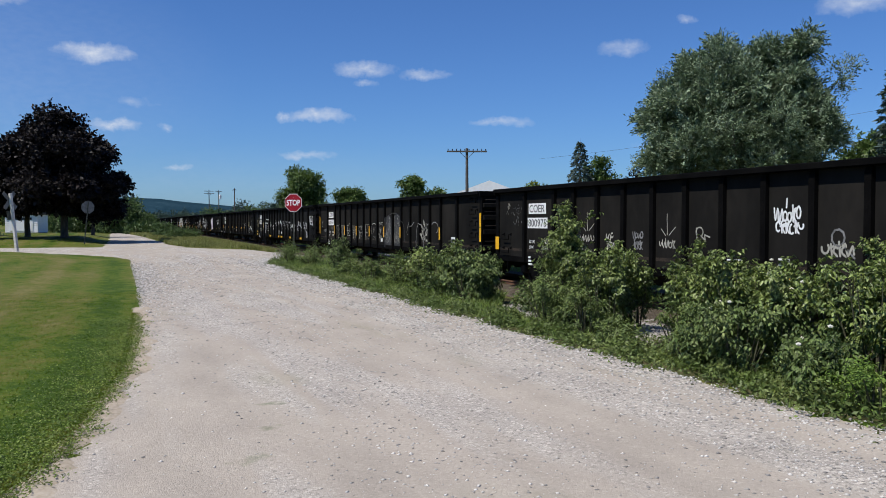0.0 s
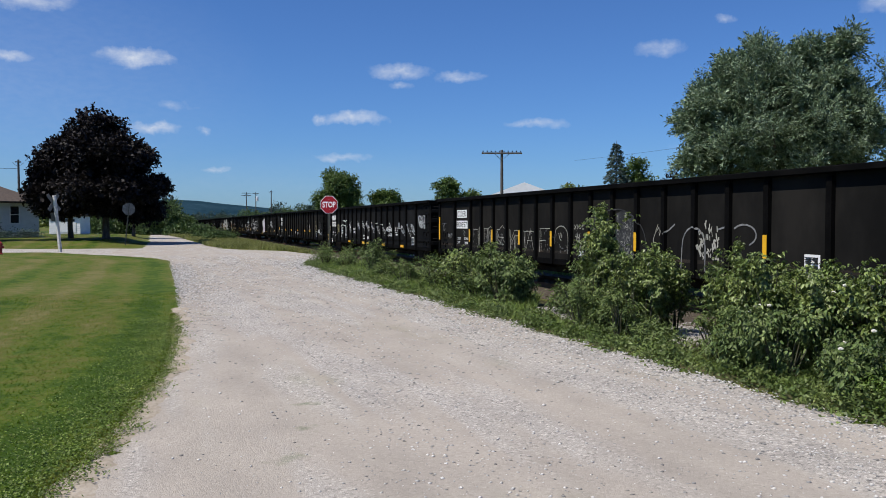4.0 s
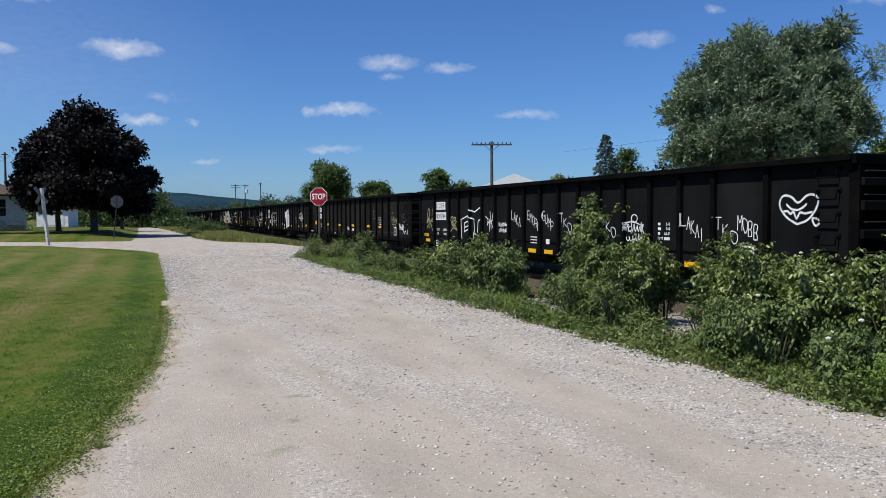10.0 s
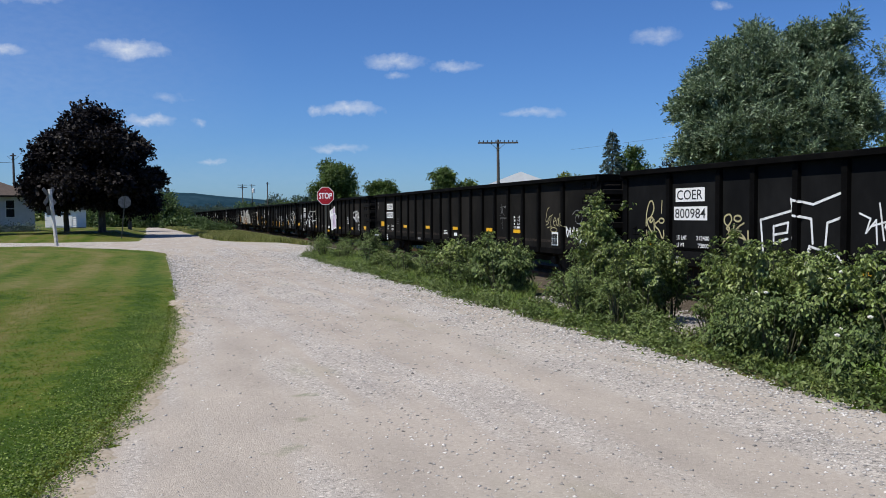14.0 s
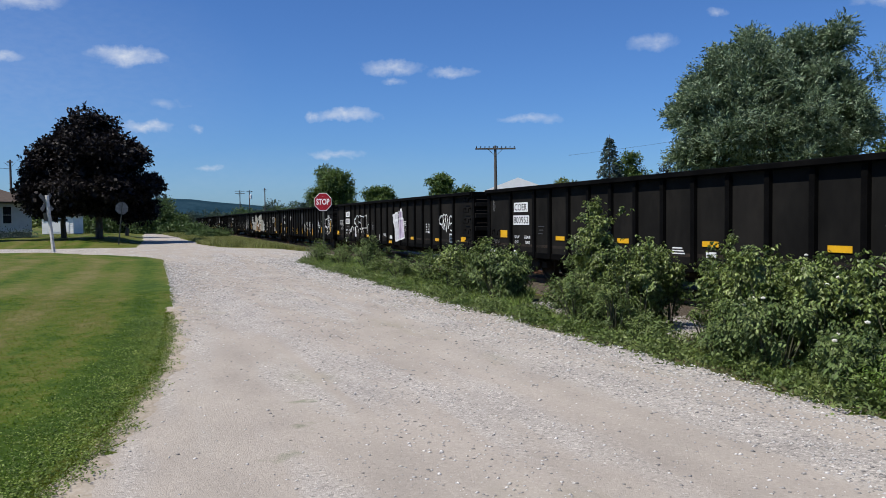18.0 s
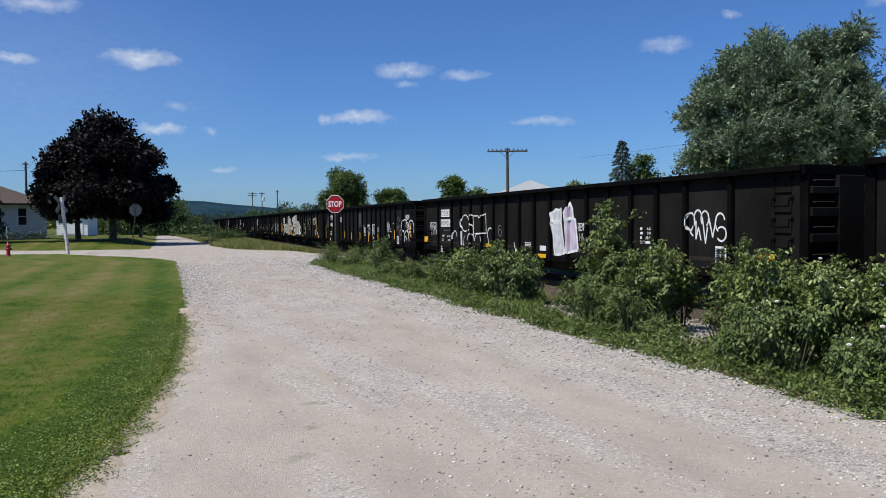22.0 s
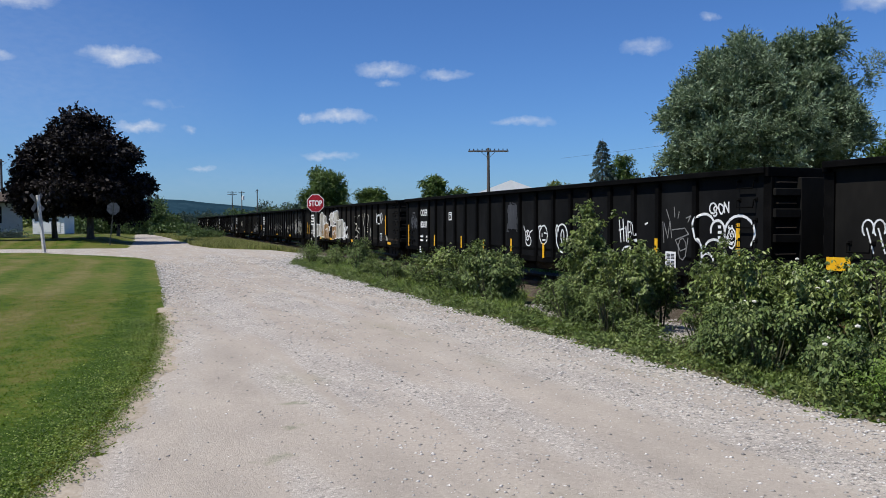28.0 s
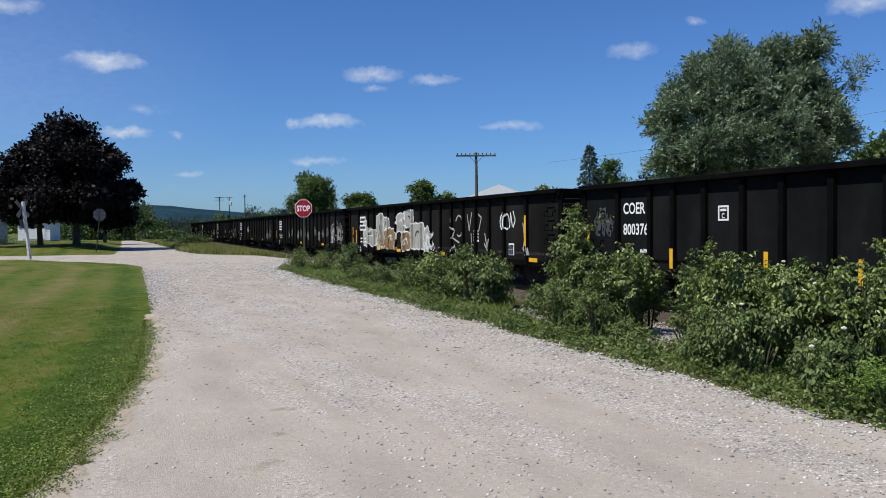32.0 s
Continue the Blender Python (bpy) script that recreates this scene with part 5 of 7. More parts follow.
        loops += boxed(3.2, 1.16, 3.88, 1.7, [[(0.2, 0.3), (0.24, 0.52), (0.06, 0.68), (0.06, 0.9), (0.26, 0.98), (0.34, 0.8), (0.22, 0.6), (0.14, 0.48), (0.32, 0.4)], curl(0.58, 0.84, 0.14, 0.1), [(0.44, 0.66), (0.42, 0.34), (0.6, 0.54), (0.56, 0.3)],
                      [(0.82, 0.68), (0.6, 0.5), (0.84, 0.2), (0.98, 0.06), (0.98, 0.42)], [(0.0, 0.02), (0.28, 0.22), (0.6, 0.24), (0.98, 0.06)]])
        tag(car, [rounded(run) for run in loops], SPRAY_CREAM, 0.04, label="faded yellowish looping tag")
        tag(car, [[(1.26, 1.99), (1.24, 1.72)]], SPRAY_CREAM, 0.03)
        data_block(car, 15.44, 1.26)
        placard(car, 17.95, 0.84)
        amber(car, 0.4, 0.95, False)
        amber(car, 0.62, 0.75, False)
        plate(car, "painted_patch", 10.4, 10.6, 0.96, 1.09, STENCIL, "small white painted square")
        for u in (6.2, 9.4, 10.36, 13.3, 16.38):
            amber(car, u, 0.7, False)
        for q in range(3):
            plate(car, "stencil_line", 9.48, 9.86, 0.96 + q * 0.08, 0.985 + q * 0.08, STENCIL)
    if k == 3:
        plate(car, "reflector", 0.79, 1.28, 1.19, 1.41, AMBER, "amber reflective patch")
        for u in (4.38, 7.36, 10.4, 13.48):
            amber(car, u, 1.17, False)
        plate(car, "reflector", 15.55, 16.03, 1.16, 1.26, AMBER, "amber reflective strip", 0.01)
        tag(car, [curl(0.31, 2.17, 0.06, 0.18, 90, 400)], SPRAY_DIM, 0.022)
        tag(car, scrawl(0.2, 1.0, 0.5, 0.18, 5, 50), SPRAY_DIM, 0.01)
        # a thin stick figure with a line of scribble beneath
        tag(car, [[(14.68, 2.03), (14.7, 1.74)], [(14.56, 1.93), (14.84, 1.95)], [(14.64, 1.92), (14.66, 1.78), (14.56, 1.66)], [(14.74, 1.92), (14.74, 1.78), (14.86, 1.68)], [(14.72, 1.52), (14.72, 1.28)], [(14.66, 1.44), (14.8, 1.45)]], SPRAY_DIM, 0.013)
        tag(car, scrawl(14.54, 1.56, 0.5, 0.07, 7, 440) + scrawl(14.88, 1.9, 0.18, 0.07, 3, 441), SPRAY_DIM, 0.012)
        letters = [[(17.83, 1.98), (17.72, 1.9), (17.65, 1.64), (17.72, 1.6), (17.84, 1.72), (17.8, 1.56), (17.64, 1.5)], [(17.85, 1.74), (17.95, 1.75), (18.05, 1.79)], [(17.95, 1.76), (17.93, 1.6), (17.93, 1.48)],
                   [(18.1, 1.6), (18.22, 1.64), (18.15, 1.71), (18.08, 1.56), (18.2, 1.48)], [(18.32, 1.68), (18.24, 1.55), (18.33, 1.5), (18.36, 1.7), (18.39, 1.48)], [(18.44, 1.82), (18.45, 1.66), (18.44, 1.48)],
                   [(18.58, 1.7), (18.46, 1.6), (18.6, 1.52), (18.76, 1.46)], curl(18.1, 1.38, 0.18, 0.06), [(17.7, 1.42), (17.85, 1.45), (18.0, 1.46)]]
        tag(car, [rounded([(u, z - 0.09) for u, z in run]) for run in letters], SPRAY_CREAM, 0.022, label="faded yellowish tag")
        tag(car, scrawl(18.8, 1.1, 0.6, 0.28, 3, 442) + [[(18.78, 1.38), (18.9, 1.28)], [(19.3, 1.12), (19.5, 0.98), (19.6, 1.1), (19.85, 0.95), (19.95, 1.16)]], SPRAY, 0.05, label="white sprayed tag")
        tag(car, [rounded([(19.4 + (0.04 + 0.022 * q) * math.cos(0.75 * q), 1.6 + (0.035 + 0.016 * q) * math.sin(0.75 * q)) for q in range(13)]), rounded([(19.46, 1.48), (19.6, 1.4), (20.0, 1.36)])], SPRAY_DIM, 0.02)
        for q in range(3):
            plate(car, "stencil_line", 3.34 + 0.05 * (q % 2), 3.6 + 0.04 * q, 1.32 + q * 0.1, 1.345 + q * 0.1, PAINT_OUT)
        data_block(car, 15.57, 1.34)
        placard(car, 17.98, 0.87, 0.36)
        plate(car, "stencil_line", 10.5, 10.8, 0.96, 1.07, STENCIL)
        plate(car, "stencil_line", 6.42, 6.78, 0.72, 0.8, SPRAY_DIM)
        for u, w in ((0.02, 0.34), (0.45, 0.2)):
            plate(car, "stencil_line", u, u + w, 0.74, 0.8, STENCIL, "", 0.115)
        for q in range(3):
            plate(car, "stencil_line", 9.42, 9.84 - 0.04 * q, 1.0 + q * 0.055, 1.025 + q * 0.055, STENCIL)
    if k == 4:
        tag(car, [curl(0.36 + 0.2 * q, 1.62, 0.1, 0.13, -30, 230) for q in range(4)] + [[(0.34 + 0.2 * q, 1.62), (0.46 + 0.2 * q, 1.26)] for q in range(4)] + [[(0.9, 1.5), (1.08, 1.4)]], SPRAY, 0.034, label="white sprayed tag")
        plate(car, "reflector", 0.0, 0.46, 0.96, 1.17, AMBER, "amber reflective patch", 0.042)
        # outlined block letters
        tag(car, boxed(3.0, 0.9, 6.7, 2.02, [curl(0.33, 0.72, 0.1, 0.26, 160, 25), curl(0.33, 0.72, 0.1, 0.26, 160, 290), [(0.24, 0.45), (0.24, 0.02)], [(0.43, 0.86), (0.5, 0.98), (0.54, 0.95), (0.55, 0.4)], curl(0.48, 0.42, 0.07, 0.28, 110, -20), [(0.41, 0.5), (0.46, 0.55), (0.5, 0.7)],
                  [(0.56, 0.94), (0.66, 0.94), (0.68, 0.88), (0.85, 1.0), (0.86, 0.42), (0.58, 0.4)], curl(0.47, 0.2, 0.09, 0.2, 180, 0), curl(0.67, 0.18, 0.1, 0.22, 180, 0), [(0.28, 0.0), (0.3, 0.3)], curl(0.04, 0.25, 0.06, 0.22, 190, 10), curl(0.95, 0.38, 0.06, 0.2, 200, 20), [(1.0, 0.45), (1.01, 0.15), (0.97, 0.0)], [(0.9, 0.3), (0.92, 0.05)]]), SPRAY, 0.045, label="large white outlined sprayed letters")
        tag(car, scrawl(1.9, 1.42, 0.8, 0.05, 9, 443), SPRAY_DIM, 0.012)
        # two broad white columns
        for low, high, paint in (([(11.12, 0.8), (11.7, 0.9)], [(11.5, 1.72), (11.0, 1.7)], SPRAY_PALE), ([(11.0, 1.74), (11.5, 1.76)], [(11.5, 2.08), (11.36, 2.04), (11.22, 2.08), (10.97, 1.96)], SPRAY_PALE),
                                 ([(11.8, 0.9), (12.44, 1.0)], [(12.3, 1.78), (12.2, 1.82), (11.7, 1.74)], SPRAY_LILAC), ([(11.68, 1.78), (12.18, 1.84)], [(12.14, 2.06), (12.02, 2.22), (11.96, 2.1), (11.78, 2.1), (11.64, 1.98)], SPRAY_LILAC)):
            fill(car, low + high, paint, 0.009, "pale sprayed block")
            tag(car, [low + high + low[:1]], SPRAY, 0.085, 0.014)
        tag(car, sprayed("REMS", 12.44, 1.5, 12.86, 1.68, -0.02), SPRAY, 0.03, label="white sprayed letters")
        tag(car, sprayed("HW", 12.5, 1.24, 12.84, 1.42), SPRAY_GREY, 0.034)
        data_block(car, 15.3, 1.28)
        # bubble letters
        tag(car, [curl(17.14, 1.72, 0.12, 0.18, -20, 260), [(17.2, 1.62), (17.12, 1.5), (17.2, 1.44)], curl(17.36, 1.8, 0.12, 0.15, 0, 220), [(17.3, 1.72), (17.3, 1.38), (17.38, 1.6), (17.46, 1.36)], curl(17.58, 1.78, 0.12, 0.15, -60, 220), [(17.5, 1.8), (17.6, 1.3), (17.66, 1.6)],
                  [(17.7, 1.8), (17.82, 1.42), (17.92, 1.76)], curl(18.04, 1.7, 0.14, 0.18, 20, 240), curl(18.08, 1.48, 0.14, 0.14, 130, -140)], SPRAY, 0.045, label="white sprayed bubble letters")
        tag(car, [curl(7.32, 1.5, 0.14, 0.13, 60, 200), curl(7.34, 1.4, 0.13, 0.11)], SPRAY_DIM, 0.028)
        tag(car, [[(8.42, 1.1), (8.55, 0.8), (8.62, 0.92)], [(8.5, 0.76), (8.82, 0.72)], [(8.7, 0.9), (8.74, 0.76)]], SPRAY, 0.05)
        placard(car, 17.9, 0.92, 0.32)
        plate(car, "painted_patch", 10.2, 10.58, 0.92, 1.06, SPRAY, "small white painted patch")
        for u, z in ((6.15, 0.92), (10.17, 0.72), (13.34, 0.94), (16.36, 0.94)):
            amber(car, u, z, False)
        plate(car, "reflector", 19.04, 19.5, 0.98, 1.14, AMBER, "amber reflective patch")
        for q in range(3):
            plate(car, "stencil_line", 9.2, 9.62, 1.02 + q * 0.045, 1.04 + q * 0.045, STENCIL)
    if k == 5:
        amber(car, 0.2, 0.78, tall=0.85)
        amber(car, 13.72, 0.78, tall=0.42)
        for u, z in ((3.14, 0.86), (5.83, 0.86), (7.76, 0.8), (9.74, 0.84), (11.8, 0.76), (16.72, 0.98)):
            amber(car, u, z, tall=0.4)
        smear(car, 0.5, 1.25, 1.5, 2.12, 60, PAINT_OUT, 61, 0.07)
        load_mark(car, 4.68, 1.8, 0.28)
        r = random.Random(55)
        sides = [(9.56, 1.52), (10.14, 1.52), (10.17, 2.22), (9.58, 2.24), (9.56, 1.52)]
        ring = []
        for (a, b), (c, d) in zip(sides, sides[1:]):
            ring += [(a + (c - a) * q / 7 + r.uniform(-0.02, 0.02), b + (d - b) * q / 7 + r.uniform(-0.02, 0.02)) for q in range(7)]
        fill(car, ring, PAINT_OUT, 0.006, "grey painted-out patch")
        smear(car, 9.5, 10.22, 1.46, 2.3, 46, PAINT_OUT, 56, 0.05, 0.01)
        tag(car, [curl(10.9, 1.2, 0.17, 0.14), curl(10.85, 1.36, 0.12, 0.14, 0, 300), [(10.62, 1.6), (10.66, 1.52), (10.75, 1.42)], [(11.0, 1.44), (11.14, 1.5)], [(10.78, 1.28), (10.84, 1.46), (10.9, 1.24)]], SPRAY, 0.04)
        tag(car, [[(11.56, 1.46), (11.52, 1.6), (11.62, 1.63), (11.68, 1.55)], curl(11.8, 1.38, 0.23, 0.26, 120, 480), [(11.72, 1.42), (11.72, 1.34)], [(11.84, 1.44), (11.98, 1.42)], [(11.74, 1.24), (11.9, 1.25)]], SPRAY, 0.045, label="white sprayed heart face")
        tag(car, [curl(12.82, 1.4, 0.27, 0.27, -60, 190, 14), curl(12.56, 1.5, 0.07, 0.14, 0, 180), [(12.5, 1.5), (12.52, 1.2), (12.68, 0.98), (12.84, 0.94)], curl(12.84, 1.36, 0.08, 0.17)], SPRAY, 0.05)
        tag(car, [curl(13.68, 1.39, 0.13, 0.12, 0, 360, 14), [(13.6, 1.31), (13.76, 1.47)], [(13.6, 1.47), (13.76, 1.31)]], SPRAY, 0.023)
        hasty = [[(15.46, 1.76), (15.56, 1.28)], [(15.66, 1.78), (15.72, 1.3)], [(15.46, 1.54), (15.72, 1.58)], [(15.82, 1.62), (15.86, 1.3)], [(15.94, 1.28), (15.92, 1.74), (16.08, 1.72), (16.08, 1.52), (15.94, 1.48)], [(16.26, 1.7), (16.14, 1.62), (16.24, 1.48), (16.14, 1.3)], [(16.3, 1.66), (16.36, 1.44)], [(16.38, 1.34), (16.39, 1.3)]]
        tag(car, [[(15.46 + (u - 15.46) * 0.74, z) for u, z in run] for run in hasty], SPRAY, 0.044, label="white sprayed tag")
        tag(car, [curl(15.82, 1.05, 0.24, 0.13, 180, 0), [(16.46, 1.68), (16.54, 1.7)]], SPRAY, 0.05)
        tag(car, [[(17.08, 1.72), (17.12, 1.3)], [(17.12, 1.7), (17.25, 1.4), (17.32, 1.74), (17.38, 1.4)], [(17.38, 1.56), (17.8, 1.6), (17.92, 1.48), (17.5, 1.36), (17.66, 1.14), (17.86, 1.2), (17.9, 1.4)], [(17.2, 1.98), (17.3, 1.78)], [(17.46, 2.02), (17.48, 1.82)], [(17.62, 1.92), (17.58, 1.8)],
                  curl(17.72, 1.18, 0.13, 0.22), [(17.84, 1.8), (17.98, 1.84), (17.9, 1.72)]], SPRAY_DIM, 0.03)
        tag(car, boxed(18.12, 0.86, 19.75, 1.92, [curl(0.17, 0.76, 0.17, 0.2, 190, 20), [(0.0, 0.74), (0.04, 0.55), (0.12, 0.36), (0.12, 0.05)], curl(0.4, 0.66, 0.12, 0.18, 190, 0), [(0.52, 0.66), (0.52, 0.55)], curl(0.76, 0.62, 0.24, 0.3, 180, -40, 14),
                  curl(0.34, 0.3, 0.17, 0.2, 160, 0), [(0.5, 0.3), (0.56, 0.08)], curl(0.22, 0.05, 0.12, 0.2, 180, 20)]), SPRAY, 0.06, label="large white sprayed heart shape")
        tag(car, sprayed("SON", 18.66, 1.84, 19.1, 2.02, -0.06) + [curl(18.64, 1.98, 0.1, 0.1)], SPRAY, 0.04)
        tag(car, [curl(19.16, 1.42, 0.11, 0.19), [(19.12, 1.5), (19.14, 1.45)], [(19.2, 1.5), (19.22, 1.45)], curl(19.16, 1.38, 0.05, 0.06, 200, 340)], SPRAY, 0.036, 0.02)
        data_block(car, 18.78, 1.34)
        amber(car, 19.28, 1.1, tall=0.6)
        placard(car, 17.22, 0.78)
    if k == 6:
        # a long piece of broad letters, filled grey over tan, with white outlines
        u0, u1, z0, z1 = 2.35, 11.6, 0.74, 2.3
        bubbles = ((0.0, 0.1, 0.08, 0.85, 5), (0.07, 0.62, 0.16, 0.4, 5), (0.1, 0.1, 0.24, 0.55, 5), (0.23, 0.08, 0.35, 0.98, 6), (0.36, 0.05, 0.53, 0.6, 7), (0.34, 0.55, 0.43, 0.9, 5), (0.54, 0.5, 0.65, 0.98, 6), (0.64, 0.62, 0.76, 1.04, 6), (0.6, 0.04, 0.72, 0.5, 6), (0.72, 0.1, 0.9, 0.72, 7), (0.88, 0.02, 0.97, 0.62, 5))
        for q, (a, b, c, d, n) in enumerate(bubbles):
            r = random.Random(q + 5)
            mid_u, mid_z = u0 + (u1 - u0) * (a + c) / 2, z0 + (z1 - z0) * (b + d) / 2
            ring = []
            for i in range(4 * n):
                w = math.tau * i / (4 * n)
                x, y = math.cos(w), math.sin(w)
                square = max(abs(x), abs(y)) ** 0.7 * r.uniform(0.88, 1.08)
                ring.append((mid_u + (u1 - u0) * (c - a) / 2 * x / square, mid_z + (z1 - z0) * (d - b) / 2 * y / square))
            tan = q in (4, 8)
            fill(car, ring, SPRAY_TAN if tan else SPRAY_GREY, 0.008 + 0.0004 * q, "tan sprayed letter" if tan else "grey sprayed letter")
            tag(car, [ring[:3 * n]] if q % 3 == 1 else [ring + ring[:1]], SPRAY, 0.06, 0.016)
            tag(car, [curl(mid_u, mid_z - 0.05, (u1 - u0) * (c - a) * 0.16, (z1 - z0) * (d - b) * 0.24, 200 - 30 * (q % 4), -10)], INK if q % 2 else SPRAY, 0.08, 0.019)
        smear(car, u0 + 2.2, u0 + 5.0, 0.8, 1.5, 40, SPRAY_TAN, 651, 0.14, 0.02)
        smear(car, u0 + 2.2, u0 + 5.0, 0.8, 1.4, 16, SPRAY, 652, 0.06, 0.024)
        smear(car, u0 + 8.2, u0 + 9.2, 0.75, 1.5, 26, SPRAY, 653, 0.1, 0.02)
        fill(car, [(5.15, 0.78), (5.6, 0.76), (5.62, 0.9), (5.2, 0.92)], SPRAY_CREAM, 0.03, "yellow sprayed fleck")
        tag(car, [[(13.3, 2.0), (13.2, 1.75), (13.5, 1.6), (13.35, 1.35), (13.9, 1.2)], curl(13.9, 1.75, 0.3, 0.35, 150, -120), [(14.6, 2.1), (14.75, 1.6), (14.95, 2.15)], [(15.5, 2.1), (15.7, 2.0), (15.5, 1.6)], [(14.9, 1.5), (14.95, 0.95)], [(13.2, 0.85), (13.5, 1.1), (13.6, 0.9)]], SPRAY_GREY, 0.07)
        tag(car, [curl(17.2, 1.85, 0.16, 0.22, 60, 330), curl(17.5, 1.86, 0.14, 0.22, 0, 300), [(17.3, 2.1), (17.32, 1.7)], [(17.66, 1.7), (17.74, 2.1), (17.84, 1.74)], [(17.9, 2.14), (18.02, 1.9), (17.9, 1.7)]], SPRAY, 0.06, label="white sprayed tag")
        tag(car, [[(15.95, 1.5), (16.1, 1.1), (16.3, 1.25)], [(15.9, 1.2), (16.2, 0.95), (16.36, 1.34)], [(18.5, 1.8), (18.6, 1.4), (18.5, 1.1), (18.7, 0.95)], [(18.66, 1.76), (18.76, 1.3), (18.84, 0.95)], curl(18.66, 1.5, 0.1, 0.16)], SPRAY_GREY, 0.07)
        amber(car, 18.95, 1.18, tall=0.84)
        amber(car, 0.5, 0.95, tall=0.8)
        amber(car, 1.1, 1.0, tall=0.6)
        amber(car, 18.9, 0.76, False)
        for u in (4.6, 7.4, 12.2):
            amber(car, u, 0.74, False)
        placard(car, 17.6, 0.9)
        data_block(car, 15.1, 1.3)
    if k == 7:
        for q, u in enumerate(RIBS[3:-1]):
            if q % 5 != 2:
                tag(car, scrawl(u + 0.15, 1.0 + 0.1 * (q % 3), 0.6, 0.62, 3, 700 + q), (SPRAY_GREY, SPRAY_DIM, SPRAY_DIM)[q % 3], 0.045)
        smear(car, 17.6, 20.2, 0.9, 2.1, 90, SPRAY_DIM, 71, 0.06)
        tag(car, scrawl(17.7, 1.0, 0.8, 1.0, 3, 72) + scrawl(19.0, 0.9, 1.1, 1.1, 4, 73), SPRAY_GREY, 0.06)
    if k >= 8 or k == -1:
        r = random.Random(k)
        for q in range(3):
            u = r.uniform(4, 17.5)
            tag(car, scrawl(u, r.uniform(1.0, 1.3), r.uniform(0.5, 1.6), r.uniform(0.35, 0.8), r.randrange(3, 6), 80 + q + k), (SPRAY_GREY, SPRAY_DIM, SPRAY_DIM)[r.randrange(3)], r.uniform(0.04, 0.07))
        if k >= 8:
            tag(car, scrawl(18.6, 0.8, 1.2, 1.2, 3, 90 + k), SPRAY_DIM, 0.07)
    if k >= 7 or k == -1:
        amber(car, 0.6, 1.0)
        amber(car, 9.5, 0.74, False)
        amber(car, 15.5, 0.74, False)
        placard(car, 17.6, 0.9)


build_train()


# ---- plants ----
def leaf_frame(way, rng, droop, face):
    """Unit directions along, across and out of each leaf; face: the way the upper sides look, else any."""
    n = len(way)
    way = way / np.linalg.norm(way, axis=1)[:, None]
    way[:, 2] -= droop
    way = way / np.linalg.norm(way, axis=1)[:, None]
    side = np.cross(way, rng.normal(size=(n, 3)) if face is None else face)
    side /= np.linalg.norm(side, axis=1)[:, None] + 1e-9
    return way, side, np.cross(side, way)


def leaf_faces(pos, way, size, rng, slim=0.45, droop=0.0, sag=0.0, face=None):
    """Pointed leaves, folded along the midrib: pos and way are arrays of bases and directions."""
    n = len(pos)
    way, side, up = leaf_frame(way, rng, droop, face)
    s = (size * rng.uniform(0.6, 1.3, n))[:, None]
    mid = pos + way * s * 0.5
    fold = up * s * 0.12
    v = np.stack([pos, mid + side * s * slim * 0.5 + fold, pos + way * s - s * [0, 0, sag], mid - side * s * slim * 0.5 + fold], 1)
    return v.reshape(-1, 3), np.arange(4 * n).reshape(-1, 4)


def broad_leaves(pos, way, size, rng, slim=0.5, droop=0.0, face=None):
    """Larger leaves seen close by: oval and pointed, both halves raised a little from the sinking midrib."""
    n = len(pos)
    way, side, up = leaf_frame(way, rng, droop, face)
    s = (size * rng.uniform(0.55, 1.3, n))[:, None]
    sink = s * rng.uniform(0.05, 0.3, n)[:, None] * [0, 0, 1]
    tip = pos + way * s - sink
    near, far = pos + way * s * 0.3 + up * s * 0.07, pos + way * s * 0.64 + up * s * 0.05 - sink * 0.45
    a, b = side * s * slim * 0.5, side * s * slim * 0.38
    v = np.stack([pos, near + a, far + b, tip, far - b, near - a], 1)
    i = np.arange(n)[:, None] * 6
    return v.reshape(-1, 3), np.concatenate([i + [0, 1, 2, 3], i + [0, 3, 4, 5]], 1).reshape(-1, 4)


def lumps(p, seed, scale=1.0):
    """Smooth uneven field between about -1 and 1, to open gaps in foliage."""
    rng = np.random.default_rng(seed)
    out = 0
    for _ in range(5):
        w = rng.normal(size=3)
        w *= scale * rng.uniform(0.8, 2.2) / np.linalg.norm(w)
        out = out + np.sin(p @ w + rng.uniform(0, math.tau))
    return out / 2.6


def crown(lobes, clumps, per, size, seed, slim=0.5, droop=0.2, hollow=0.72, spread=0.35):
    """Leaves in clumps over the outer part of a set of rounded lobes (x, y, z, rx, ry, rz)."""
    rng = np.random.default_rng(seed)
    L = np.array(lobes, float)
    weight = (L[:, 3] * L[:, 4] + L[:, 4] * L[:, 5] + L[:, 3] * L[:, 5])
    pick = rng.choice(len(L), clumps, p=weight / weight.sum())
    d = rng.normal(size=(clumps, 3))
    d /= np.linalg.norm(d, axis=1)[:, None]
    r = rng.uniform(hollow ** 3, 1.0, clumps)[:, None] ** (1 / 3) * rng.uniform(0.9, 1.08, clumps)[:, None]
    c = L[pick, :3] + d * r * L[pick, 3:]
    pos = np.repeat(c, per, 0) + rng.normal(size=(clumps * per, 3)) * spread * [1, 1, 0.75]
    way = np.repeat(d, per, 0) * 0.9 + rng.normal(size=(clumps * per, 3)) * 0.75
    return leaf_faces(pos, way, size, rng, slim, droop)


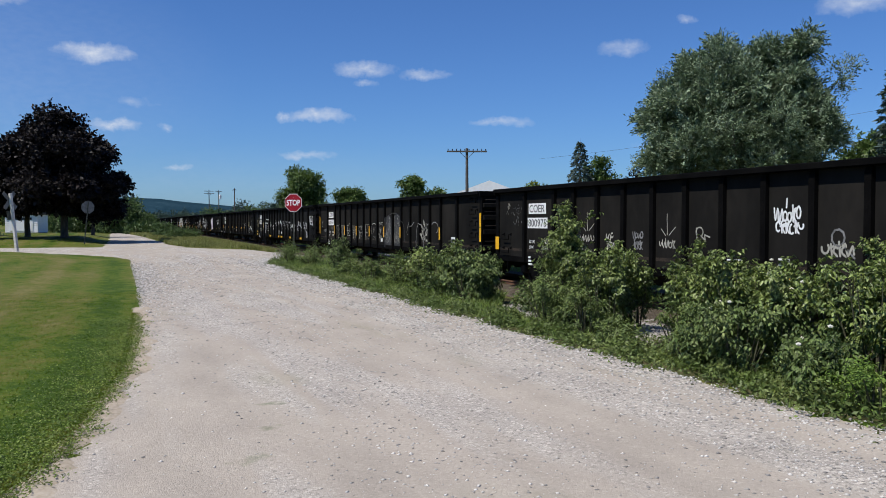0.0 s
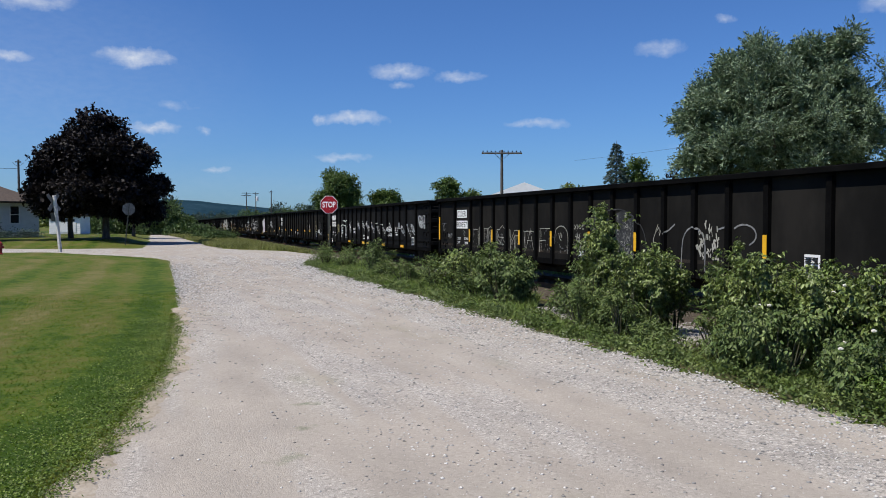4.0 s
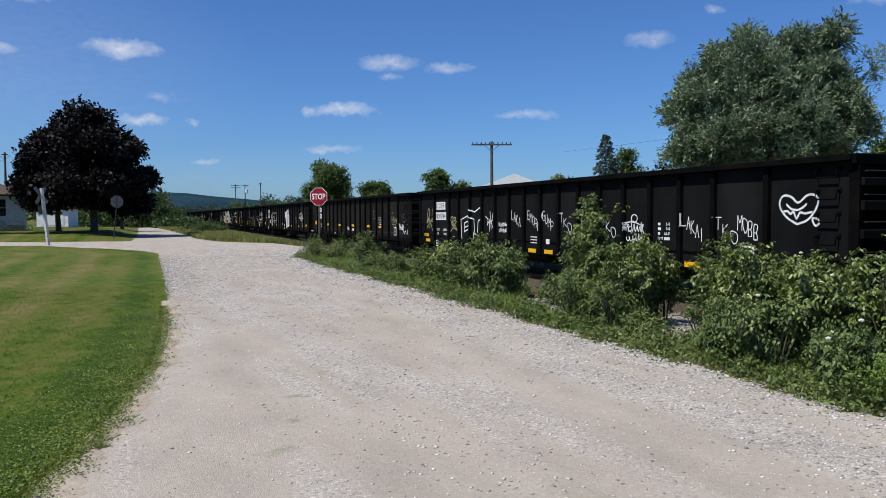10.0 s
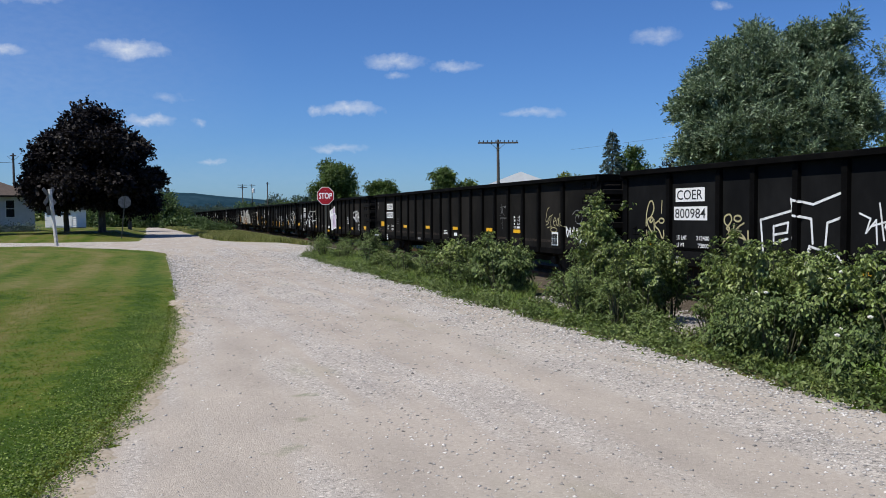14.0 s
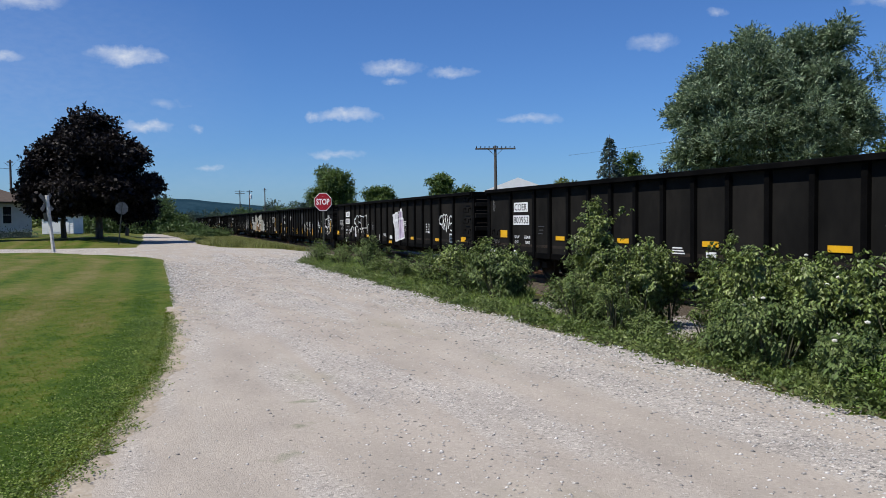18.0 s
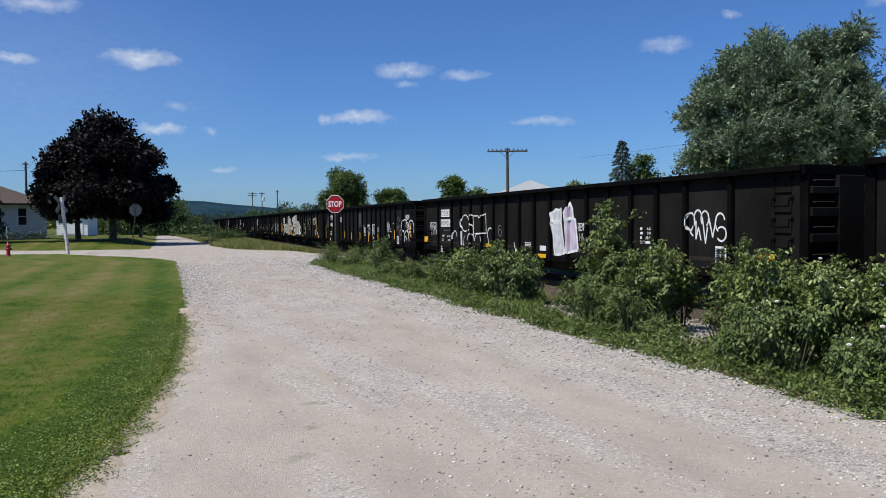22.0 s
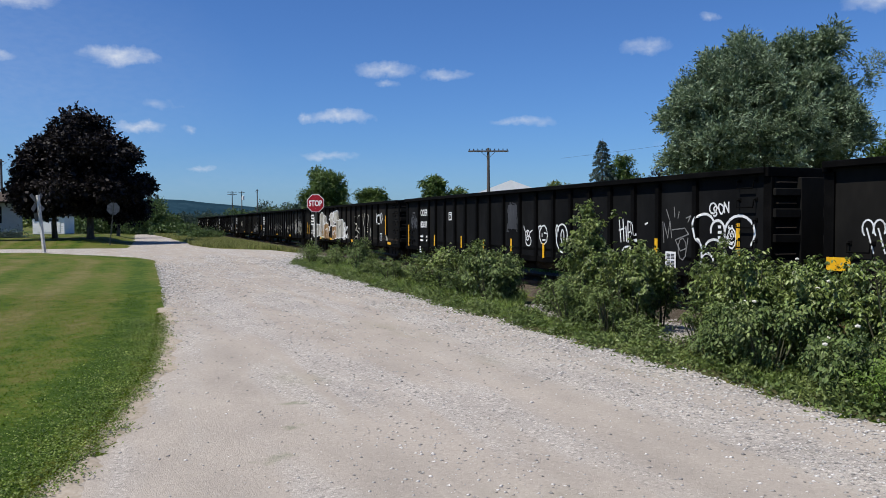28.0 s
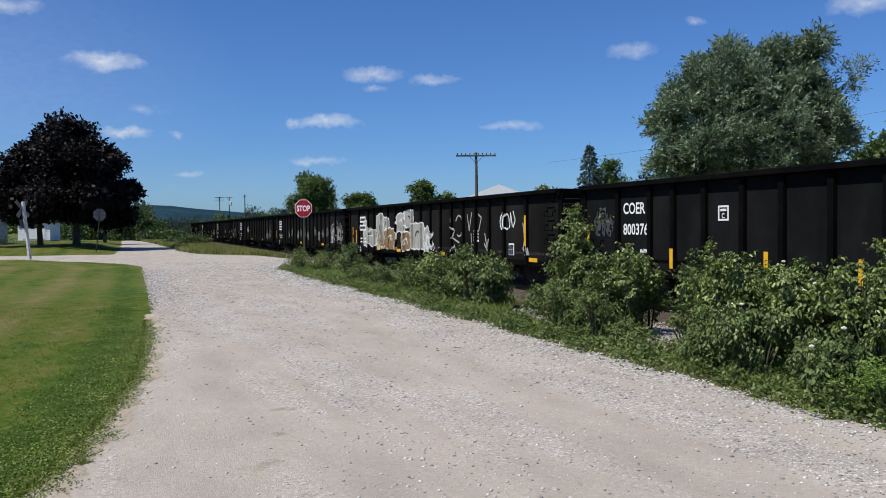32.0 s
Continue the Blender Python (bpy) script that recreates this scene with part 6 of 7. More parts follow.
def sprays(lobes, count, per, size, seed, reach=0.6, lift=0.35, slim=0.5, gaps=0.25, gap_scale=1.5, core=0.15, flop=0.25, align=0.55):
    """Leafy twigs standing out from a set of lobes; the leaves of a twig face much the same way, and dark gaps open between the boughs."""
    rng = np.random.default_rng(seed)
    L = np.array(lobes, float)
    weight = (L[:, 3] * L[:, 4] + L[:, 4] * L[:, 5] + L[:, 3] * L[:, 5])
    big = L[:, 3] > 0.255 * L[:, 3].max()
    deep = rng.random(count) < core
    pick = np.where(deep, rng.choice(len(L), count, p=weight * big / (weight * big).sum()), rng.choice(len(L), count, p=weight / weight.sum()))
    d = rng.normal(size=(count, 3))
    d /= np.linalg.norm(d, axis=1)[:, None]
    c0 = L[pick, :3] + d * L[pick, 3:]
    lump = lumps(c0, seed, gap_scale)
    r = np.where(deep, rng.uniform(0.2, 0.93, count), rng.uniform(0.86, 1.03, count) + 0.06 * lump)
    c = L[pick, :3] + d * r[:, None] * L[pick, 3:]
    # drop twigs in the gaps, and those buried inside another lobe
    inside = np.zeros(count, bool)
    for row in L:
        inside |= (((c - row[:3]) / row[3:]) ** 2).sum(1) < 0.5
    keep = deep | ((lump > -gaps * 2) & ~inside)
    c, d = c[keep], d[keep]
    n = len(c)
    axis = d * [1, 1, 0.8] + [0, 0, lift] + rng.normal(size=(n, 3)) * 0.38
    axis /= np.linalg.norm(axis, axis=1)[:, None]
    face = d * 0.55 + [0, 0, 0.9] + rng.normal(size=(n, 3)) * 0.45
    long = reach * rng.uniform(0.55, 1.4, n)
    f = rng.uniform(-0.45, 0.75, (n, per))
    pos = c[:, None] + axis[:, None] * (f * long[:, None])[..., None] + rng.normal(size=(n, per, 3)) * reach * 0.1
    pos[..., 2] -= flop * reach * np.maximum(f, 0) ** 2
    way = axis[:, None] * 0.7 + rng.normal(size=(n, per, 3)) * align
    nor = face[:, None] + rng.normal(size=(n, per, 3)) * 0.3
    big_leaf = np.repeat(np.where(deep[keep], 1.5, 1.0) * size, per)
    return leaf_faces(pos.reshape(-1, 3), way.reshape(-1, 3), big_leaf, rng, slim, 0.25, 0.0, nor.reshape(-1, 3))


def limbs(base, height, spread, radius, seed, count=9, first=0.3):
    """Trunk with tapering limbs, as one mesh."""
    r = random.Random(seed)
    bm = bmesh.new()
    pts = [Vector(base) + Vector((r.uniform(-0.04, 0.04) * height * f, r.uniform(-0.04, 0.04) * height * f, height * f)) for f in (0, 0.04, 0.2, 0.4, 0.62, 0.85)]
    tube(bm, pts, [radius * f for f in (1.45, 1.05, 0.9, 0.72, 0.42, 0.12)], 9)
    for k in range(count):
        f = first + (0.8 - first) * k / count
        a = k * 2.4 + r.uniform(-0.4, 0.4)
        i = min(int(f * 5), 4)
        start = pts[2].lerp(pts[5], max(0, (f - 0.2) / 0.65))
        reach = spread * r.uniform(0.6, 0.95) * (1.1 - 0.6 * f)
        out = Vector((math.cos(a) * reach, math.sin(a) * reach, reach * r.uniform(0.5, 0.9)))
        tube(bm, [start, start + out * 0.35 + Vector((0, 0, reach * 0.05)), start + out * 0.7, start + out], [radius * q * (1 - 0.6 * f) for q in (0.55, 0.4, 0.24, 0.07)], 6)
    return bm


def boughs(lobes, n, size, seed, flat=0.7):
    """Shrink the lobes a little and stud them with small flattened boughs."""
    r = random.Random(seed)
    out = [(x, y, z, a * 0.78, b * 0.78, c * 0.78) for x, y, z, a, b, c in lobes]
    areas = [a * b + b * c + a * c for _, _, _, a, b, c in lobes]
    for x, y, z, a, b, c in r.choices(lobes, areas, k=n):
        e, t = r.uniform(-0.75, 0.97), r.uniform(0, math.tau)
        f, q = math.sqrt(1 - e * e), size * r.uniform(0.65, 1.3)
        out.append((x + a * 0.92 * f * math.cos(t), y + b * 0.92 * f * math.sin(t), z + c * 0.92 * e, q, q, q * flat))
    return out


def tree(name, at, height, radius, lobes, leaf, clumps, per, size, seed, label, category="tree", slim=0.5, group="", first=0.3, turn=0.0, bumps=None, reach=0.6, lift=0.35, gaps=0.25, gap_scale=1.5, core=0.35, align=0.55):
    x, y = at
    z = float(land(x, y))
    root = tagged(empty(name, pose(x, y, z, 0, 0, turn)), label, category, group)
    wide = max(l[3] for l in lobes)
    if bumps:
        lobes = boughs(lobes, *bumps, seed)
    part("trunk", limbs((0, 0, -0.15), height * 0.9, wide, radius, seed, first=first), BARK, root)
    v, f = sprays(lobes, clumps, per, size, seed, reach, lift, slim, gaps, gap_scale, core, align=align)
    arrays("crown", v, f, leaf, root)
    return root


def spruce(at, height, wide, seed, label, leaf=None):
    x, y = at
    rng = np.random.default_rng(seed)
    root = tagged(empty("spruce_tree", pose(x, y, float(land(x, y)))), label, "tree")
    bm = tube(bmesh.new(), [(0, 0, -0.1), (0, 0, height * 0.5), (0, 0, height)], [height * 0.018, height * 0.011, 0.01], 8)
    pos, way = [], []
    z = height * 0.1
    while z < height * 0.98:
        n = 6
        for k in range(n):
            a = math.tau * k / n + rng.uniform(0, 1.05)
            reach = wide * (1 - z / height) ** 0.9 * rng.uniform(0.6, 1.12) + 0.08
            tip = np.array([math.cos(a) * reach, math.sin(a) * reach, -0.3 * reach + rng.uniform(-0.1, 0.1)])
            tube(bm, [(0, 0, z), tuple(tip * 0.6 + [0, 0, z - 0.02]), tuple(tip + [0, 0, z + 0.06 * reach])], [0.035, 0.02, 0.008], 4, cap=False)
            m = int(14 + 26 * reach)
            f = rng.uniform(0.12, 1.0, m) ** 0.7
            base = tip[None, :] * f[:, None] + [0, 0, z]
            side = np.array([-math.sin(a), math.cos(a), 0])
            base += side * (rng.normal(0, 0.17, m) * (1.1 - f) * reach)[:, None]
            base[:, 2] -= rng.uniform(0, 0.12, m)
            pos.append(base)
            way.append(tip / np.linalg.norm(tip) + rng.normal(size=(m, 3)) * 0.55 - [0, 0, 0.25])
        z += height * rng.uniform(0.03, 0.044)
    part("trunk", bm, BARK, root)
    v, f = leaf_faces(np.concatenate(pos), np.concatenate(way), 0.031 * height, rng, 0.3)
    arrays("crown", v, f, leaf or NEEDLE, root)
    return root


def place(bearing, far):
    """Ground place at a bearing (degrees right of the track) and distance."""
    return far * math.sin(radians(bearing)), far * math.cos(radians(bearing))


def lobes_of(wide, low, high, seed, n=9, deep=None):
    """A rounded, uneven crown between two heights."""
    r = random.Random(seed)
    mid, half = (low + high) / 2, (high - low) / 2
    out = [(0, 0, mid, wide * 0.72, (deep or wide) * 0.72, half * 0.85)]
    for k in range(n):
        a = math.tau * k / n + r.uniform(-0.3, 0.3)
        e = r.uniform(-0.7, 0.85)
        c = math.sqrt(1 - e * e)
        q = r.uniform(0.32, 0.45)
        out.append((math.cos(a) * wide * c * (1 - q), math.sin(a) * (deep or wide) * c * (1 - q), mid + half * e * (1 - q * 0.8), wide * q, wide * q, half * q * 1.1))
    return out


def build_trees():
    silver = [(0, 0, 8.2, 5.1, 4.6, 4.4), (-0.3, 0, 11.7, 2.9, 2.9, 2.4), (-2.8, 0, 11.0, 2.1, 2.6, 2.0), (-4.3, -0.3, 9.9, 1.4, 1.8, 1.5), (-4.8, -0.4, 8.4, 1.2, 1.8, 1.1), (-4.2, 0, 6.2, 1.6, 2.2, 1.6),
              (1.5, 0, 10.6, 1.9, 2.4, 1.9), (4.1, 0, 11.6, 1.3, 1.6, 2.1), (4.3, 0, 12.9, 0.95, 1.1, 1.5), (4.4, 0, 13.8, 0.5, 0.5, 0.9), (4.4, 0, 10.4, 1.5, 1.8, 1.8), (5.9, 0, 11.0, 0.9, 1.0, 1.3), (5.0, 0, 8.9, 1.5, 1.8, 1.5), (4.3, 0, 7.0, 1.6, 2.0, 1.9),
              (-2.4, -1.6, 8.2, 2.8, 2.6, 2.7), (2.4, -1.6, 8.4, 2.6, 2.6, 2.7), (0, 1.0, 4.6, 4.6, 3.0, 2.2)]
    tree("silver_maple_tree", place(42.2, 58), 13, 0.42, silver, LEAF_MAPLE, 27000, 15, 0.2, 5, "tall spreading silver maple with grey-green leaves behind the train", slim=0.36, turn=-42.2, bumps=(190, 0.95), reach=0.85, lift=0.7, gaps=-0.04, gap_scale=1.5, core=0.38, align=0.24)
    dark = [(-0.6, 0, 9.1, 1.9, 1.8, 1.2), (-0.7, 0, 7.8, 2.9, 3.0, 1.8), (-3.5, 0, 7.5, 1.4, 1.4, 0.9), (-0.5, -0.4, 6.4, 4.1, 5.4, 2.3), (-3.7, 0, 5.6, 1.6, 2.2, 1.5), (2.5, 0, 7.0, 1.7, 2.0, 1.5), (-0.7, -0.6, 3.9, 4.7, 6.0, 2.0),
            (-4.0, 0, 3.5, 1.6, 2.0, 1.4), (2.9, 0, 4.0, 1.6, 2.4, 1.8), (2.5, 0, 2.7, 2.0, 2.2, 1.0), (-3.2, 0, 3.2, 2.3, 2.4, 1.0), (-0.2, -1.4, 3.1, 2.4, 2.2, 1.0)]
    tree("purple_maple_tree", place(-3.2, 73), 10.5, 0.30, dark, LEAF_DARK, 14500, 12, 0.25, 7, "broad dark purple-leaved maple on the lawn", group="purple maples", turn=3.4, bumps=(150, 0.75), reach=0.6, lift=0.1, gaps=0.3, gap_scale=1.5, core=0.42, slim=0.75)
    tree("purple_maple_tree", place(-5.3, 78), 8, 0.24, [(0.3, 0, 5.0, 2.9, 3.0, 2.2), (-0.6, 0, 6.6, 2.0, 2.2, 1.7), (-1.9, 0, 4.2, 1.4, 1.5, 1.2), (-1.8, 0, 2.9, 1.5, 1.4, 0.9)], LEAF_DARK, 3600, 12, 0.24, 9, "smaller dark purple-leaved maple beside the larger one", group="purple maples", turn=5, bumps=(50, 0.7), slim=0.7, lift=0.1)
    tree("purple_maple_tree", place(-1.5, 96), 6, 0.2, lobes_of(2.4, 1.6, 7.0, 28, 7), LEAF_DARK, 1100, 12, 0.28, 10, "small dark-leaved tree behind the larger maples", group="purple maples", slim=0.7)
    spruce(place(31.85, 82), 10.1, 3.3, 4, "narrow dark blue-green spruce beyond the train")
    tree("round_tree", place(33.2, 84), 9, 0.16, lobes_of(1.75, 1.0, 9.3, 6, 7), LEAF_GREEN, 1500, 12, 0.22, 11, "narrow green broad-leaved tree next to the spruce", bumps=(30, 0.6))
    tree("round_tree", place(35.6, 80), 6, 0.14, lobes_of(1.6, 1.0, 7.2, 16, 6), LEAF_DARK, 700, 12, 0.22, 12, "small dark-leaved tree beyond the train")
    tree("round_tree", place(12.2, 120), 9, 0.25, lobes_of(3.6, 1.5, 10.4, 21, 9), LEAF_GREEN, 4800, 12, 0.24, 13, "rounded bright green tree standing alone beyond the track", bumps=(60, 0.9), reach=0.8)
    tree("round_tree", place(15.7, 125), 6, 0.2, lobes_of(3.1, 1.0, 6.9, 22, 8), LEAF_GREEN, 2600, 12, 0.24, 14, "low green tree beyond the track", bumps=(30, 0.8), reach=0.8)
    tree("round_tree", place(20.5, 95), 6, 0.2, [(-1.0, 0, 4.6, 1.5, 1.5, 2.5), (0.8, 0, 3.6, 2.2, 2.0, 2.2), (-0.6, 0, 6.0, 0.8, 0.8, 1.1), (1.9, 0, 4.4, 0.7, 0.7, 1.0)], LEAF_GREEN, 1500, 12, 0.25, 15, "green tree with an uneven crown beyond the track", turn=-20, bumps=(34, 0.5), reach=0.7)
    tree("round_tree", place(29.0, 110), 5, 0.2, lobes_of(2.6, 1.0, 7.2, 24, 8), LEAF_OLIVE, 1000, 12, 0.3, 16, "low olive-green tree beyond the track")
    tree("round_tree", place(51.6, 70), 8, 0.25, lobes_of(4.6, 1.5, 9.4, 25, 9), LEAF_GREEN, 2600, 12, 0.28, 17, "green tree beside the silver maple", bumps=(50, 0.9))
    spruce(place(51.9, 56), 13.5, 3.2, 19, "tall dark spruce beside the silver maple")
    spruce(place(0.5, 200), 10.0, 2.0, 33, "distant dark spruce above the hedge by the far lane")
    spruce(place(0.95, 205), 9.0, 1.9, 34, "distant dark spruce above the hedge by the far lane")
    spruce(place(-12.1, 72), 16.2, 3.7, 29, "tall dark spruce in front of the bungalow")


def thicket(at, wide, deep, high, leaf, seed, label, clumps=500, size=0.5, per=11):
    x, y = at
    rng = random.Random(seed)
    root = tagged(empty("far_thicket", pose(x, y, float(land(x, y)))), label, "bush", kind="stuff")
    lobes = []
    for k in range(8):
        h = high * rng.uniform(0.55, 1.0)
        lobes.append((rng.uniform(-1, 1) * wide * 0.8, rng.uniform(-1, 1) * deep * 0.8, h * 0.45, wide * rng.uniform(0.25, 0.4), deep * rng.uniform(0.3, 0.45), h * 0.55))
    v, f = crown(lobes, clumps, per, size, seed)
    arrays("foliage", v, f, leaf, root)


def build_thickets():
    for b, d, w, h, leaf, s in ((0.9, 130, 4.2, 4.5, LEAF_HEDGE, 1), (-0.4, 150, 5, 6.0, LEAF_HEDGE, 2), (2.1, 120, 2.8, 1.3, LEAF_HEDGE, 3), (-2.6, 140, 6, 5.0, LEAF_HEDGE, 4),
                               (4.2, 84, 1.1, 0.75, LEAF_HEDGE, 5), (3.4, 96, 1.6, 0.45, LEAF_HEDGE, 26)):
        thicket(place(b, d), w, w * 0.8, h, leaf, s, "mixed green shrubs along the far lane", clumps=700 if d < 100 else 1100, size=0.17 if d < 100 else 0.38)
    for k in range(6):
        thicket(place(1.3 + 0.75 * k, 240 + 9 * (k % 3)), 5.0, 4, 4.6 + 0.9 * (k % 2), LEAF_FAR, 140 + k, "distant low green trees below the hill", clumps=420, size=0.42, per=10)
    rng = random.Random(77)
    for k in range(16):
        b = 5.5 + k * 1.1
        thicket(place(b, 215 + rng.uniform(-20, 60)), 9, 6, rng.uniform(6.4, 7.6) if b > 9 else rng.uniform(5.6, 6.6) if b > 7 else rng.uniform(4.6, 5.4), (LEAF_FAR, LEAF_HEDGE)[k % 3 == 2], 40 + k, "distant band of green trees", clumps=850, size=0.5, per=9)
    for k in range(9):
        b = 23.5 + k * 3.0
        thicket(place(b, 170 + rng.uniform(-10, 40)), 9, 6, rng.uniform(4.0, 6.5), (LEAF_OLIVE, LEAF_HEDGE)[k % 2], 70 + k, "distant band of green trees", clumps=260, size=0.9, per=9)
    for k in range(8):
        b = -14 + k * 1.6
        thicket(place(b, 190 + rng.uniform(-10, 40)), 9, 6, rng.uniform(5.0, 8.0), (LEAF_OLIVE, LEAF_HEDGE)[k % 2], 90 + k, "distant band of green trees", clumps=260, size=0.9, per=9)


def shrub(at, high, wide, leaf, seed, label, stems=9, leaves=3200, size=0.095, slim=0.55, name="roadside_bush", flowers=0, whorl=1):
    """A bush of arching stems with leaves set along them and round their ends."""
    x, y = at
    rng = np.random.default_rng(seed)
    root = tagged(empty(name, pose(x, y, float(land(x, y)))), label, "bush", "bushes along the track")
    pos, way, look_to = [], [], []
    per = leaves // stems
    for k in range(stems):
        a = math.tau * k / stems + rng.uniform(-0.4, 0.4)
        lean = wide * rng.uniform(0.15, 1.0)
        top = np.array([math.cos(a) * lean, math.sin(a) * lean, high * rng.uniform(0.62, 1.0) * (1.0 - 0.25 * (lean / wide) ** 2)])
        foot = np.array([math.cos(a), math.sin(a), 0]) * 0.12
        bend = foot * 0.5 + top * 0.5 + [0, 0, high * 0.12]
        f = np.linspace(0, 1, 6)[:, None]
        curve = (1 - f) ** 2 * foot + 2 * f * (1 - f) * bend + f ** 2 * top
        curve[0, 2] = -0.05
        part("stem", tube(bmesh.new(), [tuple(p) for p in curve], [0.016, 0.014, 0.011, 0.008, 0.006, 0.003], 5, cap=False), STEM, root)
        # side shoots, each a tuft of hanging leaves
        shoots = 8
        share = per // shoots
        for s in range(shoots):
            g = rng.uniform(0.15, 1.0) ** 0.8
            base = (1 - g) ** 2 * foot + 2 * g * (1 - g) * bend + g ** 2 * top
            out = rng.normal(size=3) * [1, 1, 0.45]
            out = out / np.linalg.norm(out) * rng.uniform(0.14, 0.4) * (0.6 + 0.4 * wide)
            if s == 0:
                base, out = top * 0.92, (top - bend) * 0.3
            out[2] = max(out[2], 0.06 - base[2])
            m = max(1, share // whorl)
            near = base + out * 0.6
            node = base + out * rng.uniform(0.25, 1.1, m)[:, None] + rng.normal(size=(m, 3)) * 0.042
            lead = rng.normal(size=(m, 3)) * [1, 1, 0.25] + out / (np.linalg.norm(out) + 1e-6) * 0.6
            lead /= np.linalg.norm(lead, axis=1)[:, None]
            step = np.repeat(lead, whorl, 0) * np.tile(np.linspace(0, 1, whorl), m)[:, None] * size * 1.1
            pos.append(np.repeat(node, whorl, 0) + step)
            way.append(np.repeat(lead, whorl, 0) + rng.normal(size=(m * whorl, 3)) * [0.8, 0.8, 0.3])
            turn_to = np.array([near[0], near[1], 0]) / (wide + 0.1) * 0.9 + [0, 0, 0.75] + rng.normal(size=3) * 0.35
            look_to.append(turn_to + rng.normal(size=(m * whorl, 3)) * 0.42)
    pos, way, look_to = np.concatenate(pos), np.concatenate(way), np.concatenate(look_to)
    open_at = lumps(pos + [x, y, 0], 5, 7.0) > -0.4
    pos, way, look_to = pos[open_at], way[open_at], look_to[open_at]
    pos[:, 2] = np.maximum(pos[:, 2], 0.02)
    v, f = (broad_leaves if y < 16 else leaf_faces)(pos, way, size, rng, slim, 0.75 if whorl > 1 else 0.3, face=look_to)
    arrays("foliage", v, f, leaf, root)
    for k in range(flowers):
        p = pos[rng.integers(len(pos))] + rng.normal(size=3) * 0.05
        p[2] = max(p[2], high * 0.5)
        bm = bmesh.new()
        bmesh.ops.create_icosphere(bm, subdivisions=1, radius=0.03, matrix=Matrix.Translation(Vector(p) + Vector((-0.06, -0.06, 0.06))) @ Matrix.Diagonal((1, 1, 0.6, 1)))
        part("flower", bm, FLOWER, root)
    return root


BUSHES = (
    # x, y, height, half width, kind, leaves
    (7.45, 13.5, 0.42, 0.42, "weed", 1800), (8.2, 14.7, 0.5, 0.5, "weed", 1500), (7.9, 13.2, 0.35, 0.4, "weed", 1400),
    (6.9, 35.0, 0.9, 0.55, "weed", 1700), (6.5, 32.6, 0.9, 0.5, "weed", 1700), (7.3, 31.4, 1.0, 0.7, "weed", 1700), (6.7, 29.6, 0.85, 0.55, "weed", 1700), (6.9, 26.4, 1.2, 0.6, "dark", 2800),
    (7.4, 27.6, 0.9, 0.7, "weed", 1800), (6.7, 24.2, 0.6, 0.6, "weed", 1700), (7.4, 22.8, 0.7, 0.8, "weed", 1800), (6.6, 21.6, 0.65, 0.6, "weed", 1800), (6.9, 19.8, 0.95, 0.65, "weed", 2300),
    (7.4, 18.9, 1.25, 0.75, "bush", 4146), (6.8, 17.9, 1.2, 0.65, "bush", 4392), (7.6, 17.2, 1.36, 0.75, "bush", 4392), (6.7, 16.4, 1.1, 0.65, "weed", 4200), (7.15, 15.9, 1.2, 0.62, "bush", 5000),
    (6.75, 15.2, 1.15, 0.6, "dark", 5000), (7.15, 15.4, 1.15, 0.5, "dark", 4000), (7.2, 12.2, 1.15, 0.6, "weed", 4600), (6.95, 11.5, 1.98, 0.36, "bush", 8600),
    (6.5, 11.4, 1.0, 0.5, "weed", 5000), (6.82, 11.2, 1.8, 0.3, "bush", 6000), (7.4, 11.2, 1.3, 0.55, "bush", 5610), (6.95, 10.4, 1.36, 0.48, "bush", 6096), (7.3, 10.9, 1.45, 0.45, "bush", 5124), (6.55, 10.3, 0.85, 0.42, "weed", 4600),
    (6.5, 8.7, 0.22, 0.4, "weed", 1500), (7.75, 9.35, 1.52, 0.36, "bush", 4800), (7.85, 11.0, 1.4, 0.36, "bush", 4200), (6.5, 9.5, 0.36, 0.36, "weed", 2000), (7.0, 6.9, 1.3, 0.42, "bush", 4800), (7.15, 8.4, 1.36, 0.46, "bush", 5856), (7.9, 8.6, 1.36, 0.5, "bush", 5124), (7.0, 7.85, 1.38, 0.46, "bush", 6096), (7.9, 8.2, 1.36, 0.5, "bush", 5124),
    (6.55, 8.1, 0.75, 0.42, "weed", 4600), (6.5, 7.5, 0.8, 0.36, "dark", 4200), (6.75, 6.6, 0.8, 0.4, "dark", 4200), (6.8, 10.9, 0.7, 0.4, "weed", 3600), (6.75, 7.95, 0.7, 0.36, "weed", 3200), (7.0, 7.5, 1.25, 0.42, "bush", 5610), (6.42, 6.95, 0.9, 0.42, "dark", 5200), (7.2, 6.25, 1.46, 0.48, "bush", 6342), (7.95, 6.45, 1.56, 0.5, "bush", 5364),
    (7.0, 5.75, 1.42, 0.5, "bush", 6828), (7.8, 5.7, 1.54, 0.6, "bush", 5610), (7.3, 5.1, 1.36, 0.6, "bush", 6342), (8.0, 4.8, 1.45, 0.7, "bush", 5610), (7.2, 4.3, 1.3, 0.6, "bush", 5124),
    (8.0, 3.6, 1.4, 0.7, "bush", 3660), (7.2, 3.2, 1.2, 0.6, "bush", 2928), (6.35, 5.85, 0.6, 0.38, "dark", 3600), (6.3, 5.1, 0.5, 0.42, "fern", 4000), (6.35, 4.4, 0.5, 0.42, "fern", 3200), (6.4, 3.6, 0.5, 0.45, "fern", 2400))


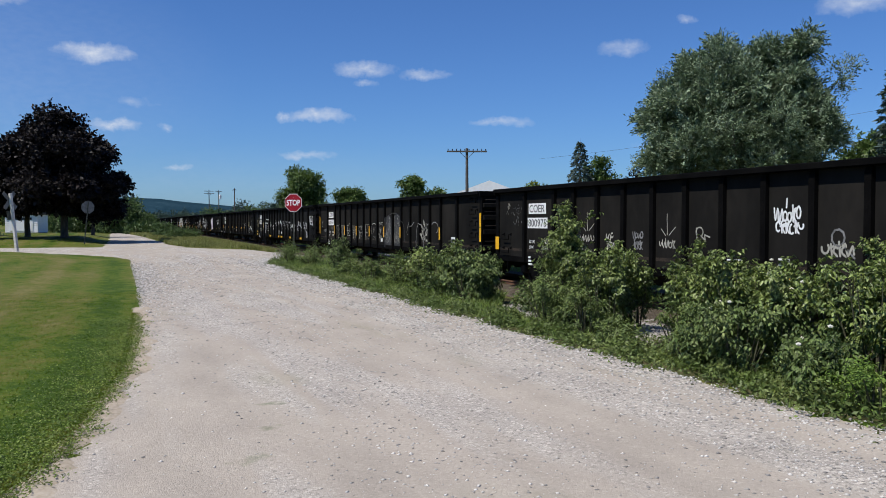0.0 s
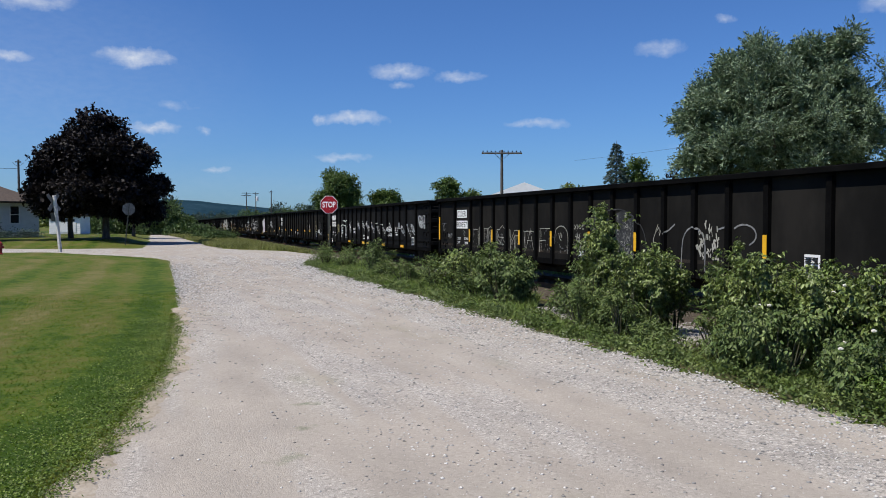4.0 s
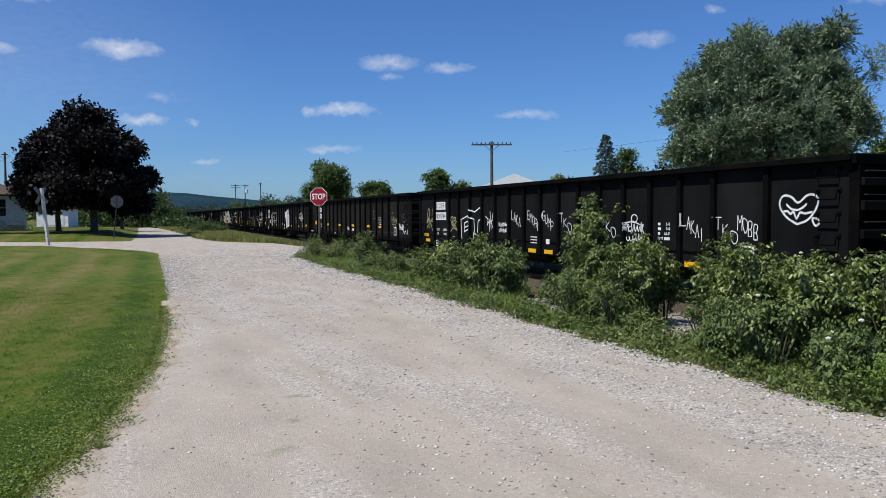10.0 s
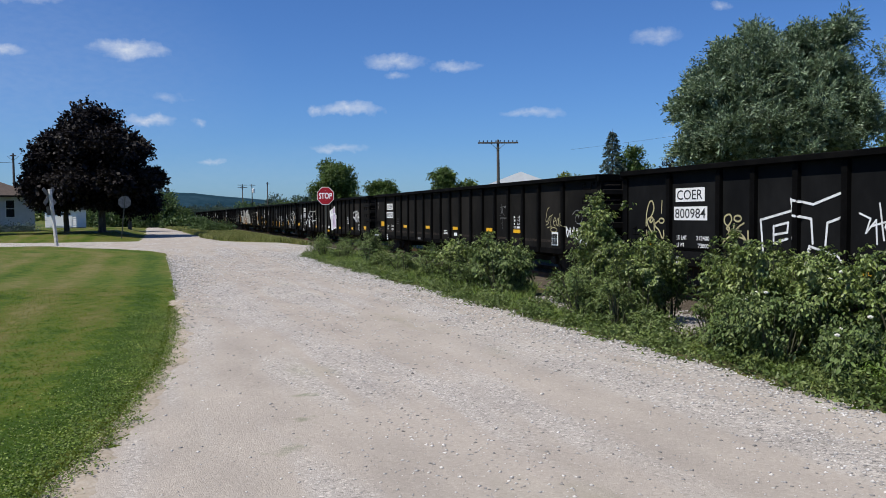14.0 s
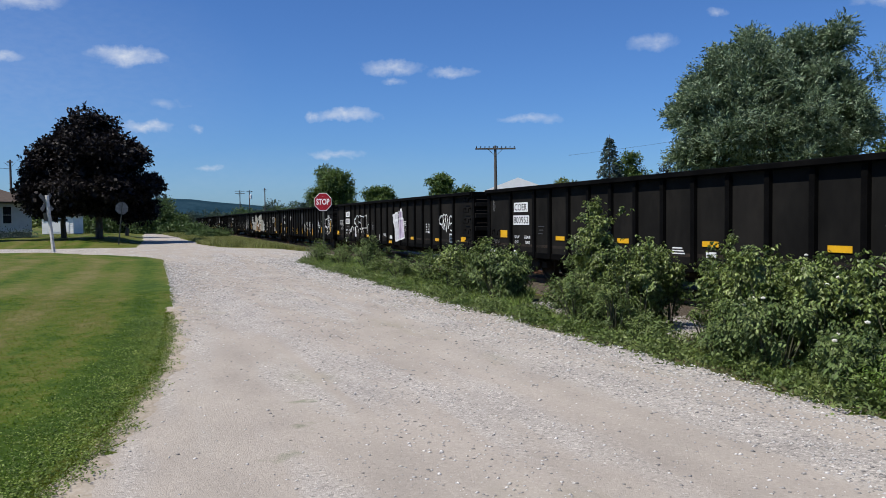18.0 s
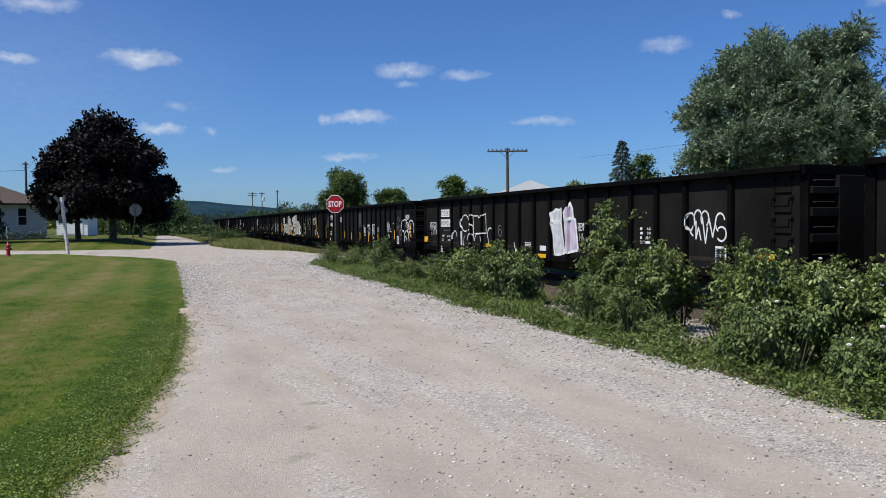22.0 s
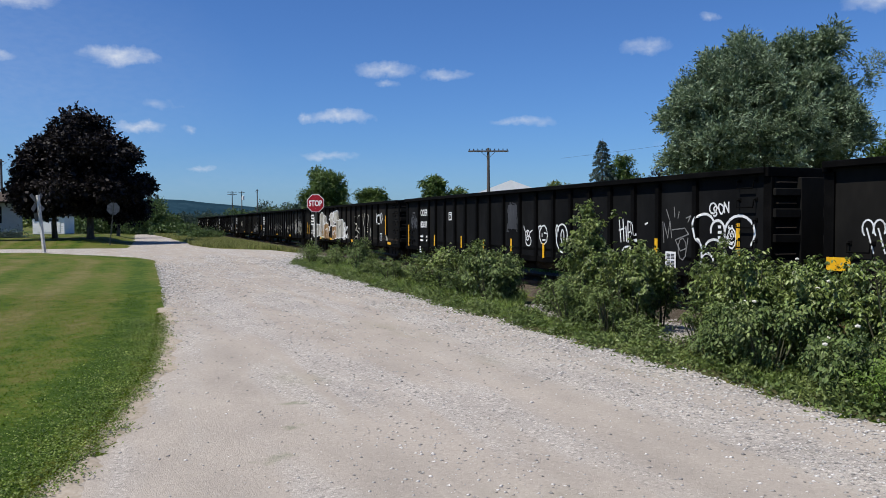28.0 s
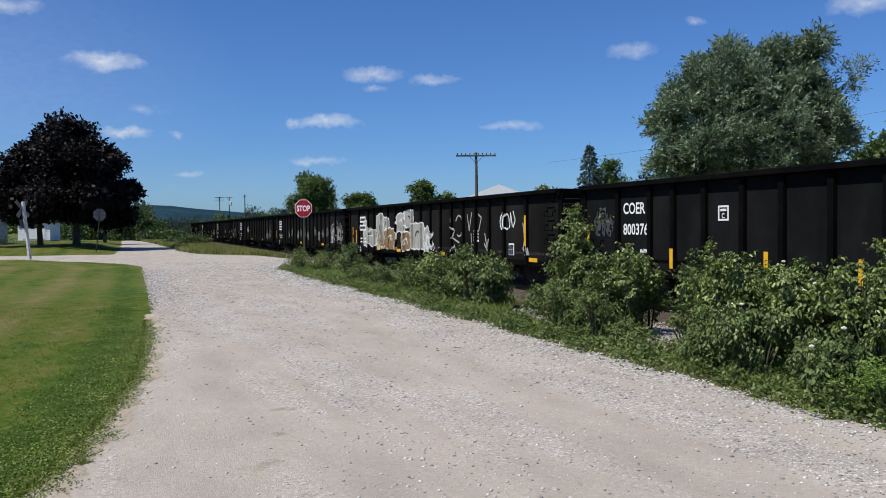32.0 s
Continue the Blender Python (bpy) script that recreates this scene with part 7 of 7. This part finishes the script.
def build_bushes():
    kinds = {"bush": (LEAF_BUSH, 0.047, 0.5, "leafy green roadside bush with broad pointed leaves"), "dark": (LEAF_BUSH_DARK, 0.05, 0.5, "dense dark green roadside bush"),
             "weed": (LEAF_WEED, 0.06, 0.3, "tall thin-leaved roadside weeds"), "fern": (LEAF_FERN, 0.04, 0.34, "low feathery bright green plant at the road's rim")}
    for k, (x, y, h, w, kind, n) in enumerate(BUSHES):
        leaf, size, slim, label = kinds[kind]
        shrub((x, y), h, w, leaf, 100 + k, label, stems=12 if kind != "fern" else 14, leaves=int(n * (1.9 if kind == "bush" and y < 13 else 1.0)), size=size * (1.0 if y < 13 else 1.35), slim=slim,
              name="roadside_bush" if kind in ("bush", "dark") else "roadside_weed", whorl=5 if kind == "bush" else 2 if kind == "dark" else 1, flowers=2 if kind == "dark" and y < 12 else 1 if kind == "bush" and y < 9 else 0)


def build_clover():
    """Clover and plantain that fray the lawn's rim."""
    rng = np.random.default_rng(37)
    n = 30000
    y = 3.1 + 12.5 * rng.uniform(0, 1, n) ** 1.5 - np.abs(rng.normal(0, 0.6, n))
    x = road_left(y) + rng.normal(0, 0.07, n) * (1 + 0.9 * np.sin(y * 7.3) * np.sin(y * 2.9)) - np.abs(rng.normal(0, 0.4, n)) * (rng.random(n) < 0.75)
    z = land(x, y) + rng.uniform(0.003, 0.03, n)
    way = rng.normal(size=(n, 3)) * [1, 1, 0.3] + [0, 0, 0.2]
    v, f = leaf_faces(np.stack([x, y, z + 0.008], 1), way, 0.02, rng, 0.8, 0.0, 0.0, rng.normal(size=(n, 3)) * 0.45 + [-0.3, 0, 1])
    tagged(arrays("clover", v, f, LEAF_CLOVER), "small clover leaves fraying the lawn's rim", "clover", kind="stuff")


def build_rim_weeds():
    """Low broad-leaved weeds that line the road's rim."""
    rng = np.random.default_rng(31)
    pos, way = [], []
    y = 3.0
    while y < 36:
        x = float(road_right(y)) + rng.uniform(-0.02, 0.75)
        n, r, h = int(rng.uniform(140, 330)), rng.uniform(0.14, 0.34), rng.uniform(0.1, 0.34)
        q = np.abs(rng.normal(size=(n, 3)))
        c = rng.normal(size=(n, 3)) * [r * 0.6, r * 0.6, 0]
        c[:, 2] = rng.uniform(0.02, 1, n) * h * np.exp(-(c[:, 0] ** 2 + c[:, 1] ** 2) / (r * r))
        pos.append(c + [x, y, float(land(x, y))])
        way.append(rng.normal(size=(n, 3)) * [1, 1, 0.5] + [0, 0, 0.35])
        y += rng.uniform(0.08, 0.2) * (0.5 + y / 14)
    pos, way = np.concatenate(pos), np.concatenate(way)
    v, f = leaf_faces(pos, way, 0.055, rng, 0.5)
    tagged(arrays("rim_weeds", v, f, LEAF_WEED), "low dark green weeds lining the gravel road", "weeds", kind="stuff")


def blades(name, xy, height, wide, seed, mat, label, lean=0.5):
    """Grass blades, each a narrow bent triangle pair."""
    rng = np.random.default_rng(seed)
    n = len(xy)
    z = land(xy[:, 0], xy[:, 1])
    base = np.concatenate([xy, z[:, None] - 0.01], 1)
    h = (height * rng.uniform(0.5, 1.25, n))[:, None]
    a = rng.uniform(0, math.tau, n)
    side = np.stack([np.cos(a), np.sin(a), 0 * a], 1) * (wide * rng.uniform(0.6, 1.3, n))[:, None] * 0.5
    tilt = rng.normal(size=(n, 3)) * [1, 1, 0] * lean
    mid = base + (np.array([0, 0, 0.55]) + tilt * 0.25) * h
    tip = base + (np.array([0, 0, 0.95]) + tilt * 0.8) * h
    v = np.stack([base - side, base + side, mid + side * 0.7, tip, mid - side * 0.7], 1).reshape(-1, 3)
    i = np.arange(n)[:, None] * 5
    me = bpy.data.meshes.new(name)
    me.vertices.add(len(v))
    me.vertices.foreach_set("co", v.astype(np.float32).ravel())
    loops = np.concatenate([i + [0, 1, 2, 4, 4, 2, 3]], 1).astype(np.int32)
    me.loops.add(loops.size)
    me.loops.foreach_set("vertex_index", loops.ravel())
    me.polygons.add(2 * n)
    start = np.stack([np.arange(n) * 7, np.arange(n) * 7 + 4], 1).astype(np.int32)
    me.polygons.foreach_set("loop_start", start.ravel())
    me.update(calc_edges=True)
    me.materials.append(mat)
    if mat is LAWN_BLADE:
        mark_rim(me, np.repeat(xy, 5, 0))
    return tagged(new(name, me), label, "grass", kind="stuff")


def build_grass():
    rng = np.random.default_rng(5)
    # mown lawn, thinning with distance as the blades grow wider
    n = 120000
    y = 3.0 + 18.4 * rng.uniform(0, 1, n) ** 1.9 - np.abs(rng.normal(0, 0.5, n))
    y = np.where(rng.random(n) < 0.1, 3.2 - np.abs(rng.normal(0, 3.0, n)), y)
    x = road_left(y) + 0.03 - rng.uniform(0, 1, n) * (1.2 + np.abs(y) * 0.42) * (1 + 0.25 * np.abs(rng.normal(0, 1, n)) * (rng.random(n) < 0.3))
    blades("lawn_grass", np.stack([x, y], 1), 0.024 + 0.0004 * np.maximum(y, 0), 0.0065 + 0.0004 * np.maximum(y, 0), n, LAWN_BLADE, "short mown green lawn grass", 1.0)
    # ragged rim of the lawn
    y = 3 + 13 * rng.uniform(0, 1, 12000) ** 1.4
    x = road_left(y) + np.abs(rng.normal(0, 0.07, 12000)) - 0.12
    blades("rim_grass", np.stack([x, y], 1), 0.05, 0.011, 3, LAWN_BLADE, "ragged grass and clover at the lawn's rim", 1.0)
    # rough grass between road and track
    for y0, y1, n, h, w in ((2, 14, 38000, 0.11, 0.009), (14, 38, 38000, 0.22, 0.017)):
        y = rng.uniform(y0, y1, n)
        x = road_right(y) - 0.07 * np.abs(rng.normal(0, 1, n)) * (np.sin(y * 3.1) * np.sin(y * 1.3) > -0.1) + 0.07 + rng.uniform(0, 1, n) ** 0.8 * 3.0
        near = np.clip((x - road_right(y)) / 0.6, 0.22, 1)
        bare = ((np.abs(x - y * 0.523) < 0.4) & (x > 6.7)) | ((np.abs(x - y * 0.755) < 0.42) & (x > 6.5))
        keep = ~bare
        blades("rough_grass", np.stack([x, y], 1)[keep], (h * near)[keep], w, n + 1, WEED_BLADE, "rough uncut grass beside the railway", 0.6)
    # arching tufts along the road's rim
    n, each = 420, 60
    cy = rng.uniform(3.5, 34, n)
    cx = road_right(cy) + 0.2 + np.abs(rng.normal(0, 0.32, n))
    y = np.repeat(cy, each) + rng.normal(0, 0.05, n * each)
    x = np.repeat(cx, each) + rng.normal(0, 0.05, n * each)
    blades("rim_tufts", np.stack([x, y], 1), np.repeat(rng.uniform(0.07, 0.17, n), each), 0.008, 61, WEED_BLADE, "lush arching grass tufts at the road's rim", 0.9)
    # rough grass past the crossing, and beyond the track
    for x0, x1, y0, y1, n, h, w in ((3.5, 9.2, 49, 130, 30000, 0.34, 0.05), (13.7, 20, 0, 80, 14000, 0.5, 0.05), (-30, -1.6, 60, 100, 9000, 0.05, 0.05)):
        x, y = rng.uniform(x0, x1, n), rng.uniform(y0, y1, n)
        keep = np.ones(n, bool)
        if x0 == 3.5:
            keep = y > np.interp(x, [3.5, 4.6, 9.2], [63, 56, 48.6])
            x = x - 2.2 * smooth(75, 130, y)
        blades("rough_grass", np.stack([x, y], 1)[keep], h, w, n + 2, (DRY_GRASS if x0 == 3.5 else WEED_BLADE) if h > 0.1 else LAWN_BLADE, "grass beyond the crossing road", 0.6)


build_trees()
build_thickets()
build_bushes()
build_rim_weeds()
build_clover()
build_grass()


# ---- signs, poles, houses ----
def octagon(r):
    return [(r * math.cos(math.tau * (k + 0.5) / 8), r * math.sin(math.tau * (k + 0.5) / 8)) for k in range(8)]


def stop_sign(at, turn, high, across, label, lean=0.0):
    x, y = at
    root = tagged(empty("stop_sign", pose(x, y, float(land(x, y)), 0, lean, turn)), label, "sign", "stop signs")
    r = across / 2 / math.cos(math.pi / 8)
    bm = bmesh.new()
    prism(bm, [(-0.035, 0.03), (-0.035, 0.0), (-0.012, 0.0), (-0.012, 0.022), (0.012, 0.022), (0.012, 0.0), (0.035, 0.0), (0.035, 0.03)], -0.3, high + across * 0.45, axis=2)
    part("post", bm, POST_STEEL, root)
    bm = prism(bmesh.new(), [(p, q + high) for p, q in octagon(r)], -0.006, -0.002, axis=1)
    plate_ob = part("sign_plate", bm, SIGN_BACK, root, "bare grey metal sign plate")
    bm = prism(bmesh.new(), [(p, q + high) for p, q in octagon(r * 0.995)], -0.009, -0.0065, axis=1)
    part("border", bm, SIGN_WHITE, plate_ob)
    bm = prism(bmesh.new(), [(p, q + high) for p, q in octagon(r * 0.94)], -0.013, -0.0095, axis=1)
    part("face", bm, SIGN_RED, plate_ob, "red sign face")
    me = lettering("STOP", across * 0.34, across * 0.78, bold=0.025)
    me.transform(Matrix.Translation((-across * 0.39, -0.017, high - across * 0.17)))
    me.materials.append(SIGN_WHITE)
    shared("lettering", me, plate_ob)
    for s in (-1, 1):
        part("bolt", tube(bmesh.new(), [(0, -0.022, high + s * across * 0.3), (0, 0.02, high + s * across * 0.3)], 0.012, 8), GALV, plate_ob)
    return root


def crossbuck(at, turn):
    x, y = at
    root = tagged(empty("crossbuck_sign", pose(x, y, float(land(x, y)), 0, 0, turn)), "weathered railway crossing crossbuck on a leaning white wooden post", "sign")
    root.matrix_basis = pose(x, y, float(land(x, y)), 0, -5.0, 0) @ pose(0, 0, 0, 0, 0, turn)
    part("post", boxes(((-0.08, -0.08, -0.3), (0.08, 0.08, 3.35)), bevel=0.015), WHITE_WOOD, root)
    for a in (48, -48):
        bm = boxes(((-0.62, 0.085 if a > 0 else 0.1, -0.115), (0.62, 0.097 if a > 0 else 0.112, 0.115)))
        bmesh.ops.transform(bm, matrix=Matrix.Translation((0, 0, 2.95)) @ Matrix.Rotation(radians(a), 4, "Y"), verts=bm.verts)
        part("blade", bm, SIGN_BACK, root, "grey back of a sign blade")
    part("small_panel", boxes(((-0.32, 0.085, 1.85), (0.12, 0.097, 2.35))), POST_STEEL, root, "dark back of a small square panel")
    return root


def utility_pole(at, high, arm, label, turn=0.0, arms=1, pins=True, name="utility_pole"):
    x, y = at
    root = tagged(empty(name, pose(x, y, float(land(x, y)), 0, 0, turn)), label, "utility pole")
    part("pole", tube(bmesh.new(), [(0, 0, -0.5), (0.02, 0, high * 0.5), (0, 0, high)], [0.15, 0.13, 0.1], 10), OLD_WOOD, root)
    for k in range(arms):
        z = high - 0.25 - 0.6 * k
        a = part("cross_arm", boxes(((-arm / 2, -0.17, z - 0.06), (arm / 2, -0.07, z + 0.06)), bevel=0.01), OLD_WOOD, root)
        if pins:
            for q in range(10):
                px = -arm / 2 + 0.1 + q * (arm - 0.2) / 9
                part("insulator", tube(bmesh.new(), [(px, -0.12, z + 0.06), (px, -0.12, z + 0.12), (px, -0.12, z + 0.2)], [0.02, 0.045, 0.03], 6), GLASS_DARK, a)
        for s in (-1, 1):
            part("brace", tube(bmesh.new(), [(s * 0.55, -0.12, z - 0.05), (0, -0.12, z - 0.55)], 0.018, 5), POST_STEEL, root)
    return root


def hydrant(at):
    x, y = at
    root = tagged(empty("fire_hydrant", pose(x, y, float(land(x, y)), 0, 0, 30)), "red fire hydrant with a striped marker rod", "hydrant")
    part("barrel", tube(bmesh.new(), [(0, 0, -0.05), (0, 0, 0.05), (0, 0, 0.06), (0, 0, 0.5), (0, 0, 0.51), (0, 0, 0.56)], [0.15, 0.15, 0.1, 0.1, 0.14, 0.14], 14), HYDRANT_RED, root)
    part("bonnet", tube(bmesh.new(), [(0, 0, 0.56), (0, 0, 0.64), (0, 0, 0.69), (0, 0, 0.70), (0, 0, 0.76)], [0.125, 0.11, 0.06, 0.03, 0.03], 14), HYDRANT_RED, root)
    for a in (0, 120, 240):
        w = Vector((math.cos(radians(a)), math.sin(radians(a)), 0))
        part("nozzle", tube(bmesh.new(), [w * 0.08 + Vector((0, 0, 0.4)), w * 0.17 + Vector((0, 0, 0.4)), w * 0.2 + Vector((0, 0, 0.4))], [0.06, 0.06, 0.04], 10), HYDRANT_RED, root)
    rod = part("marker_rod", tube(bmesh.new(), [(0.02, 0.12, 0.5), (0.0, 0.12, 1.65)], 0.02, 6), SIGN_WHITE, root, "thin white and red marker rod")
    for z in (0.85, 1.15, 1.45):
        part("band", tube(bmesh.new(), [(0.015, 0.12, z), (0.01, 0.12, z + 0.14)], 0.024, 6), HYDRANT_RED, rod)


def window(parent, x, z, w, h, y=0.0):
    """A framed pane in a wall facing -y."""
    f = part("window", boxes(((x - w / 2 - 0.08, y - 0.04, z - 0.08), (x + w / 2 + 0.08, y + 0.0, z)), ((x - w / 2 - 0.08, y - 0.04, z + h), (x + w / 2 + 0.08, y, z + h + 0.08)),
                             ((x - w / 2 - 0.08, y - 0.04, z), (x - w / 2, y, z + h)), ((x + w / 2, y - 0.04, z), (x + w / 2 + 0.08, y, z + h)),
                             ((x - w / 2, y - 0.03, z + h / 2 - 0.025), (x + w / 2, y - 0.002, z + h / 2 + 0.025))), SIGN_WHITE, parent)
    part("pane", boxes(((x - w / 2, y - 0.015, z), (x + w / 2, y - 0.006, z + h))), GLASS_DARK, f)
    return f


def house(name, at, turn, size, wall, rise, walls, roofs, label, windows=(), hip=True, over=0.5, siding=True, lift=0.0):
    """Walls with lap siding, and a hipped or gabled roof; the front faces -y."""
    x, y = at
    w, d = size
    root = tagged(empty(name, pose(x, y, float(land(x, y)) + lift, 0, 0, turn)), label, "building")
    part("foundation", boxes(((-w / 2 + 0.04, 0.04, -0.6), (w / 2 - 0.04, d - 0.04, 0.12))), CONCRETE, root)
    t = 0.2
    part("front_wall", boxes(((-w / 2, 0, 0.12), (w / 2, t, wall))), walls, root)
    part("back_wall", boxes(((-w / 2, d - t, 0.12), (w / 2, d, wall))), walls, root)
    for s in (-1, 1):
        a, b = sorted((s * w / 2, s * (w / 2 - t)))
        part("side_wall", boxes(((a, t, 0.12), (b, d - t, wall))), walls, root)
    if siding:
        z = 0.14
        while z < wall - 0.1:
            for lo, hi in (((-w / 2 - 0.015, -0.02, z), (w / 2 + 0.015, -0.002, z + 0.2)), ((w / 2 + 0.002, 0, z), (w / 2 + 0.02, d, z + 0.2))):
                bm = boxes((lo, hi))
                for v in bm.verts:
                    if v.co.z > z + 0.1:
                        v.co.y += 0.014 if hi[1] < 0 else 0
                        v.co.x -= 0.014 if lo[0] > 0 else 0
                part("siding_board", bm, walls, root)
            z += 0.22
    e = over
    a = [(-w / 2 - e, -e, wall), (w / 2 + e, -e, wall), (w / 2 + e, d + e, wall), (-w / 2 - e, d + e, wall)]
    inset = d / 2 + e if hip else 0
    ridge = [(-w / 2 - e + inset, d / 2, wall + rise), (w / 2 + e - inset, d / 2, wall + rise)]
    bm = bmesh.new()
    lo = [bm.verts.new(p) for p in a]
    eave = [bm.verts.new((p[0], p[1], p[2] + 0.16)) for p in a]
    r = [bm.verts.new((p[0], p[1], p[2] + 0.16)) for p in ridge]
    bm.faces.new(lo[::-1])
    for k in range(4):
        bm.faces.new((lo[k], lo[(k + 1) % 4], eave[(k + 1) % 4], eave[k]))
    bm.faces.new((eave[0], eave[1], r[1], r[0]))
    bm.faces.new((eave[2], eave[3], r[0], r[1]))
    bm.faces.new((eave[1], eave[2], r[1]))
    bm.faces.new((eave[3], eave[0], r[0]))
    part("roof", bm, roofs, root)
    for wx, wz, ww, wh in windows:
        window(root, wx, wz, ww, wh, -0.025 if siding else 0.0)
    return root


def build_things():
    stop_sign((7.55, 36.9), -30, 2.62, 0.82, "red octagonal stop sign on a thin steel post")
    stop_sign((-2.3, 65.0), 196, 2.75, 0.9, "stop sign seen from its bare grey back", lean=-6)
    crossbuck((-5.35, 51.6), 52)
    utility_pole(place(23.85, 62), 7.4, 3.1, "old wooden telegraph pole with one crossarm beyond the track", turn=-20)
    utility_pole(place(5.86, 210), 9.7, 2.4, "far wooden power pole with a crossarm", arms=2, pins=False)
    p = utility_pole(place(6.5, 205), 9.5, 1.6, "far wooden power pole with a crossarm and a pale transformer", pins=False)
    part("transformer", tube(bmesh.new(), [(0.35, -0.1, 7.3), (0.35, -0.1, 7.4), (0.35, -0.1, 8.3), (0.35, -0.1, 8.4)], [0.2, 0.3, 0.3, 0.2], 10), SIGN_WHITE, p, "pale grey transformer can")
    utility_pole(place(7.55, 180), 9.0, 0.5, "far bare wooden pole", pins=False)
    utility_pole(place(-8.25, 97), 8.0, 0.6, "thin wooden pole beside the bungalow", pins=False)
    hydrant((-8.15, 49.6))
    house("bungalow", (-17.0, 79.0), 27, (15, 9), 2.75, 2.4, SIDING, SHINGLE, "white clapboard bungalow with a brown hipped roof", windows=((3.3, 0.95, 0.7, 1.5), (5.4, 0.95, 0.7, 1.5), (0.4, 0.95, 0.7, 1.5), (-4, 0.95, 0.7, 1.5)))
    # added dark clumps that stand in for the shade band at the wall's foot
    for k in range(6):
        thicket((-21.5 + k * 2.15, 76.0 + k * 0.7), 1.1, 0.5, 0.55, NEEDLE, 300 + k, "low dark leafy clumps added for the shade along the bungalow's wall", clumps=90, size=0.16)
    g = house("garage", place(-5.65, 110), -14, (3.7, 3.6), 2.3, 1.1, GARAGE_WHITE, SHINGLE, "small white garage with a panelled door under the trees", hip=False, over=0.25)
    part("garage_door", boxes(((-1.35, -0.05, 0.3), (1.35, -0.022, 1.6))), GARAGE_WHITE, g)
    part("door_window", boxes(((-1.2, -0.06, 1.65), (1.2, -0.03, 1.95))), GLASS_DARK, g)
    house("white_roofed_barn", place(27.7, 103), 62, (14, 7.4), 4.95, 1.55, SIDING, METAL_ROOF, "building with a white metal gable roof beyond the train", hip=False, siding=False)


def wire(name, points, radius, label):
    root = tagged(part(name, tube(bmesh.new(), points, radius, 5), INK), label, "cable")
    return root


def sagging(a, b, sag, n=10):
    a, b = Vector(a), Vector(b)
    return [a.lerp(b, k / n) - Vector((0, 0, sag * 4 * (k / n) * (1 - k / n))) for k in range(n + 1)]


def build_wires():
    x, y = place(-8.25, 97)
    wire("power_line", sagging((x, y, 7.6), (x - 24, y - 4, 7.9), 0.5), 0.02, "thin black power line running from the bungalow's pole")
    a, b = place(29, 78), place(60, 62)
    wire("power_line", sagging((*a, 7.8), (*b, 10.6), 0.4), 0.009, "thin black power line beyond the train")


def build_hills():
    rng = np.random.default_rng(4)
    b = np.radians(np.linspace(-70, 80, 160))
    hgt = 27 + 22 * np.exp(-((np.degrees(b) - 1.0) / 6.0) ** 2) - 14 * smooth(6, 16, np.degrees(b)) + rng.normal(0, 0.8, 160)
    v, n = [], 160
    for dist, k in ((1150, 0.0), (1350, 0.75), (1600, 1.0), (2300, 0.9)):
        for a, h in zip(b, hgt):
            v.append((dist * math.sin(a), dist * math.cos(a), -2 + h * k))
    i = np.arange(3 * n).reshape(3, n)[:, :-1].ravel()
    # the haze of distance is put into the hill's blue-green colour
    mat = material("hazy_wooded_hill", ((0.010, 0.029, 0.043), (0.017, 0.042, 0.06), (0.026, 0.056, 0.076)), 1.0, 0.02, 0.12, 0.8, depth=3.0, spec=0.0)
    tagged(arrays("backdrop", v, np.stack([i, i + 1, i + n + 1, i + n], 1), mat), "far wooded hills in hazy blue-green on the horizon", "hills", kind="structure")


build_things()
build_wires()
build_hills()


# ---- what moves ----
def rolled(t):
    """Metres the train has rolled since the start."""
    return 3.3954 * t + 0.003665 * t * t + float(np.interp(t, SURGE_TIMES, SURGE))


# the train surges a little as its couplings run in and out
SURGE_TIMES = (0, 2, 4, 6, 8, 10, 12, 14, 16, 18, 20, 22, 24, 26, 28, 30, 32)
SURGE = (-0.08, -0.01, -0.03, -0.08, -0.11, -0.17, -0.14, -0.04, -0.07, -0.10, -0.16, -0.18, -0.2, -0.17, -0.1, -0.1, -0.1)
SLACK = {4: -0.2}


def motions():
    ends = [k * 2.0 for k in range(17)]
    for k, car in CARS:
        walk(car, [(t, pose(TRACK_X, REAR + CAR_PITCH * k - rolled(t) - SLACK.get(k, 0.1 if k > 4 else 0.0) - BODY / 2, RAIL_TOP)) for t in ends])
    for w in WHEELSETS[:32]:
        m = w.matrix_basis.translation.copy()
        walk(w, [(t, pose(*m, math.degrees(rolled(t) / 0.42))) for t in np.arange(0, 32.01, 0.125)])


motions()
